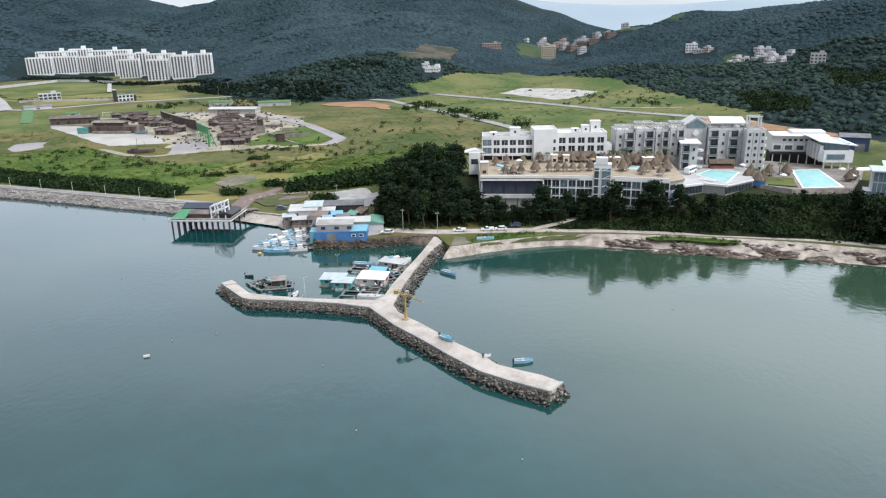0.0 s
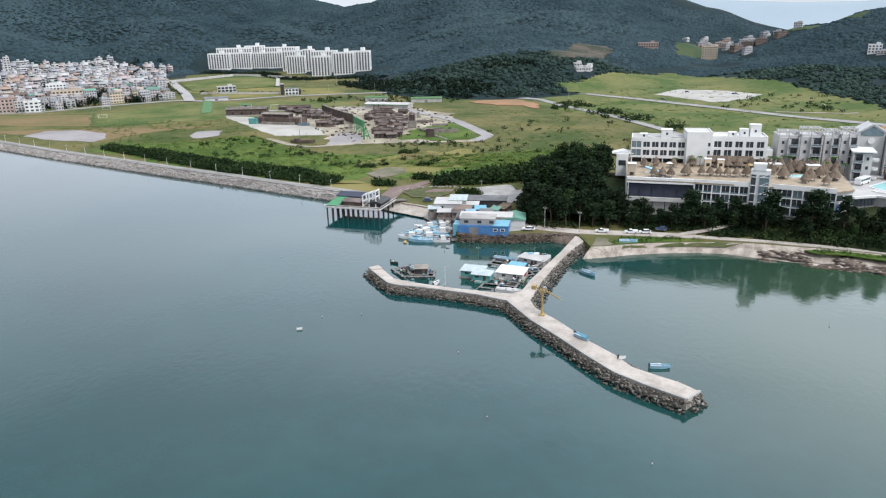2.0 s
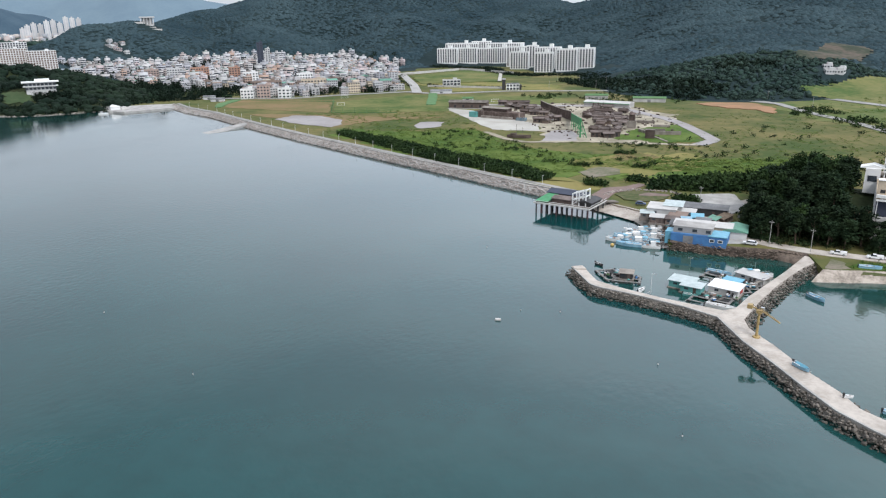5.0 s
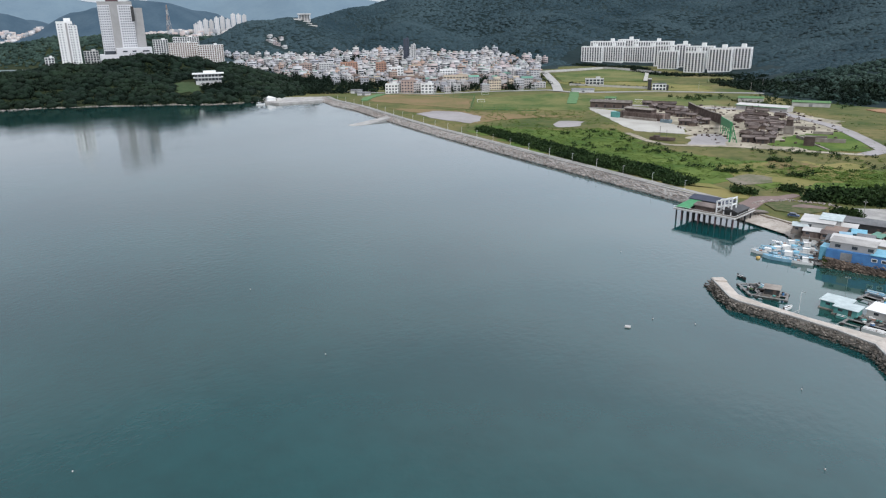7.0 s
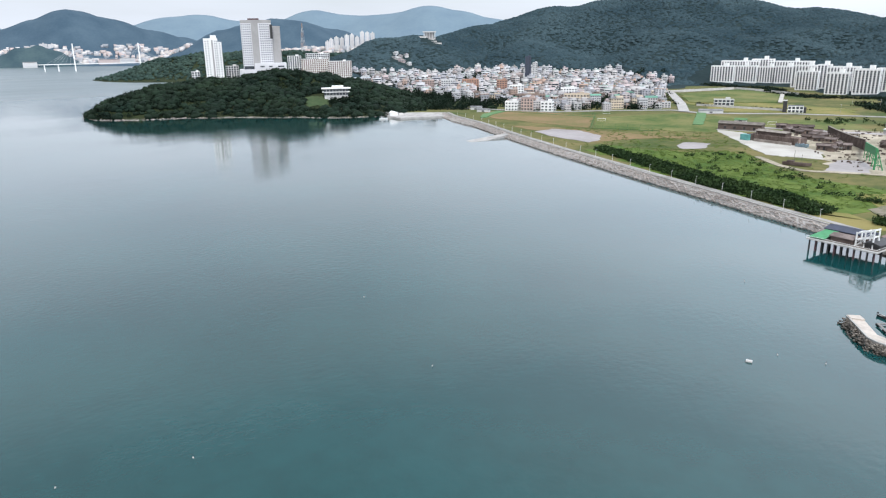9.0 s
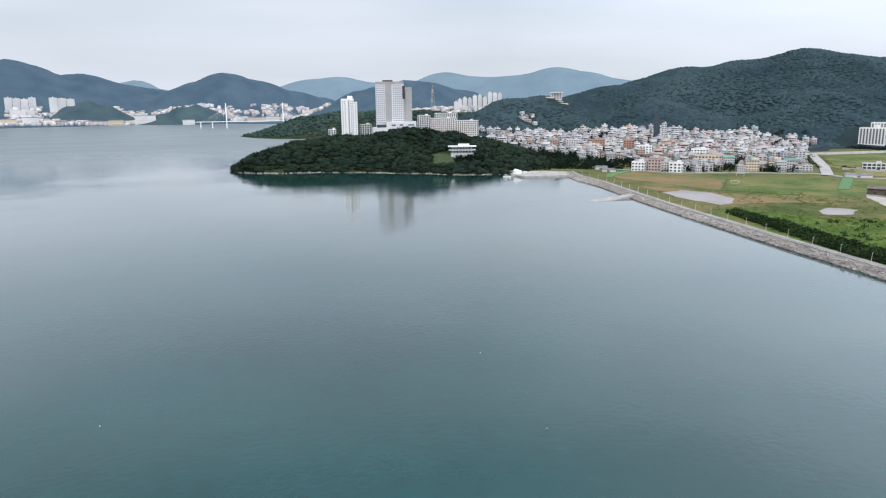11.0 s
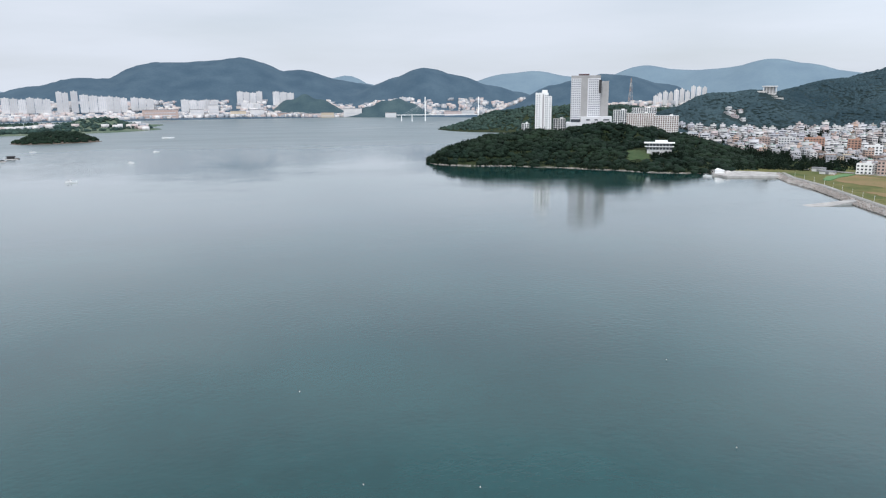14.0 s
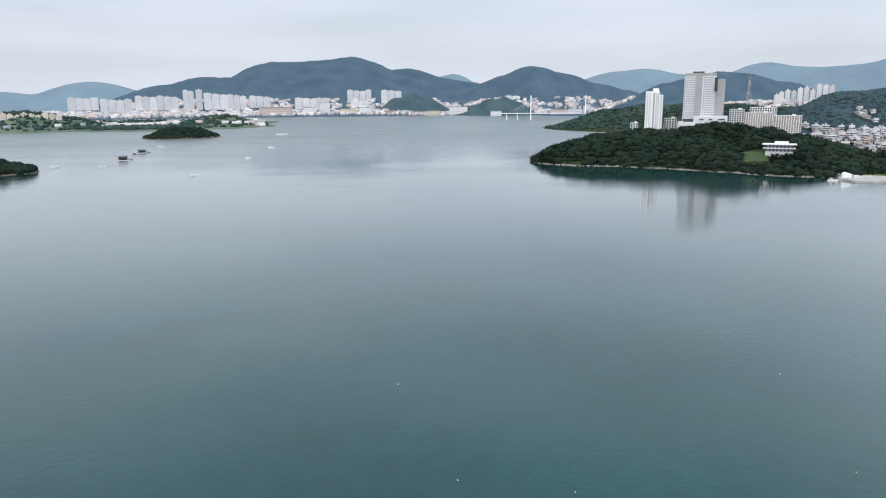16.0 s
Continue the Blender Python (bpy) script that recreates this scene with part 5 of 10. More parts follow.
for ring in range(48):
    d = 780 + ring * (15.5 if ring < 18 else 13.5)
    gap = 16.0 if ring < 18 else 14.0
    for k in range(76):
        b = 30 + (k + 0.5 * (ring % 2)) * gap / d * 57.3 + rt.uniform(-0.12, 0.12)
        if b > 62:
            continue
        x, y = bear(b, d + rt.uniform(-3, 3))
        if not inside(TOWN_AREA, x, y) or inside(PARK, x, y) or inside([(-700, 500), (-590, 500), (-578, 585), (-640, 640), (-700, 640)], x, y) or rt.random() < 0.12 or (k % 7 == 0 and ring % 6):
            continue
        if land_z(x, y) > 13 and b < 36 or land_z(x, y) > 24:
            continue
        (spots if math.hypot(x, y) < 1010 and len(spots) < 310 else behind).append((x, y, b))
for x, y, b in spots:
    i = rt.choice((0, 1, 1, 1, 2, 2, 2, 3, 3, 3, 4, 5, 5, 5, 6, 7, 8, 9, 9, 10, 11, 11, 11))
    m = pose(x, y, land_z(x, y), 0, 0, b + rt.choice((0, 0, 90)) + 12 + rt.uniform(-6, 6))
    grow = Matrix.Diagonal((rt.uniform(0.7, 0.92), rt.uniform(0.7, 0.95), rt.uniform(0.62, 0.95), 1))
    if used[i]:
        copy_thing(masters[i], m).matrix_basis = m @ grow
    else:
        masters[i].matrix_basis, used[i] = m @ grow, True
for i, done in enumerate(used):
    if not done:
        masters[i].matrix_basis = pose(346 + 9 * (i % 3), 806 + 4 * i, land_z(346 + 9 * (i % 3), 806 + 4 * i), 0, 0, 15 * i)
# the rows behind, too many and too small to tell apart
back = {"town_rows": []}
bands, roofs, tops, tops2 = [], [], [], []
for x, y, b in behind:
    w, d, h = rt.uniform(3.2, 7), rt.uniform(3.2, 5.4), rt.choice((rt.uniform(2.4, 4), rt.uniform(3.4, 5.6), rt.uniform(5, 8.5)))
    z, a = land_z(x, y) - 3, radians(b + 12 + rt.choice((0, 90)) + rt.uniform(-6, 6))
    back["town_rows"].append((x, y, z, w, d, h, a))
    (tops2 if rt.random() < 0.25 else tops).append((x, y, z + 2 * h, w * 0.93, d * 0.93, 0.06, a))
    roofs.append((x + rt.uniform(-2, 2), y, z + 2 * h, w * 0.3, d * 0.4, 1.3, a))
    for k in range(int((2 * h - 4) / 3.1)):
        bands.append((x, y, z + 4 + k * 3.1, w * 0.9, d + 0.08, 0.9, a))
        bands.append((x, y, z + 4 + k * 3.1, w + 0.08, d * 0.8, 0.7, a))
for k, rows in back.items():
    scatter("back_town", [CUBE], rows, k, "crowded pale houses in the back rows of the town", "town")
scatter("back_town_roof_houses", [CUBE], roofs, "town_rows", "stair houses on the roofs of the back town", "town")
scatter("back_town_roofs", [CUBE], tops, "greyroof", "flat grey roofs of the back town", "roofs")
scatter("back_town_green_roofs", [CUBE], tops2, "greenroof", "flat green roofs of the back town", "roofs")
scatter("back_town_windows", [CUBE], bands, "glass", "window bands of the back town", "windows")


def block(name, x, y, z, rz, w, d, floors, fh, wall, roof, label, category, bay=3.4, glass="glass", size=0.55, high=0.5):
    """A plain block with its own windows, parapet and roof house."""
    b = thing(name, x, y, z, rz, label, category)
    h = floors * fh
    part("wall", Mesh().box(0, 0, -6, w, d, h + 6), wall, b)
    rim = Mesh()
    for s in (-1, 1):
        rim.box(0, s * (d / 2 - 0.15), h, w, 0.3, 0.9)
        rim.box(s * (w / 2 - 0.15), 0, h, 0.3, d - 0.6, 0.9)
    part("parapet", rim, wall, b)
    part("roof", Mesh().box(0, 0, h + 0.01, w - 0.6, d - 0.6, 0.12), roof, b)
    part("roof_house", Mesh().box(w * 0.2, d * 0.1, h + 0.1, min(5, w * 0.3), min(4, d * 0.4), 2.8), wall, b)
    window_rows(b, w, d, floors, fh, bay, glass, size=size, high=high)
    return b


for x, y, rz, w, d, fl, wall, label in [
        (*bear(43.3, 1250), 43, 10, 10, 12, "slate", "tall dark blue office tower in the town"), (*bear(42.75, 1260), 43, 8, 9, 9, "greywall", "tall pale apartment tower in the town"), (-572, 580, 35, 14, 10, 3, "white", "white modern house with large dark windows"),
        (-560, 596, 32, 17, 12, 4, "pinkwall", "pinkish brick apartment house by the field"), (-538, 602, 28, 13, 9, 3, "white", "white modern house with a black trim"),
        (-598, 640, 40, 34, 12, 4, "brick", "long brown brick school building"), (-560, 680, 38, 30, 12, 4, "beige", "long beige school building"),
        (-840, 760, 48, 26, 16, 5, "orangewall", "orange panelled commercial building"), (-865, 735, 50, 22, 16, 5, "greywall", "grey flat roofed commercial building"),
        (-800, 790, 46, 16, 14, 5, "orangewall", "orange brick office building"), (-905, 720, 52, 30, 18, 4, "pinkwall", "pink brick hall in the town"),
        (-640, 760, 40, 22, 14, 4, "white", "white office building in the town"), (-700, 720, 42, 20, 12, 5, "white", "white apartment house in the town")]:
    block("building", x, y, land_z(x, y), rz, w, d, fl, 3.3, wall, "greyroof", label, "building")


def apartment(x, y, rz, w, h, stacks, label="white slab apartment block with dark balcony stacks", name="apartment_block", z=3.2):
    b = thing(name, x, y, z, rz, label, "apartment block", "white apartment blocks")
    part("wall", Mesh().box(0, 0, -3, w, 11, h + 3), "white", b)
    rim = Mesh()
    for s in (-1, 1):
        rim.box(0, s * 5.4, h, w, 0.3, 1.0)
    part("parapet", rim, "white", b)
    part("lift_house", Mesh().box(w * 0.12, 1.5, h, 6, 6, 5.5), "white", b)
    n = stacks
    for i in range(n):
        cx = -w / 2 + (i + 0.5) * w / n
        st = part("window_strip", Mesh().box(cx, -5.45, 1.5, w / n * 0.52, 0.3, h - 2.6), "glass", b)
        sl = Mesh()
        for k in range(int(h / 2.9)):
            sl.box(cx, -5.6, 1.5 + k * 2.9, w / n * 0.52, 0.3, 0.6)
        tagged(part("balcony_front", sl, "greywall", st), kind="stuff")
        part("fin", Mesh().box(cx - w / n / 2, -5.8, 0, 0.9, 1.1, h + 0.6), "white", b)
    for s in (-1, 1):
        part("end_window_column", Mesh().box(s * (w / 2 + 0.02), 0, 2, 0.15, 1.4, h - 4), "glass", b)
    return b


for b, d, w, top in [(28.78, 1308, 35, 33.2), (27.43, 1318, 45, 33.3), (27.61, 1346, 60, 40.5), (26.09, 1350, 34, 43.1), (25.7, 1322, 32, 31.9), (24.47, 1310, 33, 33.0), (24.25, 1336, 68, 40.0),
                     (23.19, 1250, 39, 36.2), (23.09, 1190, 29, 30.1), (22.1, 1206, 18, 39.0), (21.19, 1111, 27, 31.9), (20.9, 1150, 40, 38.1), (19.42, 1101, 30, 36.9), (18.11, 1112, 30, 37.7)]:
    x, y = bear(b, d + 6)
    z = land_z(x, y) - 0.5
    apartment(x, y, b - 13, w * 1.02, top - z, max(4, round(w / 4.2)), z=z)

# the lone black and white house, the field walls and the unfinished house
bh = thing("house", -336, 761, 3.0, 24, "small modern black and white house with a dark tower", "house")
part("tower", Mesh().box(-8.2, 0, -2, 4, 8, 15), "black", bh)
part("tower_face", Mesh().box(-8.2, -4.15, 12.2, 4.2, 0.4, 0.9), "white", bh)
part("wall", Mesh().box(2.2, 0, -2, 15, 9, 9.2), "white", bh)
part("roof", Mesh().box(2.2, 0, 7.2, 15.4, 9.4, 0.4), "greyroof", bh)
for k in range(2):
    for i in range(4):
        part("window", Mesh().box(-3.4 + i * 3.7, -4.55, 0.6 + k * 3.5, 2.6, 0.2, 2.3), "glass", bh)
part("side_bay", Mesh().box(11, -1, -2, 2.5, 7, 8), "black", bh)
block("house", -430, 790, 3.2, 33, 22, 8, 2, 3.2, "greywall", "greyroof", "unfinished grey concrete house frame", "house", bay=4, size=0.75, high=0.7)
for x0, y0, x1, y1, h in [(-450, 765, -350, 768, 2.0), (-600, 905, -556, 1050, 3.0), (-556, 1052, -500, 1030, 3.0), (-480, 1012, -430, 985, 3.5)]:
    solid("field_wall", Mesh().bar((x0, y0, 3 + h / 2), (x1, y1, 3 + h / 2), 0.4, h + 1), "offwhite", "long low white field wall", "wall", "field walls")

# villages on the slopes behind the meadow
bv = [("beige", "greyroof", 173, 1145, -9, 22, 12, 6, "beige six storey block on the slope"), ("white", "greyroof", 338, 972, -19, 15, 10, 3, "white house on the hillside"),
      ("offwhite", "greyroof", 407, 776, -28, 15, 11, 3, "white flat roofed house among trees"), ("pinkwall", "redroof", 82, 1126, -4, 29, 12, 2, "red roofed hall below the hill")]
for wall, roof, x, y, rz, w, d, fl, label in bv:
    block("house", x, y, land_z(x, y), rz, w, d, fl, 3.3, wall, roof, label, "house")
rv = random.Random(5)
VILLAGE = [(200, 1262, 34, 30, 20), (250, 1190, 40, 40, 20), (-2, 884, 22, 10, 6), (350, 968, 10, 8, 3), (386, 884, 22, 14, 9), (402, 858, 14, 16, 6), (368, 800, 12, 8, 3), (-1225, 905, 24, 14, 8)]
village_spots = [(r[2], r[3]) for r in bv]
for cx, cy, sx, sy, n in VILLAGE:
    for _ in range(n):
        x, y = cx + rv.gauss(0, sx * 0.6), cy + rv.gauss(0, sy * 0.6)
        c = copy_thing(masters[rv.choice((3, 3, 8, 12, 12, 12, 5) if cy > 1100 else (5, 12, 12, 7))], pose(x, y, land_z(x, y), 0, 0, rv.uniform(-40, 40)))
        village_spots.append((x, y))
        c.name = "house"
        tagged(c, c["label"].replace("town", "village"), "house", "village houses")

# the headland: hotel tower, apartment tower, slabs and the white house by the lawn
tw = thing("hotel_tower", -1016, 492, 30, 64, "tall white hotel tower with grey bands and a dark crown", "hotel")
TW, TH = 44, 79
part("wall", Mesh().box(-3, 0, -4, TW, 24, TH + 4), "hotelwall", tw)
part("grey_band", Mesh().box(-5, -12.2, 6, 10, 0.8, TH - 4), "tower_grey", tw)
part("grey_wing", Mesh().box(TW / 2 + 3, 3, 5, 13, 20, TH - 9), "tower_grey", tw)
part("dark_slot", Mesh().box(TW / 2 - 3.4, -12.2, TH - 22, 4, 0.9, 20), "black", tw)
part("crown", Mesh().box(-4, 0, TH, 30, 18, 4).box(-6, 0, TH + 4, 16, 12, 3), "maroon", tw)
part("crown_rim", Mesh().box(-3, -11, TH, TW, 1.0, 4.5), "tower_grey", tw)
part("podium", Mesh().box(14, -8, -8, 46, 40, 30).box(-20, -8, -8, 22, 40, 21.5), "hotelwall", tw)
for cx, w in ((2, 6), (14, 5), (29, 9)):
    part("podium_window", Mesh().box(cx, -28.2, 16.5, w, 0.5, 1.8), "glass", tw)
part("terrace_glazing", Mesh().box(-17, -14, 13.5, 14, 6, 4.5), "glass", tw)
part("dark_base", Mesh().box(-3, -12.3, 4, TW + 1, 1.0, 5), "black", tw)
panes = Mesh()
for k in range(21):
    me = Mesh()
    for i in range(15):
        cx = -TW / 2 - 3 + (i + 0.5) * TW / 15
        if abs(cx + 5) < 5.2 or (k > 14 and i > 13):
            continue
        me.box(cx, -12.08, 10 + k * 3.3, 1.9, 0.35, 1.7)
    panes.add(me.v, me.f)
    panes.box(-TW / 2 - 3.05, -6, 10 + k * 3.3, 0.3, 3, 1.7).box(-TW / 2 - 3.05, 3, 10 + k * 3.3, 0.3, 3, 1.7)
tagged(part("glazing", panes, "panegrey", tw), kind="stuff")

t2 = thing("apartment_tower", -997, 411, 30, 67, "slim white apartment tower with twin bays", "apartment tower")
part("wall", Mesh().box(-2, 0, -4, 19, 16, 62), "white", t2)
part("wing", Mesh().box(9.5, 3, -4, 6, 16, 57), "white", t2)
part("crown", Mesh().box(2, 0, 58, 8, 9, 4), "white", t2)
part("column_band", Mesh().box(0, -8.2, 0, 2.2, 0.6, 56), "tower_grey", t2)
panes = Mesh()
for k in range(17):
    me = Mesh()
    for cx in (-9, -5.5, 3.5, 6.0):
        me.box(cx, -8.05, 2 + k * 3.2, 1.7, 0.3, 1.5)
    me.box(10, -5.05, 2 + k * 3.2, 1.6, 0.3, 1.5)
    panes.add(me.v, me.f)
tagged(part("glazing", panes, "panegrey", t2), kind="stuff")
for x, y, z, rz, w, d, fl, wall, label in [(-1005, 441, 30, 66, 18, 14, 6, "offwhite", "white mid-rise beside the towers"), (-1007, 387, 30, 69, 11, 9, 4, "white", "small white block by the towers"),
                                           (-1030, 640, 22, 57, 39, 12, 9, "white", "white slab apartments with brown bays"), (-1062, 612, 26, 59, 45, 12, 9, "white", "white slab apartments with brown bays"),
                                           (-1080, 584, 28, 61, 22, 12, 10, "white", "white apartment slab on the ridge"), (-960, 628, 13, 57, 42, 24, 4, "offwhite", "broad hall with a pale blue roof"),
                                           (-1100, 640, 40, 60, 40, 14, 7, "white", "white slab on the ridge")]:
    block("apartment_block", x, y, z, rz, w, d, fl, 3.1, wall, "blueroof" if "blue roof" in label else "greyroof", label, "apartment block", size=0.72, high=0.78, glass="brick" if "slab apart" in label else "glass")
wh = thing("clubhouse", -749, 457, 18.5, 58, "low white modern clubhouse with a broad flat roof", "house")
part("wall", Mesh().box(0, 0, -13, 28, 11, 21.2), "greywall", wh)
part("roof", Mesh().box(0, -0.5, 8.2, 35, 15, 1.0), "white", wh)
part("floor_band", Mesh().box(0, -0.5, 4.0, 33, 14, 0.7), "white", wh)
part("roof_house", Mesh().box(2, 1, 9.2, 14, 6, 2.4), "white", wh)
for k in range(2):
    for i in range(8):
        part("window", Mesh().box(-13.2 + i * 3.75, -6.1, 1.0 + k * 4.1, 2.9, 0.3, 2.4), "glass", wh)

# ---- the pier ----
PIER_Z = 2.5
PIER = [(-69.6, 205.3), (-67.3, 202.6), (-59.5, 192.9), (-56.6, 191.5), (-43.8, 189.9), (-30.3, 187.0), (-21.0, 183.6), (-13.1, 170.9), (-5.4, 161.5), (1.6, 152.2), (8.0, 144.5), (14.1, 140.0), (22.7, 134.6),
        (25.9, 138.7), (22.0, 142.2), (17.1, 144.9), (12.2, 147.9), (8.5, 153.6), (2.5, 160.2), (-2.5, 167.1), (-6.3, 172.3), (-9.5, 175.9), (-12.8, 180.3), (-14.6, 185.5), (-12.6, 199.3), (-9.2, 215.9),
        (-5.3, 230.1), (-2.8, 238), (1.8, 248.5), (2.0, 254.5), (-3.3, 254.5), (-3.6, 249.0), (-7.7, 231.5), (-12.0, 216.1), (-15.5, 203.4), (-17.6, 192.8), (-20.3, 189.4), (-37.5, 191.4), (-51.4, 194.5), (-58.7, 197.1), (-64.4, 204.8), (-66.9, 207.5)]
pier = thing("pier", label="pale concrete Y-shaped harbour pier on rubble footing", category="pier", kind="structure")
part("pier_slab", Mesh().prism(PIER, -3.0, PIER_Z), "concrete", pier)
OUTER = [(-69.6, 205.3), (-67.3, 202.6), (-59.5, 192.9), (-56.6, 191.5), (-43.8, 189.9), (-30.3, 187.0), (-21.0, 183.6), (-13.1, 170.9), (-5.4, 161.5), (1.6, 152.2), (8.0, 144.5), (14.1, 140.0), (22.7, 134.6), (25.9, 138.7)]
EAST = [(-14.6, 185.5), (-12.6, 199.3), (-9.2, 215.9), (-5.3, 230.1), (-2.8, 238), (1.8, 248.5)]
TIP_BACK = [(25.9, 138.7), (22.0, 142.2), (17.1, 144.9), (12.2, 147.9), (8.5, 153.6), (2.5, 160.2), (-2.5, 167.1), (-9.5, 175.9), (-14.6, 185.5)]
curb = Mesh()
for line in (OUTER,):
    for p, q in zip(line, line[1:]):
        curb.bar((*p, PIER_Z + 0.12), (*q, PIER_Z + 0.12), 0.5, 0.35)
part("kerb", curb, "concrete2", pier)
for i, (x, y, nx, ny) in enumerate(along(OUTER, 11.0)):
    part("slab_joint", Mesh().bar((x - nx * -0.4, y - ny * -0.4, PIER_Z + 0.006), (x + nx * 6.2, y + ny * 6.2, PIER_Z + 0.006), 0.12, 0.02), "concrete2", pier) if 2 < i < 9 else None
part("end_slab", Mesh().prism([(-69.4, 205.2), (-68.0, 203.4), (-64.6, 205.0), (-66.8, 207.4)], PIER_Z, PIER_Z + 0.45), "concrete", pier)

stone_meshes = []
for i, (v, f) in enumerate(STONES):
    stone_meshes += [raw("stone", v, f), raw("stone", v, f)]
for i, me in enumerate(stone_meshes):
    me.materials.append(M["pier_stone" if i % 2 == 0 else "rockwet"])
rs = random.Random(31)
spill, n_stone = [], 0


def lay_stones(line, width, side, count_parts, step=0.62):
    """Rubble sloping from a pier edge into the water."""
    global n_stone
    rows_here = []
    for x, y, nx, ny in along(line, step):
        for j in range(5):
            k = (j + rs.uniform(0.05, 0.95)) / 5
            d = k * width * rs.uniform(0.92, 1.08) + 0.25
            z = PIER_Z - 0.25 - (PIER_Z + 0.2) * k + rs.uniform(-0.12, 0.12)
            s = rs.choice((rs.uniform(0.25, 0.45), rs.uniform(0.4, 0.62), rs.uniform(0.55, 0.8)))
            rows_here.append((x + side * nx * d + rs.uniform(-0.3, 0.3), y + side * ny * d + rs.uniform(-0.3, 0.3), z, s, s * rs.uniform(0.7, 1.1), s * rs.uniform(0.6, 0.95), rs.uniform(0, 6.28), k))
    return rows_here


stones = lay_stones(OUTER[6:], 2.1, -1, 300) + lay_stones(OUTER[:7], 2.0, -1, 0) + lay_stones(EAST, 3.4, -1, 0) + lay_stones(TIP_BACK, 0.9, -1, 0, 1.2)
near_tip = sorted(stones, key=lambda q: math.hypot(q[0] - 22, q[1] - 138))
picked, rest = near_tip[:300], near_tip[300:]
for x, y, z, sx, sy, sz, a, k in picked:
    wet = k > 0.7 or (k > 0.4 and rs.random() < 0.45)
    me = stone_meshes[rs.randrange(8) * 2 + (1 if wet else 0)]
    ob = new("stone", me)
    ob.matrix_basis = pose(x, y, z, rs.uniform(-25, 25), rs.uniform(-25, 25), math.degrees(a)) @ Matrix.Diagonal((sx * 1.1, sy * 1.1, sz * 1.1, 1))
    ob.parent = pier
for nm, mt, cond in (("pier_rubble", "pier_stone", lambda q: q[7] <= 0.55), ("pier_rubble_wet", "rockwet", lambda q: q[7] > 0.55)):
    sel = [q[:7] for q in rest if cond(q)]
    ob = scatter(nm, STONES, sel, mt, "heaped grey rubble along the pier" if mt == "pier_stone" else "dark wet rubble at the pier's waterline", "rubble")

# rubble of the sea wall, quay and harbour bank
rows = []
for (x, y, nx, ny) in along(WALL_TOP, 1.15):
    for j in range(8):
        k = (j + rs.random()) / 8
        d = k * 8.5
        s = rs.uniform(0.45, 0.95)
        rows.append((x + nx * d, y + ny * d, 3.25 - 3.75 * k, s, s * rs.uniform(0.7, 1.1), s * 0.55, rs.uniform(0, 6.28)))
wet = [r_ for r_ in rows if r_[2] < 0.35]
rows = [r_ for r_ in rows if r_[2] >= 0.35]
scatter("sea_wall_wet_rubble", STONES, wet, "rockwet", "dark wet stones along the foot of the sea wall", "rubble")
scatter("sea_wall_rubble", STONES, rows, "rock_i", "pale armour stones on the sea wall slope", "rubble")
rows = []
for x, y, nx, ny in along([(2.5, 247), (-2.5, 250.5), (-10, 251.5), (-17.7, 249.8), (-28, 247.7), (-47.5, 246.5)], 0.6):
    for j in range(4):
        k = (j + rs.random()) / 4
        s = rs.uniform(0.35, 0.7)
        rows.append((x + nx * 2.0 * k, y + ny * 2.0 * k, 2.9 - 3.2 * k, s, s, s * 0.8, rs.uniform(0, 6.28)))
scatter("quay_rubble", STONES, rows, "rockbrown", "brown rubble facing of the quay", "rubble")
rows = []
for x, y, nx, ny in along([(-50, 266), (-58, 273), (-66, 283), (-82, 290), (-96, 299)], 0.9):
    for j in range(2):
        k = (j + rs.random()) / 2
        s = rs.uniform(0.4, 0.9)
        rows.append((x + nx * 6 * k, y + ny * 6 * k, 3.0 - 3.4 * k, s, s, s * 0.7, rs.uniform(0, 6.28)))
for x, y, nx, ny in along([(-88, 305), (-87, 310), (-85, 315), (-76, 321), (-61, 322.5), (-57, 316), (-57, 308)], 0.35):
    rows.append((x + rs.uniform(-1.6, 1.6), y + rs.uniform(-1.6, 1.6), 3.3, rs.uniform(0.35, 0.8), rs.uniform(0.35, 0.7), rs.uniform(0.3, 0.6), rs.uniform(0, 6.28)))
scatter("bank_rubble", STONES, rows, "rock_i", "loose pale boulders on the harbour bank", "rubble")
# rocks of the cove
rows, rows2 = [], []
for i in range(5200):
    t = rs.random() ** 1.1
    k = rs.betavariate(3.4, 1.5)
    seg = min(int(t * 8), 7)
    a = [(62, 248), (76, 245), (95, 241), (114, 236), (131, 230), (149, 222), (175, 206), (200, 190), (260, 150)]
    b = [(60, 236.5), (70, 233.8), (81, 230.2), (94, 226), (109, 222.4), (124, 219), (158, 202), (190, 176), (245, 130)]
    u = t * 8 - seg
    ax, ay = a[seg][0] + (a[seg + 1][0] - a[seg][0]) * u, a[seg][1] + (a[seg + 1][1] - a[seg][1]) * u
    bx, by = b[seg][0] + (b[seg + 1][0] - b[seg][0]) * u, b[seg][1] + (b[seg + 1][1] - b[seg][1]) * u
    if noise.noise(Vector((ax * 0.09, k * 3.4, 4))) < 0.02:
        continue
    s = rs.uniform(0.4, 1.6)
    (rows if rs.random() < 0.65 + 0.35 * k else rows2).append((ax + (bx - ax) * k, ay + (by - ay) * k, 2.9 - 3.5 * k, s * rs.uniform(1.1, 2.3), s, s * rs.uniform(0.28, 0.5), rs.uniform(-0.6, 0.3)))
scatter("cove_rocks", STONES, rows, "rockbrown", "low brown rock shelves along the cove", "rocks")
scatter("cove_boulders", STONES, rows2, "rock_i", "pale boulders above the cove", "rocks")
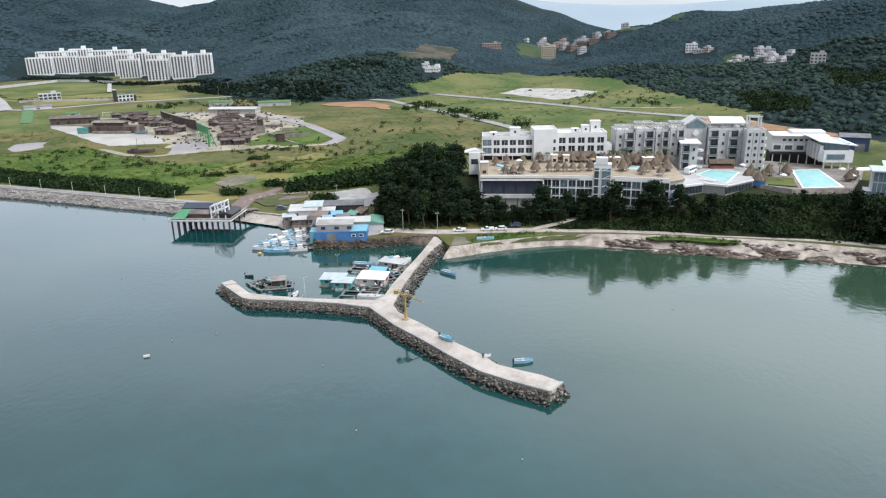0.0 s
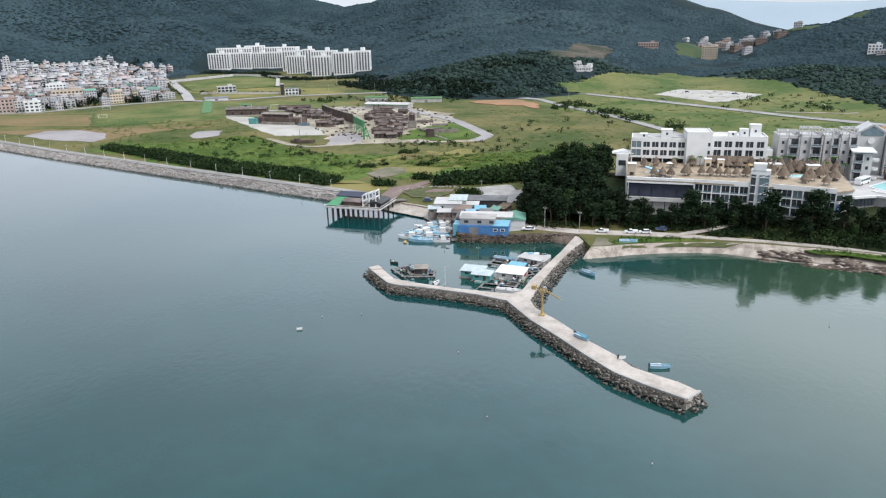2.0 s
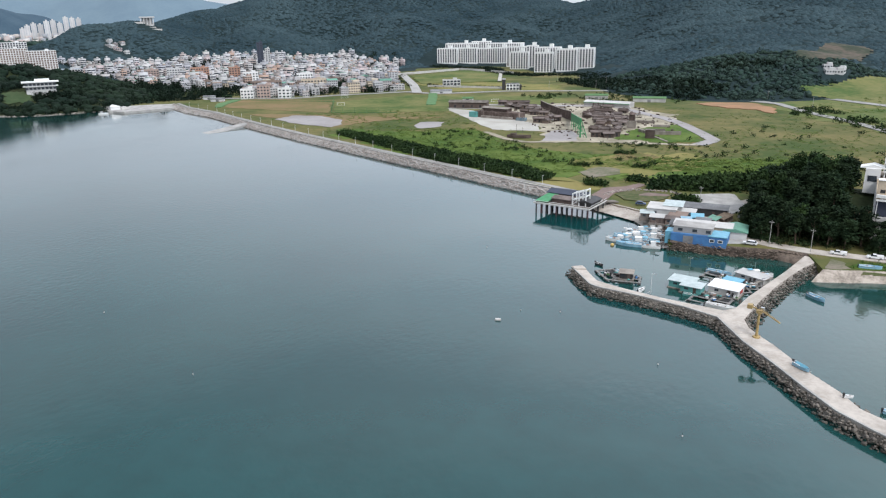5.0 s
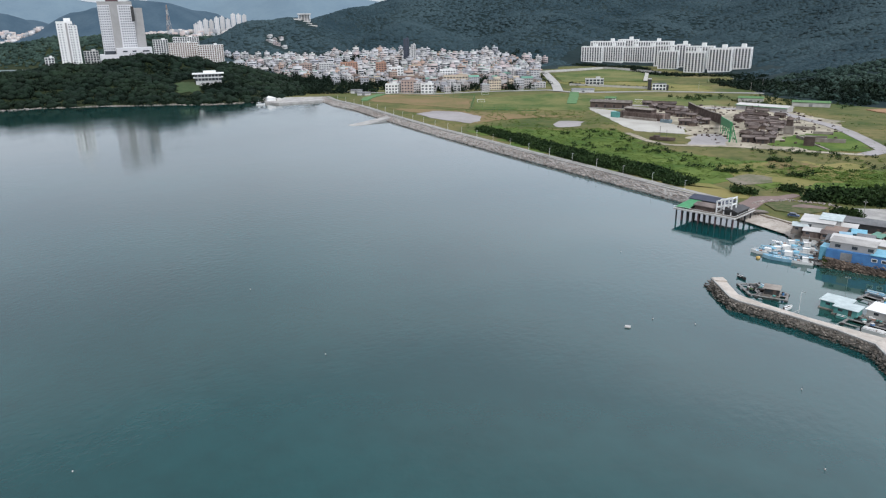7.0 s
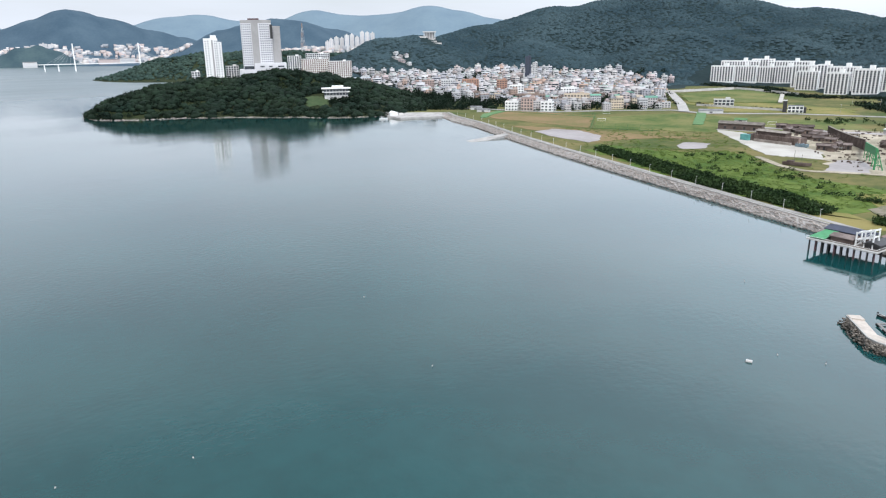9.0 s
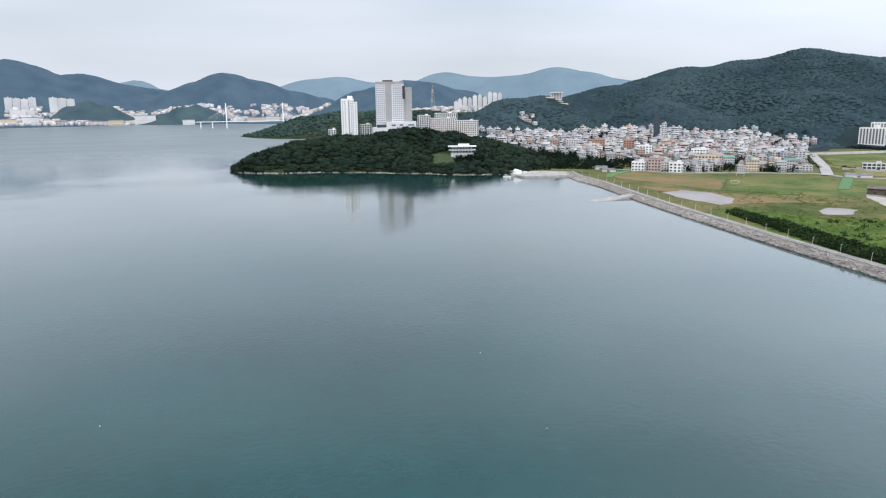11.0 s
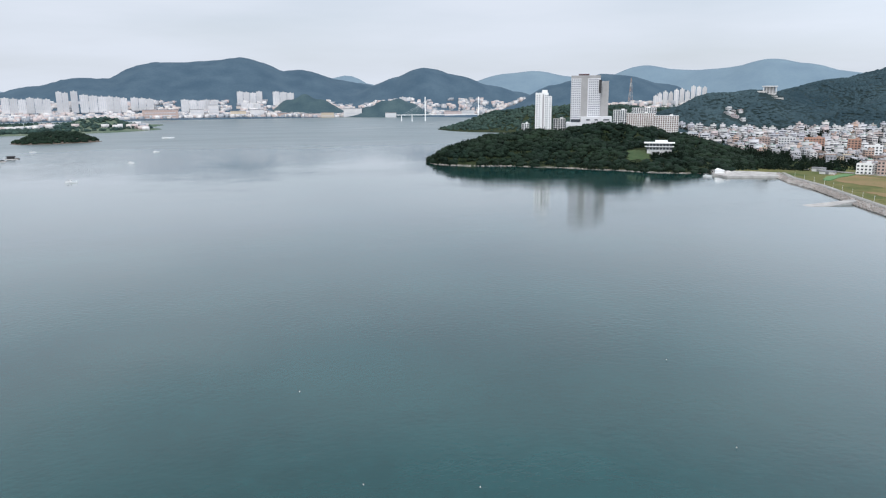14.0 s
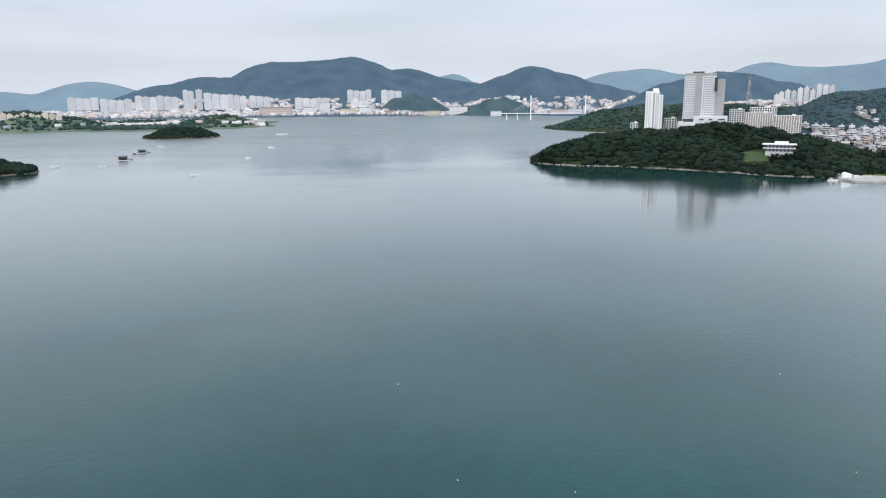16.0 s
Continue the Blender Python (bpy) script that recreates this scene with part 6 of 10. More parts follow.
COVE_A = [(9.5, 242.5), (12, 241), (18.6, 243), (25.8, 245), (33, 246.4), (42, 249.0), (38.4, 250.6), (32, 251), (23.8, 250.6), (13, 248.6)]
COVE_B = [(73.8, 242.3), (75.5, 239.6), (85, 238.3), (94.5, 235.0), (104.5, 233.2), (104.8, 235.2), (96, 238.6), (86.5, 241.8)]
patch("harbour_lane", [(-54, 321), (-37, 330), (-30, 314), (-30, 298), (-36, 286), (-42, 290), (-46, 300)], 3.32, "concrete2", "pale worn lane behind the harbour sheds", seed=34, amount=0.6, step=3)
patch("cove_bank", [(3.0, 238), (7.4, 238.6), (10.4, 240.6), (8.6, 243.5), (9, 247), (4.2, 249)], 3.06, "stony", "bare brown bank at the foot of the pier", seed=33, amount=0.5, step=2)
patch("cove_grass", COVE_A, 3.1, "lush", "green strip above the beach", seed=31, amount=0.4, step=2)
patch("cove_grass", COVE_B, 3.1, "lush", "green strip among the cove rocks", seed=32, amount=0.5, step=2)


# ---- boats ----
def hull_mesh(l, b, h, open_boat=True):
    """A small hull with a raised bow, along +x."""
    me = Mesh()
    st = [(-0.5, 0.72, 0.0), (-0.25, 0.95, 0.0), (0.05, 1.0, 0.02), (0.28, 0.8, 0.1), (0.43, 0.4, 0.22), (0.5, 0.04, 0.32)]
    rings = []
    for t, w, lift in st:
        y = w * b / 2
        z = h * (1 + lift)
        rings.append([(t * l, -y, z), (t * l, -y * 0.8, -0.15 + lift * h), (t * l, 0, -0.3 + lift * h), (t * l, y * 0.8, -0.15 + lift * h), (t * l, y, z),
                      (t * l, y * 0.86, z), (t * l, y * 0.7, h * 0.45 + lift * h * 0.6), (t * l, -y * 0.7, h * 0.45 + lift * h * 0.6), (t * l, -y * 0.86, z)])
    v = [p for r_ in rings for p in r_]
    f = []
    for i in range(len(st) - 1):
        for j in range(9):
            a, c = i * 9 + j, i * 9 + (j + 1) % 9
            f.append((a, c, c + 9, a + 9))
    f += [tuple(range(8, -1, -1)), tuple(45 + j for j in range(9))]
    return me.add(v, f)


def skiff(x, y, z, rz, l, label, hullmat="hullblue", cabin=False, tarp=False, group="small boats"):
    b = thing("boat", x, y, z, rz, label, "boat", group)
    w, h = l * 0.28, l * 0.085 + 0.25
    part("hull", hull_mesh(l, w, h), hullmat, b)
    part("gunwale", Mesh().bar((-l * 0.49, -w * 0.37, h + 0.03), (l * 0.05, -w * 0.5, h + 0.05), 0.14, 0.08).bar((-l * 0.49, w * 0.37, h + 0.03), (l * 0.05, w * 0.5, h + 0.05), 0.14, 0.08), "white", b)
    part("thwart", Mesh().box(-l * 0.12, 0, h * 0.75, 0.35, w * 0.8, 0.07).box(l * 0.15, 0, h * 0.8, 0.3, w * 0.72, 0.07), "greywood", b)
    part("engine", Mesh().box(-l * 0.53, 0, h * 0.5, 0.35, 0.4, 0.75).box(-l * 0.55, 0, -0.3, 0.14, 0.14, 0.9), "black", b)
    if cabin:
        c = part("cabin", Mesh().box(-l * 0.16, 0, h * 0.6, l * 0.24, w * 0.62, 1.7), "white", b)
        part("window", Mesh().box(-l * 0.16 + l * 0.121, 0, h * 0.6 + 0.85, 0.06, w * 0.5, 0.5), "glass", c)
        part("window", Mesh().box(-l * 0.16, -w * 0.312, h * 0.6 + 0.85, l * 0.18, 0.06, 0.5), "glass", c)
        part("roof", Mesh().box(-l * 0.16, 0, h * 0.6 + 1.7, l * 0.28, w * 0.7, 0.1), "white", c)
        part("mast", Mesh().tube((-l * 0.2, 0, h + 1.5), (-l * 0.2, 0, h + 4.0), 0.05), "metal", b)
        part("rail", Mesh().bar((l * 0.1, -w * 0.44, h + 0.55), (l * 0.4, -w * 0.24, h + 0.75), 0.05, 0.05).bar((l * 0.1, w * 0.44, h + 0.55), (l * 0.4, w * 0.24, h + 0.75), 0.05, 0.05), "white", b)
        part("fish_box", Mesh().box(l * 0.12, w * 0.12, h * 0.9, 0.9, 0.7, 0.5), "orangewall" if int(l * 10) % 2 else "offwhite", b)
        part("net_pile", Mesh().cone(-l * 0.38, 0, h * 0.6, w * 0.32, 0.7, 7), "netgreen" if int(l * 10) % 3 else "darkwood", b)
        part("awning", Mesh().box(-l * 0.37, 0, h + 1.6, l * 0.18, w * 0.66, 0.08), "tarp" if int(l * 10) % 2 else "offwhite", b)
        part("foredeck", Mesh().box(l * 0.2, 0, h * 0.95, l * 0.25, w * 0.6, 0.12), "hullblue", b)
    if tarp:
        part("tarp", Mesh().gable(l * 0.02, 0, h + 0.05, l * 0.62, w * 0.8, 0.45), "tarp", b)
    return b


skiff(0.4, 161.5, PIER_Z + 0.3, -42, 4.6, "pale blue skiff laid on the pier", tarp=True)
skiff(19.0, 153.4, 0.1, 8, 4.8, "pale blue open skiff moored off the pier")
skiff(1.6, 216.6, 0.1, -42, 6.4, "pale blue open skiff moored in the cove")
skiff(-45.6, 200.5, 0.1, 75, 4.2, "small white and blue boat by the pier", hullmat="white")
skiff(15.5, 243.6, 3.1, 8, 6.5, "pale blue boat drawn up on the beach")
skiff(10.0, 151.6, PIER_Z + 0.25, 20, 1.9, "tiny white dinghy on the pier edge", hullmat="white")
for x, y, rz, l, cab in [(-64.5, 251.0, 190, 9.0, True), (-62.5, 254.2, 188, 10.5, True), (-60.0, 247.6, 186, 10.5, True), (-57.0, 250.8, 188, 11, False), (-53.5, 244.6, 190, 7.5, True), (-61.0, 244.0, 184, 9.5, False),
                         (-57.5, 262.0, 200, 9.0, True), (-54.0, 258.0, 15, 7.0, False), (-53.8, 263.6, 195, 8.0, False), (-56.0, 266.5, 210, 8.5, True), (-50.5, 260.5, 205, 7.5, True), (-60.5, 257.5, 196, 8.5, False)]:
    skiff(x, y, 0.1, rz, l, "pale blue fishing boat with a white wheelhouse" if cab else "pale blue open fishing boat with gear", cabin=cab, hullmat="hullblue" if l > 8 else "white", group="moored fishing boats")

# floats and buoys
bo = thing("buoy", -75.6, 160.7, 0, 20, "white and dark drum float on the water", "buoy")
part("drum", Mesh().tube((-0.75, 0, 0.2), (0.75, 0, 0.2), 0.45, n=12), "offwhite", bo)
part("base", Mesh().box(0, 0, -0.2, 1.5, 0.8, 0.22), "black", bo)
by = thing("buoy", -66.5, 241.6, 0, 0, "faded orange round mooring buoy", "buoy")
v, f = blob(2, 5, 0.0, 1.0)
me = raw("ball", v * 0.75 + np.array([0, 0, -0.25]), f)
part("ball", me, "buoy", by)
for x, y in [(-72.7, 170.2), (-62.1, 173.9), (-30.0, 153.9), (-18.6, 125.0), (14.2, 113.9), (-107.2, 219.4), (65.1, 184.5), (-127.9, 98.5), (-135.2, 12.3), (-127.7, 35.9), (-188.5, 2.1), (-182.0, 113.9)]:
    k = thing("buoy", x, y, 0, 0, "small white net float", "buoy", "net floats")
    part("float", Mesh().tube((0, 0, -0.2), (0, 0, 0.26), 0.19, 0.13, n=8), "offwhite", k)
    part("stick", Mesh().tube((0, 0, 0.3), (0, 0, 0.9), 0.03, n=5), "black", k)

# ---- the yellow crane ----
cr = thing("crane", -10.5, 175.0, PIER_Z, -8, "worn yellow column jib crane on the pier", "crane")
part("base", Mesh().tube((0, 0, 0), (0, 0, 0.35), 0.9, n=12), "yellow", cr)
part("column", Mesh().tube((0, 0, 0.35), (0, 0, 6.6), 0.34, 0.28, n=12), "yellow", cr)
part("turntable", Mesh().tube((0, 0, 6.6), (0, 0, 7.0), 0.7, n=12).box(0, 0, 7.0, 1.3, 1.3, 0.5), "yellow", cr)
arm = part("jib", Mesh().bar((-2.6, 0.6, 8.0), (0, 0, 7.4), 0.3, 0.3).bar((0, 0, 7.6), (5.2, -0.9, 5.4), 0.2, 0.22).bar((0, 0.3, 8.0), (5.2, -0.7, 5.5), 0.1, 0.1), "yellow", cr)
part("counterweight", Mesh().box(-2.4, 0.5, 7.3, 1.2, 1.4, 1.0), "yellow", arm)
part("winch", Mesh().box(0.5, 0.8, 7.2, 0.9, 0.7, 0.8), "metal", cr)
part("cable", Mesh().bar((-1.8, 0.4, 8.5), (0, 0, 7.4), 0.06, 0.06), "black", cr)


# ---- pontoons and houseboats inside the harbour ----
def raft(x, y, rz, w, d, label, bays=2):
    """A floating fish pen: beams on drums with netted wells."""
    b = thing("raft", x, y, 0, rz, label, "raft", "fish pens")
    for i in range(bays + 1):
        part("beam", Mesh().box(-w / 2 + i * w / bays, 0, 0.35, 0.7, d, 0.22), "plankdark", b)
    for s in (-1, 0, 1):
        part("walkway", Mesh().box(0, s * d / 2, 0.58, w, 0.8, 0.12), "plankdark", b)
    for i in range(bays + 1):
        for s in (-1, 1):
            part("drum", Mesh().tube((-w / 2 + i * w / bays - 0.5, s * d / 2, 0.1), (-w / 2 + i * w / bays + 0.5, s * d / 2, 0.1), 0.32, n=8), "black", b)
    for i in range(bays):
        part("net_cover", Mesh().box(-w / 2 + (i + 0.5) * w / bays, d * 0.25, 0.3, w / bays - 0.9, d * 0.42, 0.05), "void", b)
    return b


def clutter(x, y, z, r_, n, seed):
    """Heaps of nets, crates and drums."""
    q = random.Random(seed)
    for _ in range(n):
        px, py = x + q.uniform(-r_, r_), y + q.uniform(-r_, r_)
        k = q.randrange(4)
        if k == 0:
            c = thing("crate", px, py, z, q.uniform(0, 90), "plastic fish crate in the harbour", "crate", "fish crates")
            part("body", Mesh().box(0, 0, 0, 0.9, 0.6, 0.45), q.choice(("blue", "orangewall", "tarp", "offwhite")), c)
            part("rim", Mesh().box(0, 0, 0.45, 0.98, 0.68, 0.06), "offwhite", c)
        elif k == 1:
            c = thing("drum", px, py, z, 0, "plastic storage drum in the harbour", "drum", "storage drums")
            part("body", Mesh().tube((0, 0, 0), (0, 0, 0.95), 0.32, n=10), q.choice(("blue", "black", "white")), c)
            part("lid", Mesh().tube((0, 0, 0.95), (0, 0, 1.02), 0.34, n=10), "black", c)
        else:
            vv, ff = STONES[q.randrange(8)]
            c = thing("net_heap", px, py, z, q.uniform(0, 360), "heap of fishing net and rope", "net", "net heaps")
            part("net", raw("net", vv * np.array([q.uniform(0.6, 1.3), q.uniform(0.5, 0.9), 0.5]) + np.array([0, 0, 0.2]), ff), q.choice(("teal", "netgreen", "darkwood", "black", "greywood")), c)


def cabin(x, y, z, rz, w, d, h, wall, roof, label, name="houseboat", pitch=0.25):
    b = thing(name, x, y, z, rz, label, "shed", "harbour sheds")
    part("pontoon", Mesh().box(0, 0, -0.35, w + 0.8, d + 0.8, 0.7), "greywood", b)
    part("wall", Mesh().box(0, 0, 0.35, w, d, h), wall, b)
    r_ = Mesh()
    r_.add([(-w / 2 - 0.4, -d / 2 - 0.4, h + 0.36), (w / 2 + 0.4, -d / 2 - 0.4, h + 0.36), (w / 2 + 0.4, d / 2 + 0.4, h + 0.36 + pitch), (-w / 2 - 0.4, d / 2 + 0.4, h + 0.36 + pitch),
            (-w / 2 - 0.4, -d / 2 - 0.4, h + 0.5), (w / 2 + 0.4, -d / 2 - 0.4, h + 0.5), (w / 2 + 0.4, d / 2 + 0.4, h + 0.5 + pitch), (-w / 2 - 0.4, d / 2 + 0.4, h + 0.5 + pitch)],
           [(3, 2, 1, 0), (4, 5, 6, 7), (0, 1, 5, 4), (1, 2, 6, 5), (2, 3, 7, 6), (3, 0, 4, 7)])
    part("roof", r_, roof, b)
    part("door", Mesh().box(w * 0.2, -d / 2 - 0.03, 0.4, 0.9, 0.08, min(1.9, h - 0.2)), "darkwood", b)
    part("window", Mesh().box(-w * 0.22, -d / 2 - 0.03, 0.4 + h * 0.45, 1.2, 0.08, h * 0.32), "glass", b)
    return b


cabin(-35.0, 209.6, 0, -8, 7.2, 5.2, 2.1, "teal", "paleteal", "teal floating shed with a pale metal roof")
cabin(-31.6, 206.4, 0, -8, 6.0, 4.2, 2.0, "teal", "paleteal", "smaller teal floating shed with a pale roof")
cabin(-22.4, 209.6, 0, -10, 8.6, 6.4, 2.2, "offwhite", "white", "white floating shed with a broad white roof")
for dx in (0.0, 1.1):
    sg = thing("sign", -18.2 + dx * 0.2, 208.4 + dx, 1.6, -10, "round red sign on the white shed", "sign", "round red signs")
    part("disc", Mesh().tube((0, 0, 0), (0.1, 0, 0), 0.6, n=14), "red", sg)
raft(-25.5, 201.0, -10, 10.5, 7.5, "fish pen of grey planks with dark netted wells")
raft(-25.0, 222.0, -15, 12, 6, "grey plank fish pen with nets")
raft(-58.0, 209.5, -50, 9, 6, "small grey fish pen raft")
raft(-52.0, 207.8, 10, 8, 6, "grey raft heaped with dark gear")
cabin(-52.3, 208.2, 0.5, 10, 4.0, 3.2, 1.8, "void", "greywood", "low dark hut on a raft")
cabin(-16.5, 224.5, 0, -25, 9.5, 4.5, 1.8, "offwhite", "offwhite", "white work barge with a low deckhouse", name="barge")
cabin(-21.5, 217.0, 0, -15, 5.0, 3.2, 1.6, "tarp", "tarp", "blue tarpaulin hut on a raft")
skiff(-22.0, 196.6, 0.1, -6, 8.5, "long white open work boat", hullmat="white", group="harbour boats")
skiff(-31.5, 202.6, 0.1, -6, 4.4, "teal skiff beside a floating shed", hullmat="teal", group="harbour boats")
skiff(-27.0, 226.5, 0.1, -12, 8.0, "grey blue work boat with gear", group="harbour boats")
skiff(-15.0, 229.0, 0.1, 25, 8.5, "white fishing boat with a small wheelhouse", hullmat="white", cabin=True, group="harbour boats")
skiff(-64.2, 218.0, 0.1, -30, 3.6, "small dark moored skiff", hullmat="black", group="harbour boats")
skiff(-55.5, 213.0, 0.1, -30, 5.0, "blue skiff beside the raft", group="harbour boats")
for i, (x, y, z, r_, n) in enumerate([(-25, 203, 0.7, 2.6, 10), (-24, 222, 0.7, 3.0, 12), (-57, 209, 0.7, 2.6, 9), (-50.5, 207.5, 0.7, 1.5, 6), (-17, 217, 0.7, 2.0, 12), (-19, 213, 0.7, 2.2, 8), (-16.5, 220, 0.8, 2, 8)]):
    raft(x, y, 5 * i, 2 * r_ + 1, 2 * r_ + 0.6, "work platform of grey planks", 1) if i > 3 else None
    clutter(x, y, z, r_, n, 70 + i)
gw = thing("gangway", -12.3, 222.5, 1.3, 15, "narrow grey gangway to the rafts", "gangway")
part("walkway", Mesh().bar((-4, -2.4, 0), (1.5, 0, 1.25), 1.0, 0.14), "greywood", gw)
part("rail", Mesh().bar((-4, -2.9, 1.0), (1.5, -0.5, 2.2), 0.06, 0.06), "metal", gw)

# ---- pavilion on piles ----
pv = thing("pavilion", -96.5, 280.5, 0, -6, "seaside pavilion on black piles with green awning and white frame", "pavilion")
part("deck", Mesh().box(0, 0, 4.4, 26, 19, 0.4), "offwhite", pv)
part("deck_top", Mesh().box(0, 0, 4.81, 25.2, 18.2, 0.06), "greywood", pv)
for i in range(11):
    for j in range(4):
        part("stilt", Mesh().tube((-12 + i * 2.4, -8.4 + j * 5.4, -3), (-12 + i * 2.4, -8.4 + j * 5.4, 4.2), 0.33, n=8), "maroon" if (i % 3 == 1 and j == 0) else "black", pv)
part("rail", Mesh().box(0, -9.3, 4.87, 26, 0.15, 0.25).box(0, -9.3, 5.7, 26, 0.1, 0.1).box(12.9, 0, 5.7, 0.1, 18, 0.1), "white", pv)
part("awning", Mesh().add([(-12.6, -8.8, 5.4), (-6.5, -8.8, 5.5), (-5.5, 0.5, 7.4), (-10.5, 0.5, 7.4), (-12.6, -8.8, 5.3), (-6.5, -8.8, 5.4), (-5.5, 0.5, 7.3), (-10.5, 0.5, 7.3)],
                          [(0, 1, 2, 3), (7, 6, 5, 4), (0, 4, 5, 1), (1, 5, 6, 2), (2, 6, 7, 3), (3, 7, 4, 0)]), "greenpaint", pv)
part("hall", Mesh().box(-3, 5, 4.87, 15, 7, 2.6), "darkwood", pv)
part("hall_roof", Mesh().gable(-3, 4.6, 7.6, 17, 9.5, 1.0), "slate", pv)
part("thatch", Mesh().cone(-3.6, -3.8, 4.9, 2.2, 1.9), "thatch", pv)
fr = Mesh()
for lx in (3.6, 6.6, 9.6):
    for ly in (-5.5, -1.5):
        fr.box(lx, ly, 4.87, 0.45, 0.45, 5.0 + (lx - 3.6) * 0.35)
for z in (7.0, 9.6):
    for ly in (-5.5, -1.5):
        fr.bar((3.4, ly, z), (9.8, ly, z + 2.1), 0.4, 0.45)
    for lx in (3.6, 6.6, 9.6):
        fr.bar((lx, -5.5, z + (lx - 3.6) * 0.35), (lx, -1.5, z + (lx - 3.6) * 0.35), 0.35, 0.35)
part("white_frame", fr, "white", pv)
part("stair", Mesh().bar((3.6, -4.4, 4.9), (8.5, -4.4, 9.8), 1.2, 0.3).bar((3.6, -4.9, 6.0), (8.5, -4.9, 10.9), 0.15, 0.15), "white", pv)
part("lean_to", Mesh().box(9.4, -0.5, 4.87, 5.4, 10, 1.6).gable(9.4, -0.5, 6.6, 11.0, 6.4, 0.9, 90), "black", pv)
part("canteen", Mesh().box(-1.5, -3.0, 4.87, 8, 6, 2.0), "darkwood", pv)
part("canteen_roof", Mesh().gable(-1.5, -3.0, 6.9, 9, 7, 0.8), "shingle", pv)
part("bridge_walk", Mesh().bar((11, 8.5, 4.5), (15.5, 14.5, 3.6), 3.5, 0.4), "greywood", pv)

# ---- the blue building, sheds, cars and poles ----
bb = thing("harbour_building", -37.6, 252.0, 2.9, 1, "bright blue harbour building with a grey upper floor", "building")
part("wall", Mesh().box(0, 0, -1, 19, 8.5, 4.0), "blue", bb)
part("upper_wall", Mesh().box(-2.5, 0.6, 3.0, 13, 7, 2.2), "tower_grey", bb)
part("roof", Mesh().box(-2.5, 0.8, 5.2, 13.8, 7.6, 0.25), "concrete2", bb)
part("front_roof", Mesh().box(6.4, -0.2, 3.02, 6.4, 8.6, 0.25), "tarp", bb)
part("end_block", Mesh().box(-10.5, -0.5, -1.5, 2.4, 5.5, 4.6), "tarp", bb)
for i, wx in enumerate((-6.6, -1.6, 3.0)):
    part("window", Mesh().box(wx, -2.95, 3.7, 1.6, 0.15, 1.0), "glass", bb)
for wx in (4.6, 7.4):
    w_ = part("window", Mesh().box(wx, -4.3, 1.0, 1.7, 0.16, 1.1), "white", bb)
    part("pane", Mesh().box(wx, -4.36, 1.15, 1.3, 0.12, 0.8), "glass", w_)
part("door", Mesh().box(-3.5, -4.3, -0.2, 3.4, 0.15, 2.6), "greyroof", bb)
gs = thing("shed", -27.0, 262.5, 2.9, 5, "shed with a green roof behind the blue building", "shed", "harbour sheds")
part("wall", Mesh().box(0, 0, -1, 8, 10, 4.2), "greywall", gs)
part("roof", Mesh().gable(0, 0, 3.2, 10.8, 8.6, 1.0, 90), "greenroof", gs)
for x, y, rz, w, d, h, wall, roof, label in [(-56.5, 277.5, 4, 11, 8, 4.0, "greywall", "offwhite", "open net shed with a white roof"), (-53.0, 281.0, 4, 7, 7, 4.6, "offwhite", "paleteal", "shed with a faded green roof"),
                                             (-41.8, 288.0, 2, 17, 6, 3.0, "black", "greyroof", "long dark shed with a grey roof"), (-49.5, 272.5, 0, 6.5, 5, 2.6, "darkwood", "brick", "low rust coloured timber hut"),
                                             (-42.5, 274.0, 10, 4.2, 3.6, 2.4, "tarp", "tarp", "pale blue storage hut"), (-38.0, 260.0, 3, 20, 5, 3.4, "beige", "offwhite", "long shed with a pale sheet roof"),
                                             (-33.5, 281.0, 75, 9, 3.0, 1.6, "darkwood", "thatch", "stack of timber and fishing gear"), (-47.0, 262.0, 3, 6, 5, 2.2, "greywood", "greyroof", "low grey timber lean-to shed")]:
    b = cabin(x, y, 3.0, rz, w, d, h, wall, roof, label, name="shed", pitch=0.7)
clutter(-44, 268, 3.14, 5, 26, 81)
clutter(-39, 277, 3.14, 4, 18, 82)
clutter(-33, 288, 3.14, 4, 14, 83)
clutter(-52, 264, 3.14, 1.5, 6, 84)
st = thing("staging", -50.5, 255.0, 0, 10, "rusty floating staging between the boats", "staging")
part("deck", Mesh().box(0, 0, 0.6, 7, 12, 0.25), "darkwood", st)
part("ramp", Mesh().bar((0, 4, 0.8), (2.5, 10, 3.0), 1.4, 0.2), "brick", st)


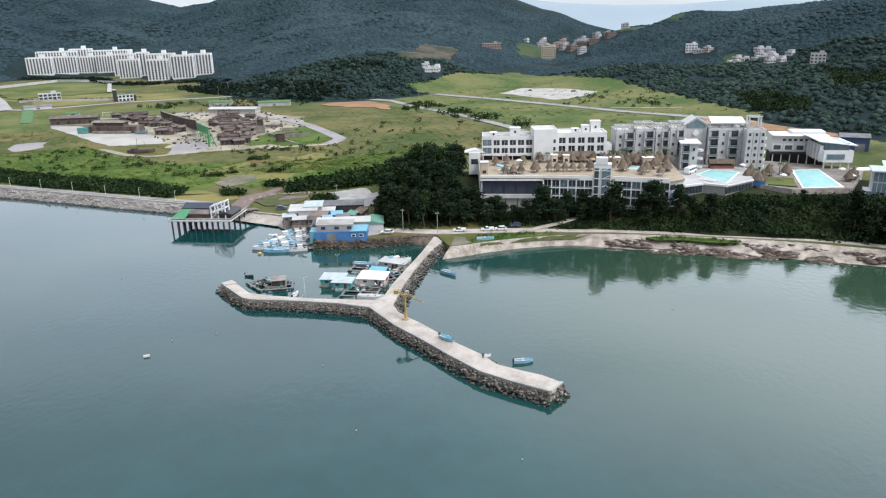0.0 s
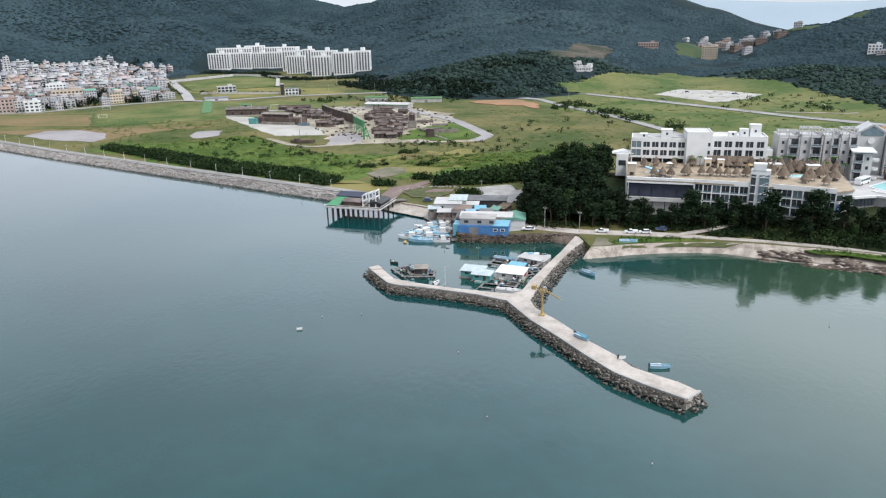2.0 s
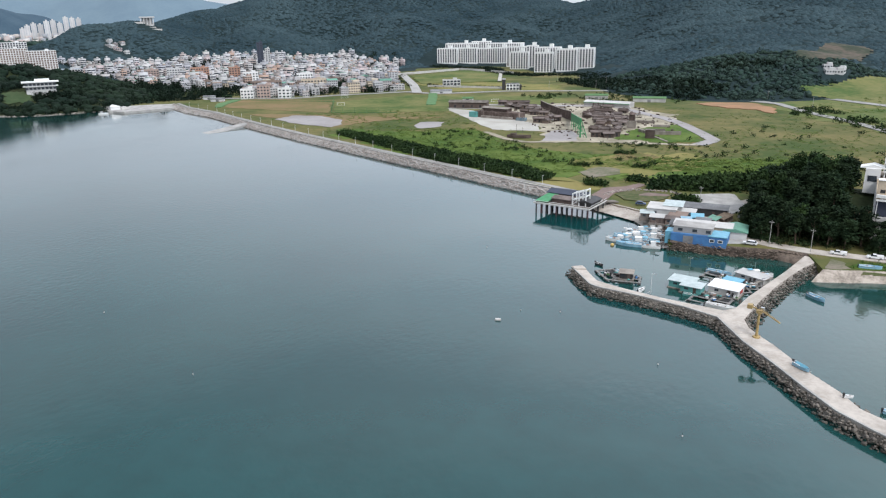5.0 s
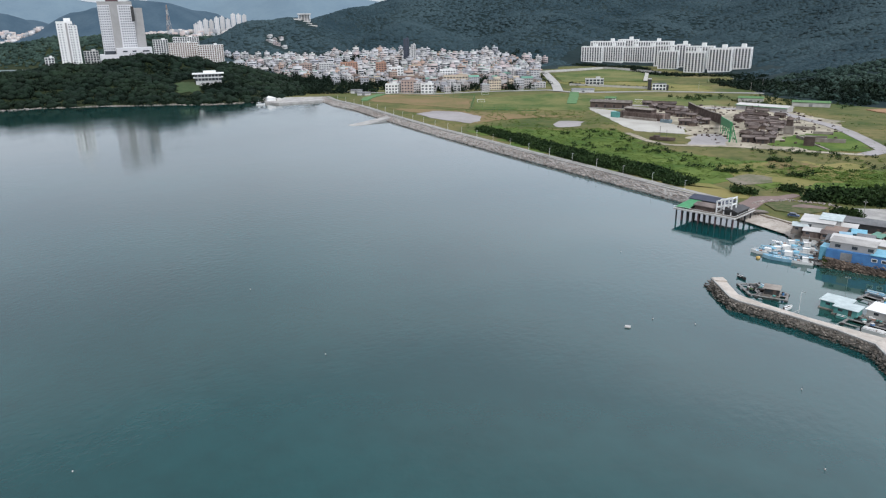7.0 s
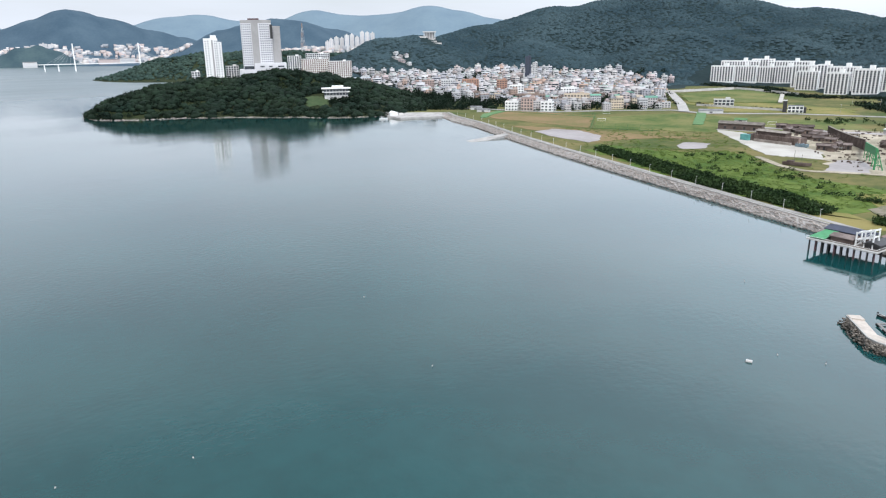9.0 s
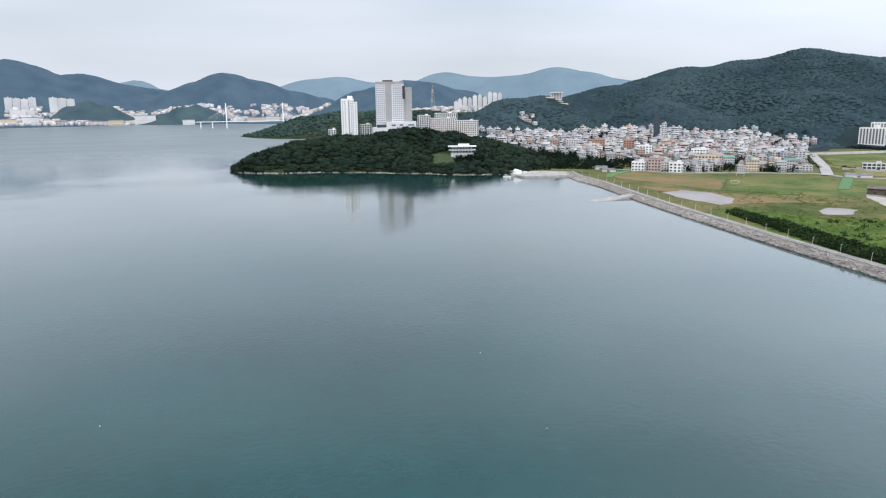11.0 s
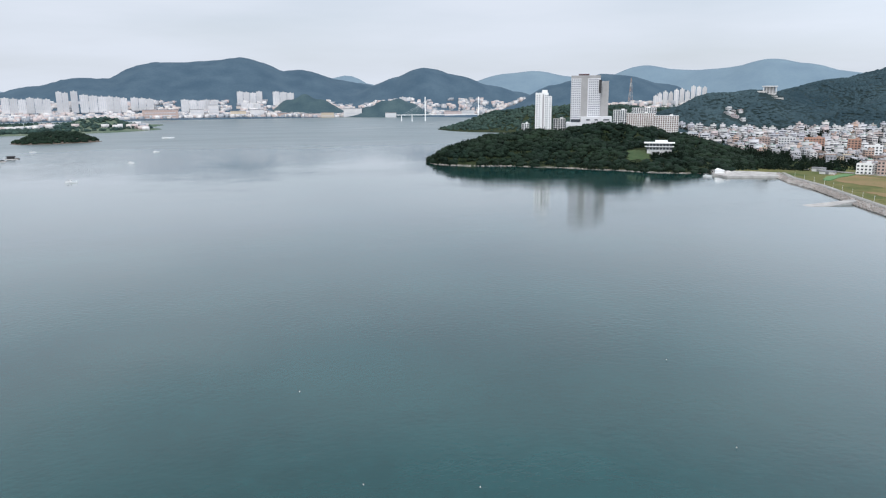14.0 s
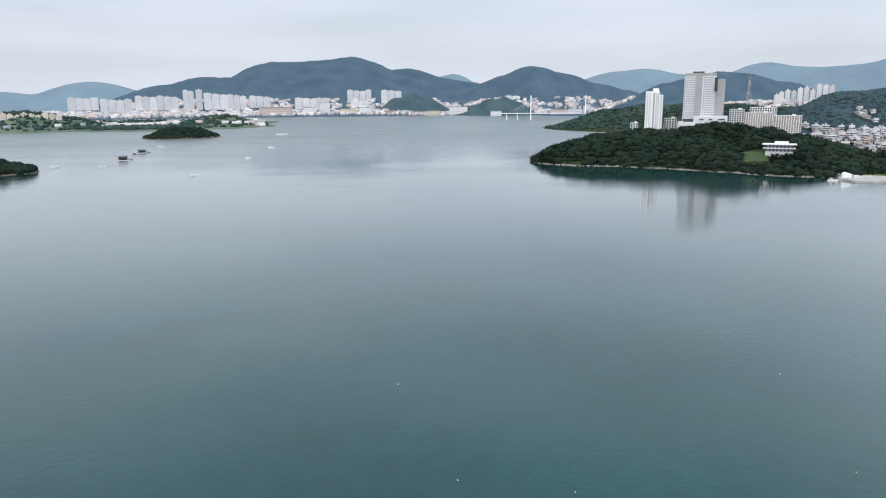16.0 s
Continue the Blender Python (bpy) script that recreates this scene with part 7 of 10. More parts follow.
def car(x, y, z, rz, paint, label, pickup=False, l=4.4):
    b = thing("car", x, y, z, rz, label, "car", "parked cars")
    prof = [(-0.5, 0.3), (0.5, 0.3), (0.5, 0.62), (0.47, 0.8), (0.27, 0.9), (-0.48, 0.95), (-0.5, 0.7)]
    cab = [(-0.1, 0.93), (0.26, 0.9), (0.14, 1.42), (-0.06, 1.46)] if pickup else [(-0.44, 0.94), (0.27, 0.9), (0.12, 1.42), (-0.34, 1.45)]

    def extrude(p, w):
        n = len(p)
        return Mesh().add([(a * l, s * w / 2, h) for s in (-1, 1) for a, h in p], [tuple(range(n)), tuple(range(2 * n - 1, n - 1, -1))] + [(i, i + n, (i + 1) % n + n, (i + 1) % n) for i in range(n)])
    part("body", extrude(prof, 1.75), paint, b)
    part("cabin_glass", extrude(cab, 1.5), "glass", b)
    part("roof", Mesh().box((cab[2][0] + cab[3][0]) / 2 * l, 0, 1.43, (cab[2][0] - cab[3][0]) * l, 1.45, 0.06), paint, b)
    for sx in (-0.31, 0.31):
        for sy in (-1, 1):
            w_ = part("wheel", Mesh().tube((sx * l, sy * 0.9, 0.32), (sx * l, sy * 0.68, 0.32), 0.32, n=12), "tyre", b)
            part("rim", Mesh().tube((sx * l, sy * 0.92, 0.32), (sx * l, sy * 0.9, 0.32), 0.19, n=10), "metal", w_)
    if pickup:
        part("bed", Mesh().box(-0.32 * l, 0, 0.95, 0.36 * l, 1.5, 0.03).box(-0.3 * l, 0.82, 0.95, 0.4 * l, 0.06, 0.3).box(-0.3 * l, -0.82, 0.95, 0.4 * l, 0.06, 0.3), paint, b)
    return b


lb = skiff(-46.5, 289.5, 4.4, 8, 13, "long blue fishing boat laid up on trestles", hullmat="tarp", group="boats on land")
part("trestle", Mesh().box(-3.5, 0, -1.4, 0.4, 2.4, 1.3).box(3.0, 0, -1.4, 0.4, 2.4, 1.3), "darkwood", lb)
car(-38.2, 299.5, 3.3, 60, "carpaint_b", "dark pickup truck on the harbour lane", True, 5.0)
for x, y, rz, w, d, h, wall, roof, label in [(-61.5, 272.5, 12, 5, 4, 2.4, "greywood", "paleteal", "small sagging shed with a pale sheet roof"), (-56.5, 268.6, 6, 5.5, 3.6, 2.2, "darkwood", "offwhite", "lean-to with a patched white roof"),
                                             (-51.0, 268.2, 4, 4.5, 3.2, 2.2, "brick", "shingle", "rusty lean-to beside the net shed"), (-45.6, 268.6, 14, 3.4, 3.0, 2.4, "offwhite", "hullblue", "tiny white hut with a pale blue roof"),
                                             (-39.5, 269.5, 4, 5.2, 3.6, 2.4, "offwhite", "greyroof", "small storage hut with a felt roof"), (-36.5, 275.5, 80, 6.0, 3.0, 2.0, "greywood", "greenroof", "low store with a green sheet roof"),
                                             (-47.5, 279.5, 4, 6.5, 4.0, 2.8, "tarp", "offwhite", "blue sided work shed with a white roof")]:
    cabin(x, y, 3.0, rz, w, d, h, wall, roof, label, name="shed", pitch=0.5)
for x, y, rz, l, hm, cab in [(-55.5, 270.0, 200, 7.5, "white", True), (-59.0, 266.2, 205, 8.0, "hullblue", True), (-62.5, 261.5, 200, 8.5, "white", True), (-66.5, 247.6, 186, 8.5, "white", True), (-66.0, 254.6, 190, 7.0, "hullblue", False),
                             (-51.0, 250.2, 185, 6.5, "white", False), (-56.0, 254.8, 192, 9.0, "white", True), (-63.5, 258.0, 12, 7.0, "hullblue", True)]:
    skiff(x, y, 0.1, rz, l, "white and blue fishing boat crowded among its neighbours", hullmat=hm, cabin=cab, group="moored fishing boats")
for i, (x, y, rz, w, d) in enumerate([(-52.5, 266.0, 25, 6, 2.2), (-55.0, 260.0, 12, 7, 2.0), (-50.0, 246.0, 5, 5, 1.8)]):
    raft(x, y, rz, w, d, "narrow brown floating walkway between the boats", 2)
clutter(-56, 274, 3.14, 3.5, 18, 86)
clutter(-47, 284, 3.14, 4.5, 22, 87)
clutter(-24, 216, 0.7, 3, 12, 88)
raft(-24, 216, 8, 7.5, 7, "broad plank work platform among the floating sheds", 2)
clutter(-20, 205, 0.9, 1.6, 8, 89)
car(6.4, 254.2, 3.2, 178, "carpaint_w", "white pickup truck parked on the harbour road", True, 5.0)
car(17.0, 254.6, 3.2, 182, "carpaint_w", "white pickup truck parked by the beach", True, 5.0)
car(22.0, 255.0, 3.2, 181, "carpaint_w", "white estate car parked by the beach")
car(28.0, 258.4, 3.6, 170, "carpaint_b", "dark blue car parked under the trees")
car(-21.0, 253.6, 3.2, 175, "carpaint_w", "white van parked beside the quay", False, 4.8)
car(-69, 292.6, 3.4, 8, "carpaint_b", "dark blue car parked near the pavilion")
car(141, 752, 3.5, 30, "carpaint_b", "dark lorry on the gravel lot", False, 6.5)
car(98, 772, 3.5, 5, "carpaint_b", "dark car on the gravel lot")
car(68, 700, 3.7, -40, "carpaint_b", "dark car on the asphalt road")


def pole(x, y, z, h, label, arm_len=0.0, r_=0.12, mtl="concrete2", group="poles"):
    b = thing("pole", x, y, z, 0, label, "pole", group)
    part("shaft", Mesh().tube((0, 0, -0.3), (0, 0, h), r_, r_ * 0.7), mtl, b)
    if arm_len:
        part("arm", Mesh().bar((0, 0, h - 0.4), (arm_len, 0, h - 0.1), 0.09, 0.09), mtl, b)
        part("lamp_head", Mesh().box(arm_len, 0, h - 0.15, 0.6, 0.25, 0.14), "metal", b)
    else:
        part("cross_arm", Mesh().box(0, 0, h - 0.8, 1.6, 0.12, 0.12), mtl, b)
        part("insulator", Mesh().tube((0.6, 0, h - 0.7), (0.6, 0, h - 0.45), 0.06).tube((-0.6, 0, h - 0.7), (-0.6, 0, h - 0.45), 0.06), "white", b)
    return b


pole(-1.9, 253.0, 3.0, 8.5, "grey concrete utility pole at the pier root")
pole(-15.0, 256.0, 3.1, 9.0, "grey concrete utility pole under the trees")
pole(-42.5, 199.5, 0.0, 6.5, "slim white lamp post in the water", 0.8, 0.07, "white")
pole(-46, 300, 3.0, 9.0, "grey utility pole above the harbour")
pole(-36, 226, -0.5, 5.5, "thin marker stake in the harbour", 0.0, 0.05, "greywood")
pole(-13.2, 214.5, 0, 5.0, "thin steel mooring post", 0.6, 0.06, "metal")
for i, (x, y, nx, ny) in enumerate(along([(-122, 313), (-150, 324), (-190, 340), (-234, 356.5), (-285, 377), (-344, 400), (-416, 431), (-511, 475), (-572, 496)], 21.0)):
    pole(x, y, 3.2, 4.6, "short pale lamp post on the sea wall", 0.5, 0.09, "white", "sea wall lamps")
for x, y, h in [(-150, 790, 9), (-110, 760, 9), (-200, 800, 9), (-250, 810, 9), (-300, 790, 9), (-60, 735, 9), (-20, 690, 9), (-330, 900, 10), (-290, 870, 10), (-250, 850, 10)]:
    pole(x, y, 3.0, h, "grey utility pole along the road", 0, 0.14, "concrete2", "roadside poles")

# slip at the far end of the sea wall, boathouse at the corner, headland shore
solid("slipway", Mesh().add([(-436, 437, 2.6), (-428, 432, 2.6), (-424, 400, 0.3), (-430, 376, -0.2), (-437, 378, -0.2), (-438, 402, 0.3), (-436, 437, -2), (-428, 432, -2), (-424, 400, -2), (-430, 376, -2), (-437, 378, -2), (-438, 402, -2)],
                            [(5, 2, 1, 0), (5, 4, 3, 2), (0, 1, 7, 6), (1, 2, 8, 7), (2, 3, 9, 8), (3, 4, 10, 9), (4, 5, 11, 10), (5, 0, 6, 11), (6, 7, 8, 9, 10, 11)]), "concrete2", "long concrete slipway running into the bay", "slipway", kind="structure")
solid("corner_jetty", Mesh().prism(ragged([(-629, 451), (-640, 474), (-622, 513), (-598, 504), (-593, 493), (-612, 450)], 4.0, 0.8, 77), -3.0, 1.7), "concrete2", "low stone jetty at the bay's corner", "jetty", kind="structure")
bt = thing("boathouse", -633, 461, 1.7, 62, "white angular boathouse on the corner quay", "boathouse")
part("base", Mesh().box(0, 0, -3, 20, 9, 3.4), "concrete2", bt)
part("hall", Mesh().box(-3, 0, 0.4, 9, 6, 3.4), "white", bt)
part("sail_roof", Mesh().add([(-8, -3.5, 3.9), (2, -3.5, 3.5), (1.5, 3.5, 3.6), (-7, 3.5, 4.0), (-5.5, 0, 5.8)], [(3, 2, 1, 0), (0, 1, 4), (1, 2, 4), (2, 3, 4), (3, 0, 4)]), "white", bt)
part("annex", Mesh().box(5, 0, 0.4, 5, 5, 2.4), "offwhite", bt)
skiff(-628, 440, 0.1, 60, 9, "white motor boat moored by the corner quay", hullmat="white", cabin=True, group="bay boats")
rows = []
for x, y, nx, ny in along([(-878, 212), (-857, 210), (-822, 240), (-803, 293), (-780, 350), (-742, 407), (-688, 452), (-650, 470)], 2.2):
    for j in range(2):
        s = rs.uniform(0.5, 1.5)
        rows.append((x + rs.uniform(-3, 3), y + rs.uniform(-3, 3), rs.uniform(-0.2, 0.5), s * 1.4, s, s * 0.7, rs.uniform(0, 6.28)))
for _ in range(60):
    rows.append((-885 + rs.uniform(-22, 14), 211 + rs.uniform(-4, 4), 0, rs.uniform(0.8, 2.5), rs.uniform(0.6, 1.4), rs.uniform(0.4, 0.9), rs.uniform(0, 6.28)))
scatter("headland_shore_rocks", STONES, rows, "rock_i", "pale boulders along the headland shore", "rocks")
# boats and fish farm out in the bay
for x, y, rz, l, label in [(-786, -191, 80, 12, "white motor boat lying in the bay"), (-909, -330, 95, 9, "white work boat in the bay"), (-912, -387, 95, 12, "pale blue work boat in the bay"), (-1014, -170, 85, 8, "small white work boat in the bay"),
                           (-1676, -197, 95, 26, "white ferry out in the bay"), (-1224, -165, 90, 10, "small white work boat in the bay"), (-1297, -365, 90, 10, "white work boat in the bay")]:
    skiff(x, y, 0.1, rz, l, label, hullmat="white", cabin=True, group="bay boats")
for x, y, rz, l in [(-1009, -335, 100, 20), (-1147, -351, 92, 18), (-1022, -342, 100, 9), (-1101, -349, 95, 8)]:
    b = thing("work_raft", x, y, 0, rz, "dark floating work raft with a low hut in the bay", "raft", "bay rafts")
    part("deck", Mesh().box(0, 0, -0.3, l, l * 0.5, 1.1), "darkwood", b)
    part("hut", Mesh().box(-l * 0.1, 0, 0.8, l * 0.5, l * 0.32, l * 0.16), "void", b)
    part("roof", Mesh().gable(-l * 0.1, 0, 0.8 + l * 0.16, l * 0.6, l * 0.42, l * 0.08), "black", b)
    part("gear", Mesh().box(l * 0.32, 0, 0.8, l * 0.2, l * 0.3, l * 0.07), "plankdark", b)
    part("float", Mesh().tube((-l / 2, -l * 0.27, 0), (l / 2, -l * 0.27, 0), 0.6, n=8), "offwhite", b)
rows = []
for i in range(9):
    for j in range(26):
        x, y = -1330 - i * 34 + rs.uniform(-3, 3), -150 - i * 3 + j * 6 * (1 if i % 2 else 0.8) + rs.uniform(-2, 2)
        rows.append((x, y, 0, 1.0, 0.6, 0.3, 0))
for i in range(14):
    for j in range(22):
        rows.append((-2050 - i * 26 + rs.uniform(-2, 2), 420 + j * 9 + i * 8, 0, 1.5, 0.8, 0.4, 0.4))
for j in range(60):
    rows.append((-1900 - j * 9, 30 + j * 5 + rs.uniform(-6, 6), 0, 2.5, 1.0, 0.4, 0.6))
scatter("fish_farm_floats", STONES, rows, "offwhite", "lines of small fish farm floats in the bay", "floats")

# a pale concrete apron on the bank beside the pavilion
solid("bank_apron", Mesh().add([(-84, 292, 3.2), (-66, 284, 3.2), (-56, 275, 3.2), (-52, 268, 3.2), (-60, 266, 0.6), (-67, 275.5, 0.6), (-82, 283, 0.6), (-90, 287, 0.6)],
                               [(0, 7, 6, 1), (1, 6, 5, 2), (2, 5, 4, 3)]), "concrete", "pale concrete apron sloping to the harbour water", "apron", kind="structure")

# lines of oyster floats far out in the bay
rows = []
for i in range(11):
    x0, y0 = -1400 - 26 * (i % 6) - 160 * (i // 6), -160 + 34 * i
    for k in range(30):
        rows.append((x0 - 4.2 * k + rs.uniform(-0.5, 0.5), y0 + 2.0 * k + rs.uniform(-0.5, 0.5), 0.05, 0.7, 0.45, 0.25, rs.uniform(0, 6.28)))
for i in range(14):
    for k in range(16):
        rows.append((-1990 - 11 * i, 230 + 9.0 * i + 4.4 * k, 0.05, 0.9, 0.7, 0.35, 0.0))
scatter("oyster_floats", STONES[:3], rows, "offwhite", "long lines of pale oyster floats in the bay", "floats")

# ---- the hotel on the bank ----
PANES = {}


def pane(w, h, material, name="window"):
    key = (round(w, 2), round(h, 2), material)
    if key not in PANES:
        PANES[key] = Mesh().box(0, 0, 0, w, 0.12, h).data(name)
        PANES[key].materials.append(M[material])
    return PANES[key]


def grid_front(parent, x0, x1, y, z0, floors, fh, bays, depth=0.9, wall="white", glass="glass", rail=False, fin=0.5, slab=0.45, solid_to=0.0, tint=None):
    """A front of slabs and fins with glass set back behind them, towards -y."""
    w = (x1 - x0) / bays
    for k in range(floors + 1):
        part("floor_slab", Mesh().box((x0 + x1) / 2, y - depth / 2, z0 + k * fh - slab / 2, x1 - x0, depth, slab), wall, parent)
    for i in range(bays + 1):
        part("fin", Mesh().box(x0 + i * w, y - depth / 2 - 0.02, z0, fin, depth, floors * fh), wall, parent)
    for k in range(floors):
        for i in range(bays):
            g = glass if not tint or (i + k) % tint else "glass_blue"
            ob = part("window", pane(w - fin, fh - slab, g), g, parent, at=(x0 + (i + 0.5) * w, y - 0.05, z0 + k * fh + slab / 2))
            if solid_to:
                part("spandrel", pane(w - fin, fh * solid_to, wall), wall, parent, at=(x0 + (i + 0.5) * w, y - depth * 0.45, z0 + k * fh + slab / 2))
            part("mullion", pane(0.14, fh - slab, wall), wall, ob, at=(0, -0.08, 0))
            if rail:
                part("balcony_rail", pane(w - fin, 0.55, "glass_blue"), "glass_blue", parent, at=(x0 + (i + 0.5) * w, y - depth + 0.06, z0 + k * fh + slab / 2))


def frame_at(name, p, q, z, label, category="hotel wing", group="hotel wings"):
    """A thing whose local x runs along its front from p to q, seen from outside left to right."""
    rz = math.degrees(math.atan2(q[1] - p[1], q[0] - p[0]))
    return thing(name, p[0], p[1], z, rz, label, category, group), math.hypot(q[0] - p[0], q[1] - p[1])


def roof_set(parent, x0, x1, y0, y1, z, wall="white", rooms=(), rim=1.0):
    """Parapets, a roof sheet and stair houses."""
    me = Mesh()
    me.box((x0 + x1) / 2, y0 + 0.15, z, x1 - x0, 0.3, rim).box((x0 + x1) / 2, y1 - 0.15, z, x1 - x0, 0.3, rim)
    me.box(x0 + 0.15, (y0 + y1) / 2, z, 0.3, y1 - y0 - 0.6, rim).box(x1 - 0.15, (y0 + y1) / 2, z, 0.3, y1 - y0 - 0.6, rim)
    part("parapet", me, wall, parent)
    part("roof", Mesh().box((x0 + x1) / 2, (y0 + y1) / 2, z, x1 - x0 - 0.6, y1 - y0 - 0.6, 0.1), "offwhite", parent)
    for x, y, w, d, h in rooms:
        r_ = part("stair_house", Mesh().box(x, y, z + 0.1, w, d, h).box(x, y, z + 0.1 + h, w + 0.3, d + 0.3, 0.25), wall, parent)
        part("window", Mesh().box(x, y - d / 2 - 0.03, z + h * 0.45, 0.8, 0.1, 1.0), "glass", r_)


# terrace podium
DECK_Z = 19.8
pod = thing("terrace_building", label="white terrace building with three glazed storeys under a sun deck", category="hotel wing", group="hotel wings")
POD = [(15.3, 271.6), (37.3, 269.4), (58.6, 265.6), (65.2, 264.1), (72.9, 262.1), (86.0, 258.0), (93, 262), (97, 290), (92, 316), (17, 322)]
part("wall", Mesh().prism([(15.3, 273.2), (37.5, 271.2), (58.8, 267.4), (65.4, 265.9), (73.1, 263.9), (86.0, 260.0), (93, 262.6), (97, 290), (92, 316), (17, 322)], 4.0, DECK_Z - 0.5), "white", pod)
part("sun_deck", Mesh().prism(POD, DECK_Z - 0.5, DECK_Z), "deck", pod)


def front_section(p, q, z0, floors, fh, bays, label, **kw):
    rz = math.degrees(math.atan2(q[1] - p[1], q[0] - p[0]))
    f_ = thing("terrace_wing", p[0], p[1], 0, rz, label, "hotel wing", "terrace wings")
    grid_front(f_, 0, math.hypot(q[0] - p[0], q[1] - p[1]), 1.4, z0, floors, fh, bays, depth=1.4, **kw)
    part("parapet", Mesh().box(math.hypot(q[0] - p[0], q[1] - p[1]) / 2, 0.1, DECK_Z - 0.6, math.hypot(q[0] - p[0], q[1] - p[1]), 0.35, 1.7), "white", f_)
    return f_


front_section((40.0, 269.2), (58.6, 265.6), 9.4, 3, 3.3, 6, "white glazed terrace front with balconies", rail=True, fin=0.42, tint=4)
for k in range(3):
    for i in range(2):
        part("side_window", Mesh().bar((86.5 + i * 3.3, 260.1 + i * 1.22, 10.9 + k * 3.0), (89.1 + i * 3.3, 261.1 + i * 1.22, 10.9 + k * 3.0), 0.35, 1.9), "glass", pod)
front_section((66.0, 264.0), (86.0, 258.0), 9.4, 3, 3.3, 6, "curving white glazed terrace front", rail=True, fin=0.42, tint=4)
fv = thing("terrace_wing", 15.3, 271.6, 0, math.degrees(math.atan2(-2.2, 22)), "white terrace edge over a band of dark blue glass", "hotel wing", "terrace wings")
part("fascia", Mesh().box(12.3, 0.4, 18.6, 24.6, 0.8, 2.2), "white", fv)
# plain dark blue panel for the navy glass band
part("recess", Mesh().box(12.3, 1.5, 13.0, 24.4, 0.2, 5.6), "slate", fv)
for i in range(6):
    part("column", Mesh().box(0.6 + i * 4.7, 0.9, 8, 0.3, 0.3, 10.6), "slate" if i else "white", fv)
part("plinth", Mesh().box(12.3, 0.3, 11.6, 24.6, 1.0, 1.5), "offwhite", fv)
part("base_wall", Mesh().box(12.3, 1.2, 4, 24.6, 0.6, 7.6), "offwhite", fv)
core = thing("stair_core", 58.6, 265.3, 0, -13, "glazed stair core with white frame", "stair core")
part("shaft", Mesh().box(3.4, 2.0, 4, 6.6, 4.0, 21.6), "white", core)
part("glass_wall", Mesh().box(4.8, -0.15, 5, 3.2, 0.3, 19.0), "glass_blue", core)
part("dark_bay", Mesh().box(1.2, -0.1, 5, 1.6, 0.3, 19.0), "glass", core)
for k in range(6):
    part("landing", Mesh().box(4.8, -0.4, 7.5 + k * 3.1, 3.2, 0.25, 0.25).bar((3.3, -0.4, 7.5 + k * 3.1), (6.3, -0.4, 9.0 + k * 3.1), 0.15, 0.2), "white", core)
    part("transom", Mesh().box(1.2, -0.3, 7.5 + k * 3.1, 1.7, 0.25, 0.3), "white", core)
part("cap", Mesh().box(3.0, 1.5, 25.6, 4.4, 3.4, 2.4), "white", core)
# north wings
nw, L = frame_at("hotel_wing", (18.2, 306.0), (40.4, 304.6), 0, "white two storey hotel wing on an open ground floor")
part("wall", Mesh().box(L / 2, 6.4, 22.4, L, 11, 7.2), "white", nw)
# dark box coloured as the shade of the open ground floor
part("ground_recess", Mesh().box(L / 2, 7.4, 18, L - 1, 10, 4.4), "void", nw)
grid_front(nw, 4.5, L, 0.9, 22.4, 2, 3.5, 5, depth=0.5, solid_to=0.0, fin=0.9, slab=1.2)
grid_front(nw, 0, 4.2, 0.9, 22.4, 2, 3.5, 1, depth=0.4, glass="glass_blue", fin=0.3, slab=0.8)
for i in range(6):
    part("column", Mesh().box(0.4 + i * (L - 0.8) / 5, 1.2, 18, 0.45, 0.45, 4.4), "white", nw)
roof_set(nw, 0, L, 0.5, 12, 29.6, rooms=[(14.5, 7, 4.5, 4, 3.4), (5, 6, 3, 3, 1.6)])
part("roof_seat", Mesh().box(8, 3, 29.7, 3, 2, 1.0).box(18, 5, 29.7, 3, 2, 0.9), "offwhite", nw)
part("side_house", Mesh().box(-3.4, 3, 14, 5, 8, 9.5).gable(-3.4, 3, 23.6, 5.6, 9, 1.2, 90), "white", nw)
part("side_window", Mesh().box(-3.4, -1.1, 18.6, 3.0, 0.15, 2.2), "glass", nw)
mb, L = frame_at("hotel_wing", (40.4, 303.0), (50.6, 303.0), 0, "plain white stair block between hotel wings")
part("wall", Mesh().box(L / 2, 6, 14, L, 12, 19.0), "white", mb)
roof_set(mb, 0, L, 0, 12, 33.0, rim=0.5)
for k in range(3):
    part("window", Mesh().box(L - 1.2, -0.05, 21 + k * 3.3, 0.9, 0.16, 1.5), "glass", mb)
ne, L = frame_at("hotel_wing", (50.6, 306.0), (72.6, 305.0), 0, "white two storey hotel wing with projecting piers")
part("wall", Mesh().box(L / 2, 6.4, 16, L, 11, 14.6), "white", ne)
grid_front(ne, 0.6, L - 0.6, 0.9, 22.6, 2, 3.6, 5, depth=0.6, fin=1.3, slab=1.1)
# dark sheet on the wall in place of shade under the upper storeys
part("ground_recess", Mesh().box(L / 2, 0.85, 18, L - 1, 0.3, 4.2), "void", ne)
roof_set(ne, 0, L, 0.5, 12, 30.4, rooms=[(17.5, 6, 4.2, 4, 5.0), (13.2, 5.5, 3.2, 3.4, 3.2), (9, 7, 3, 3, 1.6)])
part("side_bay", Mesh().box(L + 1.2, 5, 16, 2.4, 8, 10), "white", ne)


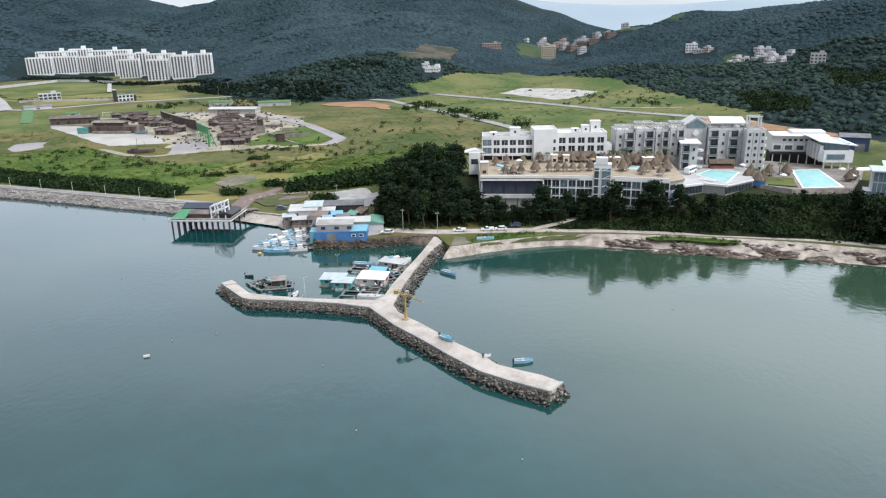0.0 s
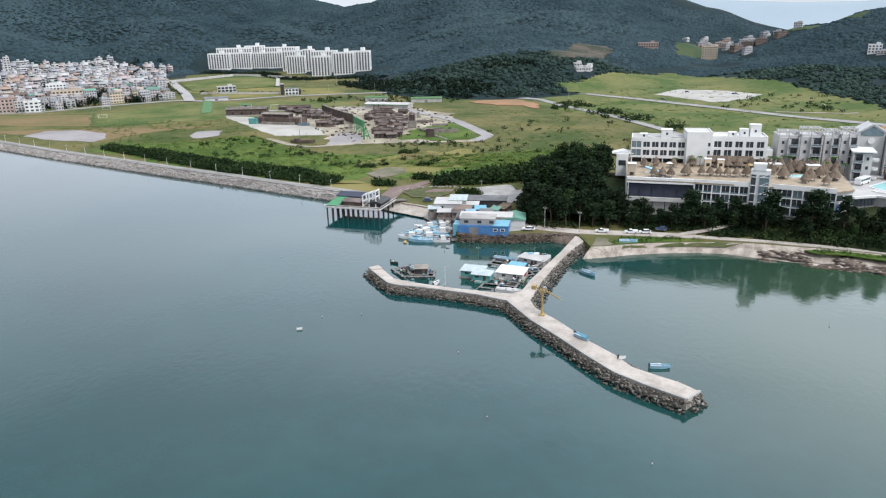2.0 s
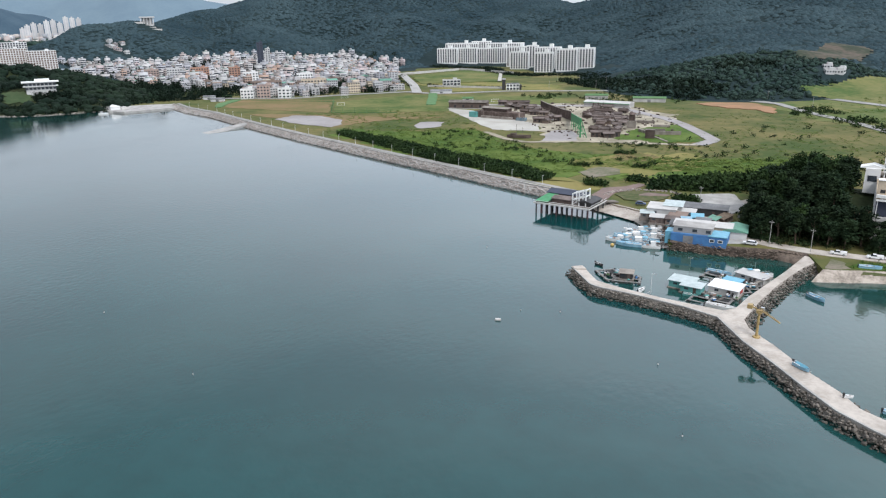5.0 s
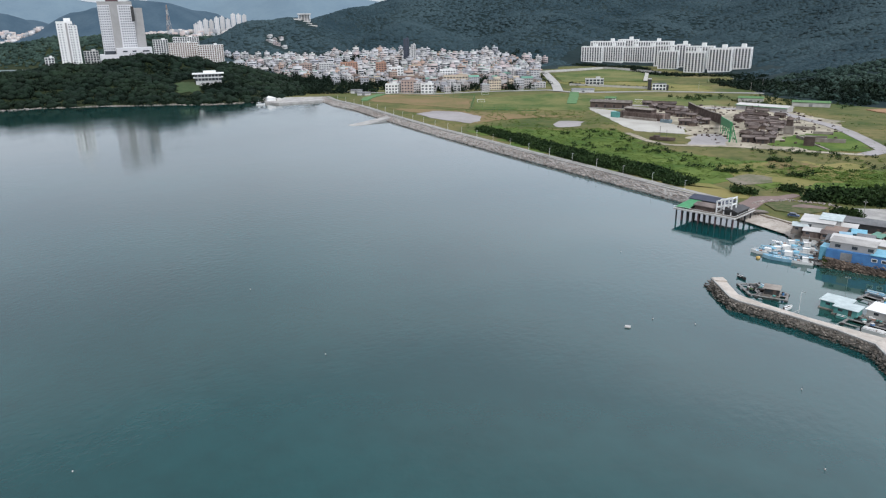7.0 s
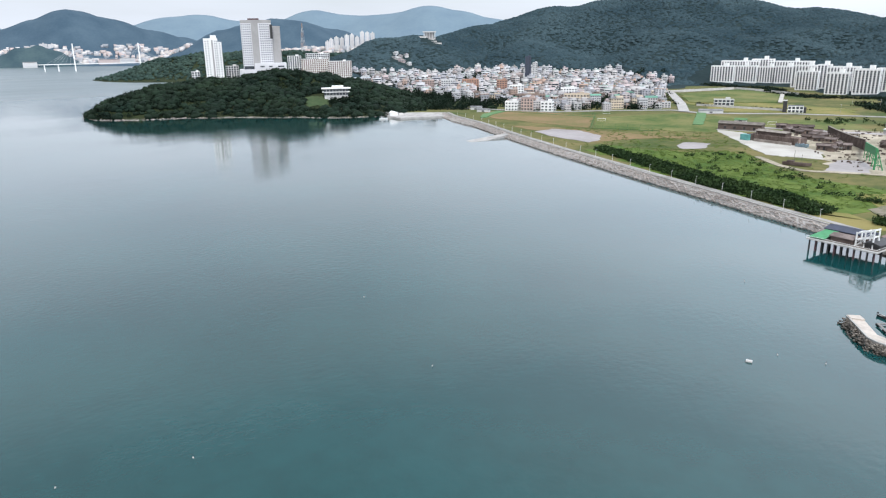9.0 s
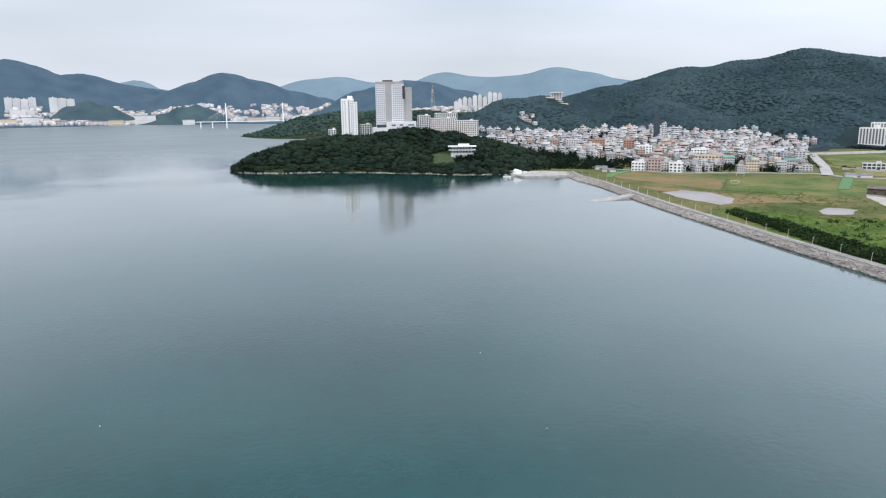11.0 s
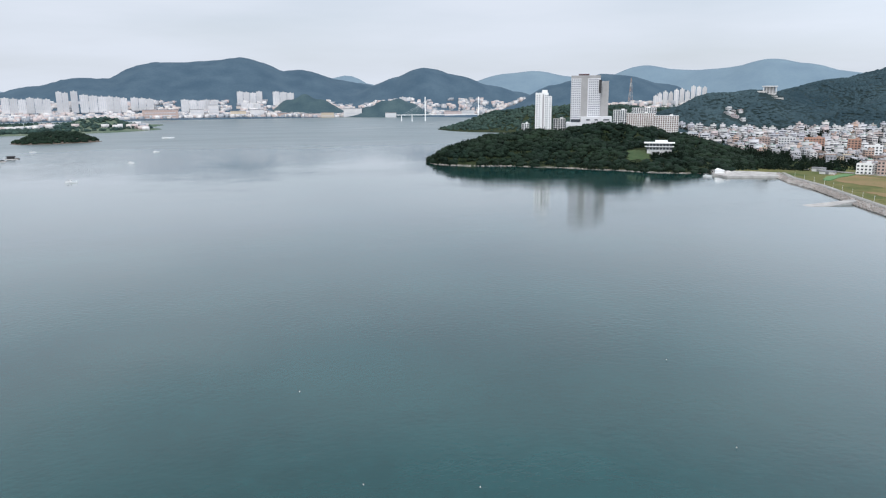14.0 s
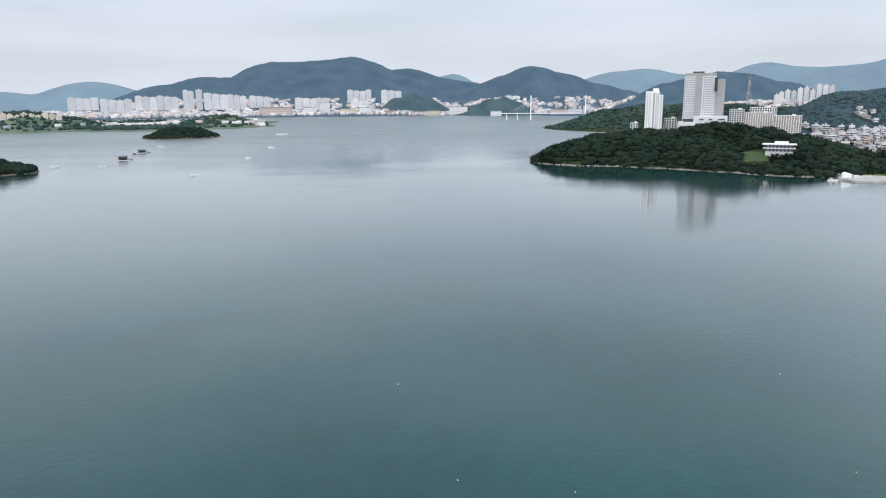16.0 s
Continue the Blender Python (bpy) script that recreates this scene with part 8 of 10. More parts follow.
def resort(p, q, z0, floors, label, fh=3.35, depth=11, bays=4, blind=(), crown=3.0, wall="resortwall"):
    """A grey resort block with balcony bays and a roof frame."""
    b, w = frame_at("resort_block", p, q, 0, label, "resort block", "resort blocks")
    h = floors * fh
    part("wall", Mesh().box(w / 2, depth / 2 + 1.2, z0 - 6, w, depth, h + 6), wall, b)
    step = w / bays
    for i in range(bays):
        if i in blind:
            for k in range(floors):
                part("window", pane(0.9, 1.3, "glass"), "glass", b, at=((i + 0.5) * step, 0.55, z0 + k * fh + 1.0))
                part("sill", pane(1.1, 0.12, "white"), "white", b, at=((i + 0.5) * step, 0.5, z0 + k * fh + 0.85))
            part("pier", Mesh().box((i + 0.5) * step, 0.9, z0 - 2, step * 0.92, 0.6, h + 2), wall, b)
            continue
        for k in range(floors):
            part("window", pane(step * 0.86, fh * 0.8, "glass"), "glass", b, at=((i + 0.5) * step, 1.12, z0 + k * fh + 0.3))
            bal = part("balcony", Mesh().box((i + 0.5) * step, 0.2, z0 + k * fh, step * 0.98, 2.0, 0.24), wall, b)
            part("rail", Mesh().box((i + 0.5) * step, -0.75, z0 + k * fh + 0.95, step * 0.96, 0.08, 0.1), "offwhite", bal)
            part("rail_glass", Mesh().box((i + 0.5) * step, -0.75, z0 + k * fh + 0.24, step * 0.94, 0.04, 0.65), "glass_blue", bal)
            part("curtain", Mesh().box((i + 0.5) * step - step * 0.3, 1.04, z0 + k * fh + 0.35, step * 0.2, 0.06, fh * 0.7), "offwhite", b)
        for s in (0, 1):
            part("fin", Mesh().box((i + s) * step, 0.4, z0 - 1, 0.4, 1.8, h + 1), wall, b)
    roof_set(b, 0, w, 1.2, depth + 1.2, z0 + h, wall, rim=0.8)
    fr_ = Mesh()
    for x in np.linspace(0.25, w - 0.25, max(3, bays)):
        for y in (1.4, depth * 0.55):
            fr_.box(x, y, z0 + h, 0.4, 0.4, crown)
    for y in (1.4, depth * 0.55):
        fr_.box(w / 2, y, z0 + h + crown - 0.4, w, 0.5, 0.5)
    for x in np.linspace(0.25, w - 0.25, max(3, bays)):
        fr_.bar((x, 1.4, z0 + h + crown - 0.2), (x, depth * 0.55, z0 + h + crown - 0.2), 0.35, 0.35)
    part("roof_frame", fr_, wall, b)
    return b


resort((76.4, 304.6), (84.2, 304.2), 20.2, 3, "light grey resort block with deep balconies and a roof frame", fh=3.7, bays=2, blind=(0,), crown=2.6)
resort((84.6, 303.4), (92.4, 303.0), 20.2, 3, "light grey resort block with deep balconies and a tall roof frame", fh=3.9, bays=2, blind=(0,), crown=3.4)
resort((93.6, 303.8), (99.0, 303.4), 20.2, 3, "narrow light grey resort block with stacked balconies", fh=3.8, bays=2, blind=(0,), crown=2.8)
resort((99.4, 302.6), (105.2, 302.2), 20.2, 3, "narrow light grey resort block with a tall roof frame", fh=4.0, bays=2, blind=(0,), crown=3.2)
rc = resort((102.2, 295.1), (108.8, 293.8), 16.0, 3, "small light grey resort pavilion with a flat white roof", fh=3.6, depth=9, bays=2, blind=(1,), crown=0.5)
part("white_roof", Mesh().box(3.4, 5, 27.4, 8.4, 12, 0.45), "white", rc)
part("attic_glass", Mesh().box(3.4, 5, 26.9, 6.4, 9.6, 0.5), "glass_blue", rc)
for k in range(3):
    part("side_balcony", Mesh().tube((7.6, 4.5, 16.4 + k * 3.6), (7.6, 4.5, 17.2 + k * 3.6), 2.0, n=14), "resortwall", rc)
    part("side_window", Mesh().box(6.75, 4.5, 17.0 + k * 3.6, 0.2, 3.2, 2.0), "glass", rc)
rd = resort((117.0, 304.8), (133.5, 302.6), 16.2, 4, "tall light grey resort block with deep balconies", fh=3.8, depth=12, bays=4, blind=(1, 3), crown=2.8)
part("bright_roof", Mesh().add([(1, 2, 34.2), (15.5, 2, 34.0), (16.5, 13, 35.4), (2, 13, 35.6), (1, 2, 33.9), (15.5, 2, 33.7), (16.5, 13, 35.1), (2, 13, 35.3)],
                               [(0, 1, 2, 3), (7, 6, 5, 4), (0, 4, 5, 1), (1, 5, 6, 2), (2, 6, 7, 3), (3, 7, 4, 0)]), "white", rd)
part("stair_hall", Mesh().box(-5.2, 9, 14, 9.6, 12, 17.5), "resortwall", rd)
gab = part("gable", Mesh().add([(-10, 3.0, 31.5), (-0.4, 3.0, 31.5), (-0.4, 3.0, 33.4), (-5.2, 3.0, 36.4), (-10, 3.0, 33.4), (-10, 14, 31.5), (-0.4, 14, 31.5), (-0.4, 14, 33.4), (-5.2, 14, 36.4), (-10, 14, 33.4)],
                               [(0, 1, 2, 3, 4), (9, 8, 7, 6, 5), (1, 6, 7, 2), (2, 7, 8, 3), (3, 8, 9, 4), (4, 9, 5, 0)]), "resortwall", rd)
part("gable_glass", Mesh().add([(-9.2, 2.9, 31.8), (-1.2, 2.9, 31.8), (-1.2, 2.9, 33.1), (-5.2, 2.9, 35.5), (-9.2, 2.9, 33.1), (-9.2, 2.8, 31.8), (-1.2, 2.8, 31.8), (-1.2, 2.8, 33.1), (-5.2, 2.8, 35.5), (-9.2, 2.8, 33.1)],
                               [(5, 6, 7, 8, 9), (0, 1, 6, 5), (1, 2, 7, 6), (2, 3, 8, 7), (3, 4, 9, 8), (4, 0, 5, 9)]), "glass_blue", gab)
part("gable_rim", Mesh().bar((-10.4, 2.6, 33.4), (-5.2, 2.6, 36.7), 0.5, 0.5).bar((-5.2, 2.6, 36.7), (0, 2.6, 33.4), 0.5, 0.5), "white", gab)
part("gable_round", Mesh().tube((-5.2, 2.5, 29.8), (-5.2, 2.9, 29.8), 1.3, n=16), "white", rd)
re_ = resort((130.4, 297.4), (138.4, 296.4), 14.0, 6, "plain light grey resort tower with few windows", fh=2.9, depth=11, bays=3, blind=(0, 1, 2), crown=0.8)
part("roof_frame_tall", Mesh().box(2.6, 8, 31.4, 0.6, 0.6, 5.4).box(7.4, 8, 31.4, 0.6, 0.6, 5.4).box(2.6, 11.5, 31.4, 0.6, 0.6, 5.4).box(7.4, 11.5, 31.4, 0.6, 0.6, 5.4).box(5, 8, 36.4, 5.4, 0.6, 0.6).box(5, 11.5, 36.4, 5.4, 0.6, 0.6), "resortwall", re_)
for k in range(5):
    bal = part("side_balcony", Mesh().tube((8.3, 6.5, 15 + k * 3.1), (8.3, 6.5, 15.9 + k * 3.1), 1.9, n=14), "white", re_)
    part("window", Mesh().box(8.06, 6.5, 16.0 + k * 3.1, 0.2, 3.0, 1.8), "glass", re_)
# right building
rb, L = frame_at("hotel_wing", (154.0, 324.5), (177.5, 319.0), 0, "long white two storey wing over a dark recess")
part("wall", Mesh().box(L / 2, 6, 17.5, L, 11, 7.5), "white", rb)
# shade behind the columns, put in as a dark box
part("recess", Mesh().box(L / 2, 5, 11, L - 0.5, 9, 6.5), "void", rb)
part("canopy", Mesh().box(L / 2, -0.2, 16.6, L + 1, 2.6, 0.9), "black", rb)
for i in range(5):
    w_ = part("window_bay", Mesh().box(2.6 + i * 4.9, 0.15, 18.0, 4.3, 0.8, 3.6), "white", rb)
    part("pane", Mesh().box(2.6 + i * 4.9, -0.28, 18.7, 3.0, 0.12, 2.0), "glass", w_)
for i in range(7):
    part("clerestory", Mesh().box(5.5 + i * 2.4, 0.42, 22.6, 1.4, 0.2, 1.0), "glass", rb)
for i in range(7):
    part("column", Mesh().box(1 + i * (L - 2) / 6, -0.8, 10, 0.4, 0.4, 6.6), "white", rb)
part("roof", Mesh().box(L / 2, 5, 25.0, L, 13, 0.4).box(L / 2 + 4, 7, 25.4, L * 0.6, 8, 1.3), "white", rb)
rf, L = frame_at("hotel_wing", (166.4, 300.6), (178.4, 299.0), 0, "white glass-fronted wing on pilotis by the pool")
part("wall", Mesh().box(L / 2, 10, 16.8, L, 19, 5.0), "white", rf)
part("pool_window", Mesh().box(L * 0.4, 0.4, 18.2, L * 0.6, 0.3, 2.2), "glass_blue", rf)
part("upper", Mesh().box(L / 2, 11, 21.8, L - 2, 16, 3.0), "glass_blue", rf)
part("roof", Mesh().add([(-2.5, 1, 25.6), (L + 1.5, 1, 23.8), (L + 1.5, 21, 23.8), (-2.5, 21, 25.8), (-2.5, 1, 26.0), (L + 1.5, 1, 24.2), (L + 1.5, 21, 24.2), (-2.5, 21, 26.2)],
                        [(3, 2, 1, 0), (4, 5, 6, 7), (0, 1, 5, 4), (1, 2, 6, 5), (2, 3, 7, 6), (3, 0, 4, 7)]), "white", rf)
for i in range(5):
    part("side_fin", Mesh().box(-0.5, 3 + i * 3.6, 16.8, 1.4, 0.5, 7.0), "white", rf)
    part("side_pane", Mesh().box(-0.08, 4.8 + i * 3.6, 17.6, 0.2, 2.4, 4.4), "glass", rf)
for i in range(4):
    part("piloti", Mesh().tube((1 + i * (L - 2) / 3, 2, 9), (1 + i * (L - 2) / 3, 2, 16.8), 0.35, n=10), "white", rf)
# pool decks
d1 = thing("pool_deck", label="white pool deck on a glazed retaining wall", category="pool deck", group="pool decks")
part("wall", Mesh().prism([(86, 258.6), (95, 268), (103.6, 271.2), (110.7, 266.6), (125.4, 275.8), (134, 302), (134, 312), (92, 312), (92, 285)], 5, 15.9), "tower_grey", d1)
part("front_glass", Mesh().bar((87.2, 259.8, 13.2), (94.6, 267.4, 13.2), 0.4, 3.4), "blue", d1)
for i in range(6):
    u, v = i / 6, (i + 0.8) / 6
    part("dark_window", Mesh().bar((95.4 + 8 * u, 267.9 + 3 * u, 13.6), (95.4 + 8 * v, 267.9 + 3 * v, 13.6), 0.3, 2.6), "glass", d1)
for i in range(8):
    u, v = i / 8, (i + 0.75) / 8
    part("dark_window", Mesh().bar((110.9 + 14.4 * u, 266.5 + 9.0 * u, 13.6), (110.9 + 14.4 * v, 266.5 + 9.0 * v, 13.6), 0.3, 2.2), "glass", d1)
part("edge_band", Mesh().bar((95, 267.8, 15.6), (103.6, 271.0, 15.6), 0.9, 0.8).bar((103.6, 271.0, 15.6), (110.7, 266.4, 15.6), 0.9, 0.8).bar((110.7, 266.4, 15.6), (125.4, 275.6, 15.6), 0.6, 0.6), "white", d1)
part("paving", Mesh().prism([(87, 260), (95, 268.6), (103.6, 271.8), (110.6, 267.4), (125, 276.4), (133.4, 302), (133.4, 311), (92.6, 311), (92.6, 285)], 15.9, 15.96), "offwhite", d1)
part("rim", Mesh().prism([(105.6, 285.4), (115.3, 295.6), (125.3, 288.8), (112.4, 269.2)], 15.9, 16.04), "white", d1)
part("pool", Mesh().prism([(106.5, 285.4), (115.5, 294.7), (124.3, 288.6), (112.3, 270.4)], 15.9, 16.1), "poolwater", d1)
for i in range(5):
    a = thing("sun_lounger", 104.6 + i * 0.9, 277.0 + i * -1.1, 15.97, 30, "white sun lounger beside the pool", "lounger", "sun loungers")
    part("bed", Mesh().box(0, 0, 0.25, 1.9, 0.65, 0.12), "white", a)
    part("backrest", Mesh().bar((0.5, 0, 0.35), (1.1, 0, 0.8), 0.65, 0.08), "white", a)
d2 = thing("pool_deck", label="pale pool deck with a long bright pool", category="pool deck", group="pool decks")
part("wall", Mesh().prism([(127, 276), (136.5, 265.5), (160, 265.5), (184, 300), (150, 322), (132, 296)], 5, 13.9), "rock_i", d2)
part("paving", Mesh().prism([(127.3, 276), (136.7, 265.8), (159.8, 265.8), (183.6, 300), (150, 321.6), (132.3, 296)], 13.9, 13.96), "greywood", d2)
part("rim", Mesh().prism([(141.0, 266.8), (157.4, 266.6), (164.6, 299.8), (152.2, 300)], 13.9, 14.08), "white", d2)
part("pool", Mesh().prism([(142.2, 268.2), (156.6, 268.0), (163.6, 298.8), (153.2, 298.9)], 13.9, 14.13), "poolwater", d2)
part("lawn", Mesh().prism([(129.2, 275.2), (140.4, 269.6), (146.0, 284.8), (137.1, 287.6)], 13.9, 14.06), "field", d2)
part("hedge", Mesh().bar((130.5, 273.6, 13.2), (140.0, 268.6, 13.2), 1.2, 2.2), "leaf_green", d2)
part("blue_screen", Mesh().bar((124.8, 277.0, 14.2), (129.6, 274.0, 14.2), 0.3, 2.4), "blue", d2)
solid("retaining_wall", Mesh().bar((104, 262, 7.5), (136, 260, 7.5), 1.0, 4.0).bar((136, 260, 7.5), (165, 257, 7.5), 1.0, 4.0), "rock_i", "rough stone retaining wall below the pools", "wall", kind="structure")


def hut(x, y, z, r_, label="thatched straw parasol hut on the terrace", walls=True):
    b = thing("thatched_hut", x, y, z, rq.uniform(0, 360), label, "hut", "thatched huts")
    part("thatch", Mesh().cone(0, 0, 1.3, r_ * 1.1, r_ * 1.75, 9), "thatch", b)
    for a in range(4):
        part("post", Mesh().tube((r_ * 0.7 * math.cos(a * 1.571 + 0.78), r_ * 0.7 * math.sin(a * 1.571 + 0.78), 0), (r_ * 0.7 * math.cos(a * 1.571 + 0.78), r_ * 0.7 * math.sin(a * 1.571 + 0.78), 2.1), 0.08, n=6), "darkwood", b)
    if walls:
        part("bench", Mesh().box(0, r_ * 0.35, 0, r_ * 1.1, 0.6, 0.6), "offwhite", b)
    return b


rq = random.Random(12)
for x, y in [(25.8, 277.6), (28.9, 277.3), (32.0, 277.0), (23.3, 296), (28.2, 299), (35.0, 296.5)]:
    hut(x, y, DECK_Z, 1.7)
for i in range(5):
    hut(44.0 + i * 3.15, 281.2 - i * 0.32, DECK_Z, 1.6)
for x, y, r_ in [(38.2, 280.4, 2.2), (60.6, 281, 2.0), (52.4, 299, 2.0), (56.5, 298.5, 2.1), (60.6, 298, 2.1), (65.5, 297.4, 2.2), (69.5, 295.4, 2.1), (73.3, 279.0, 2.3), (77.3, 287, 1.9), (81.9, 275.9, 2.2), (89.6, 288.5, 2.3), (90.7, 277, 2.2),
                 (86.0, 293, 2.2), (81.2, 294.5, 2.2), (76.4, 296.5, 2.1), (70.5, 286, 1.9), (86.6, 281.5, 2.0), (93.0, 295, 2.4), (94.5, 289, 2.2), (79.0, 271.5, 1.7), (85.5, 268.5, 1.7), (42.6, 300, 2.0), (66, 274, 1.8)]:
    hut(x, y, DECK_Z, r_)
for i in range(12):
    hut(68.5 + (i % 6) * 4.3 + rq.uniform(-1, 1), 289.5 + (i // 6) * 10 + rq.uniform(-1.5, 1.5), DECK_Z, rq.uniform(1.6, 2.2))
for x, y, r_, z in [(128, 277, 2.2, 14), (131, 280, 2.2, 14), (138, 290, 2.3, 14), (146, 291, 2.4, 14), (130.4, 290, 2.4, 14), (126, 283, 2.2, 14), (168, 280, 2.2, 14), (164.5, 277, 2.0, 14), (171, 285, 2.0, 14)]:
    hut(x, y, z, r_)
lh = thing("pavilion", 55, 303, DECK_Z, 0, "long thatched dining pavilion on the terrace", "pavilion")
part("thatch", Mesh().gable(2, -3.4, 2.7, 17, 4.6, 1.9), "thatch", lh)
for i in range(6):
    part("post", Mesh().box(-5.5 + i * 3, -5.2, 0, 0.2, 0.2, 2.6), "darkwood", lh)
br = thing("bar_pavilion", 121, 298.4, 15.96, -5, "dark thatched bar with red panels beside the pool", "pavilion")
part("roof", Mesh().gable(0, 0, 2.4, 11, 4.4, 1.5), "thatch", br)
part("counter", Mesh().box(0, -0.8, 0, 10, 1.6, 1.3), "redroof", br)
part("back_wall", Mesh().box(0, 1.2, 0, 10, 0.3, 2.4), "darkwood", br)
sl = thing("waterslide", 27, 284, DECK_Z, -25, "white and blue inflatable slide with a yellow edge", "slide")
part("chute", Mesh().bar((-4, 0, 2.2), (5, -3, 0.7), 2.2, 0.5), "hullblue", sl)
part("edge", Mesh().bar((-4, 1.2, 2.6), (5.5, -1.6, 1.1), 0.4, 0.5), "yellow", sl)
part("base", Mesh().box(0.5, -1.5, 0, 8, 2.6, 0.7), "white", sl)
wb = thing("parasol", 33, 294, DECK_Z, 0, "white beach parasol on the terrace", "parasol", "parasols")
part("canopy", Mesh().cone(0, 0, 2.2, 1.5, 0.7, 8), "white", wb)
part("pole", Mesh().tube((0, 0, 0), (0, 0, 2.3), 0.05), "metal", wb)
for x, y, z in [(140, 281, 14), (128, 293, 16), (166, 277, 14), (169, 290, 14)]:
    copy_thing(wb, pose(x, y, z))
yb = thing("parasol", 64, 293, DECK_Z, 0, "yellow beach parasol on the terrace", "parasol", "parasols")
part("canopy", Mesh().cone(0, 0, 2.2, 1.6, 0.7, 8), "yellow", yb)
part("pole", Mesh().tube((0, 0, 0), (0, 0, 2.3), 0.05), "metal", yb)
part("base", Mesh().tube((0, 0, 0), (0, 0, 0.12), 0.4, n=10), "concrete2", yb)
sp = thing("plunge_pool", 79.5, 282.6, DECK_Z, 10, "small bright plunge pool on the terrace", "pool")
part("rim", Mesh().box(0, 0, 0, 7, 4.4, 0.35), "white", sp)
part("water", Mesh().box(0, 0, 0.3, 6.2, 3.6, 0.1), "poolwater", sp)
for x, y, w, h in [(48.5, 297.5, 2.6, 3.6), (53.5, 297.5, 2.6, 3.4), (73, 291, 4, 3.2), (86, 288, 4.5, 3.5), (17.2, 277, 3.0, 5.2)]:
    b = thing("kiosk", x, y, DECK_Z, 0, "small beige kiosk on the terrace", "kiosk", "terrace kiosks")
    part("wall", Mesh().box(0, 0, 0, w, 3, h), "beige", b)
    part("roof", Mesh().box(0, 0, h, w + 0.4, 3.4, 0.25), "white", b)
    part("hatch", Mesh().box(0, -1.52, 0.9, w * 0.5, 0.1, 1.2), "void", b)
bus = thing("minibus", 104.8, 289.6, 15.97, 48, "white minibus parked beside the pool", "van")
part("body", Mesh().box(0, 0, 0.4, 8, 2.3, 2.4), "carpaint_w", bus)
part("windscreen", Mesh().box(4.03, 0, 1.5, 0.1, 2.0, 1.0), "glass", bus)
for i in range(5):
    part("window", Mesh().box(-3 + i * 1.5, -1.17, 1.6, 1.2, 0.08, 0.8), "glass", bus)
for sx in (-2.6, 2.6):
    part("wheel", Mesh().tube((sx, -1.2, 0.45), (sx, -0.9, 0.45), 0.45, n=12).tube((sx, 1.2, 0.45), (sx, 0.9, 0.45), 0.45, n=12), "tyre", bus)
cv = thing("canopy", 177, 284, 13.9, 8, "white flat canopy beside the long pool", "canopy")
part("roof", Mesh().box(0, 0, 3.2, 14, 5, 0.4), "white", cv)
for sx in (-6.5, 0, 6.5):
    for sy in (-2.2, 2.2):
        part("post", Mesh().tube((sx, sy, 0), (sx, sy, 3.2), 0.12), "white", cv)


def palm(x, y, z, h_):
    """A small palm with drooping fronds."""
    b = thing("palm", x, y, z, rq.uniform(0, 360), "small palm tree in the hotel garden", "palm", "palms")
    part("trunk", Mesh().tube((0, 0, -0.2), (0.1, 0, h_), 0.14, 0.1, 6), "bark", b)
    me = Mesh()
    for i in range(11):
        a = i * 0.571 + rq.uniform(-0.1, 0.1)
        c, s = math.cos(a), math.sin(a)
        me.add([(0.1, 0, h_), (1.0 * c - 0.25 * s, 1.0 * s + 0.25 * c, h_ + 0.5), (1.0 * c + 0.25 * s, 1.0 * s - 0.25 * c, h_ + 0.5), (1.9 * c, 1.9 * s, h_ - 0.3)], [(0, 2, 1), (1, 2, 3)])
    part("frond_crown", me, "leaf_green", b)
    return b


for x, y, z, h_ in [(43, 299, DECK_Z, 3), (46, 301, DECK_Z, 3.4), (73, 300, DECK_Z, 4), (75, 297, DECK_Z, 4), (88, 293, DECK_Z, 4.5), (91, 290, DECK_Z, 4), (36, 301, DECK_Z, 2.6), (42.6, 303, DECK_Z, 3.4), (78.4, 302, DECK_Z, 4), (74.8, 301, DECK_Z, 3.6), (81, 302.6, DECK_Z, 3.8), (88, 300, DECK_Z, 3.6), (97, 300, DECK_Z, 4.2), (129, 281, 13.9, 4.5), (133, 282, 13.9, 4), (144, 293, 13.9, 4), (147, 296, 13.9, 4.5), (139, 291, 13.9, 4), (97, 287, DECK_Z, 4)]:
    palm(x, y, z, h_)
# neighbours
eb = thing("house", 172, 259, 5.0, -28, "white and glass villa at the edge of the grove", "house")
part("wall", Mesh().box(12, 5, -1, 30, 14, 13), "white", eb)
part("glass_storey", Mesh().box(12, 5, 12, 31, 15, 5.4), "glass_blue", eb)
part("roof", Mesh().box(12, 5, 17.4, 33, 17, 0.6), "white", eb)
for i in range(6):
    part("mullion", Mesh().box(-3.2 + i * 6, -2.55, 12, 0.4, 0.3, 5.4), "white", eb)
for i in range(4):
    for k in range(2):
        part("window", Mesh().box(0 + i * 7, -2.05, 2 + k * 4.6, 4.2, 0.2, 2.4), "glass", eb)
nb = thing("barn", 238, 402, 3.0, -25, "large navy blue metal barn", "barn")
part("wall", Mesh().box(0, 0, -1, 15, 14, 9), "carpaint_b", nb)
part("roof", Mesh().gable(0, 0, 8, 16, 15, 1.4), "greyroof", nb)
part("door", Mesh().box(3, -7.05, -0.5, 5, 0.15, 5), "greyroof", nb)
gb = thing("shed", 300, 430, 3.0, -30, "pale grey shed on the earthworks", "shed", "field sheds")
part("wall", Mesh().box(0, 0, -1, 16, 10, 5), "greywall", gb)
part("roof", Mesh().gable(0, 0, 4, 17, 11, 1.6), "offwhite", gb)
part("door", Mesh().box(0, -5.05, -0.5, 4, 0.15, 3.6), "greyroof", gb)

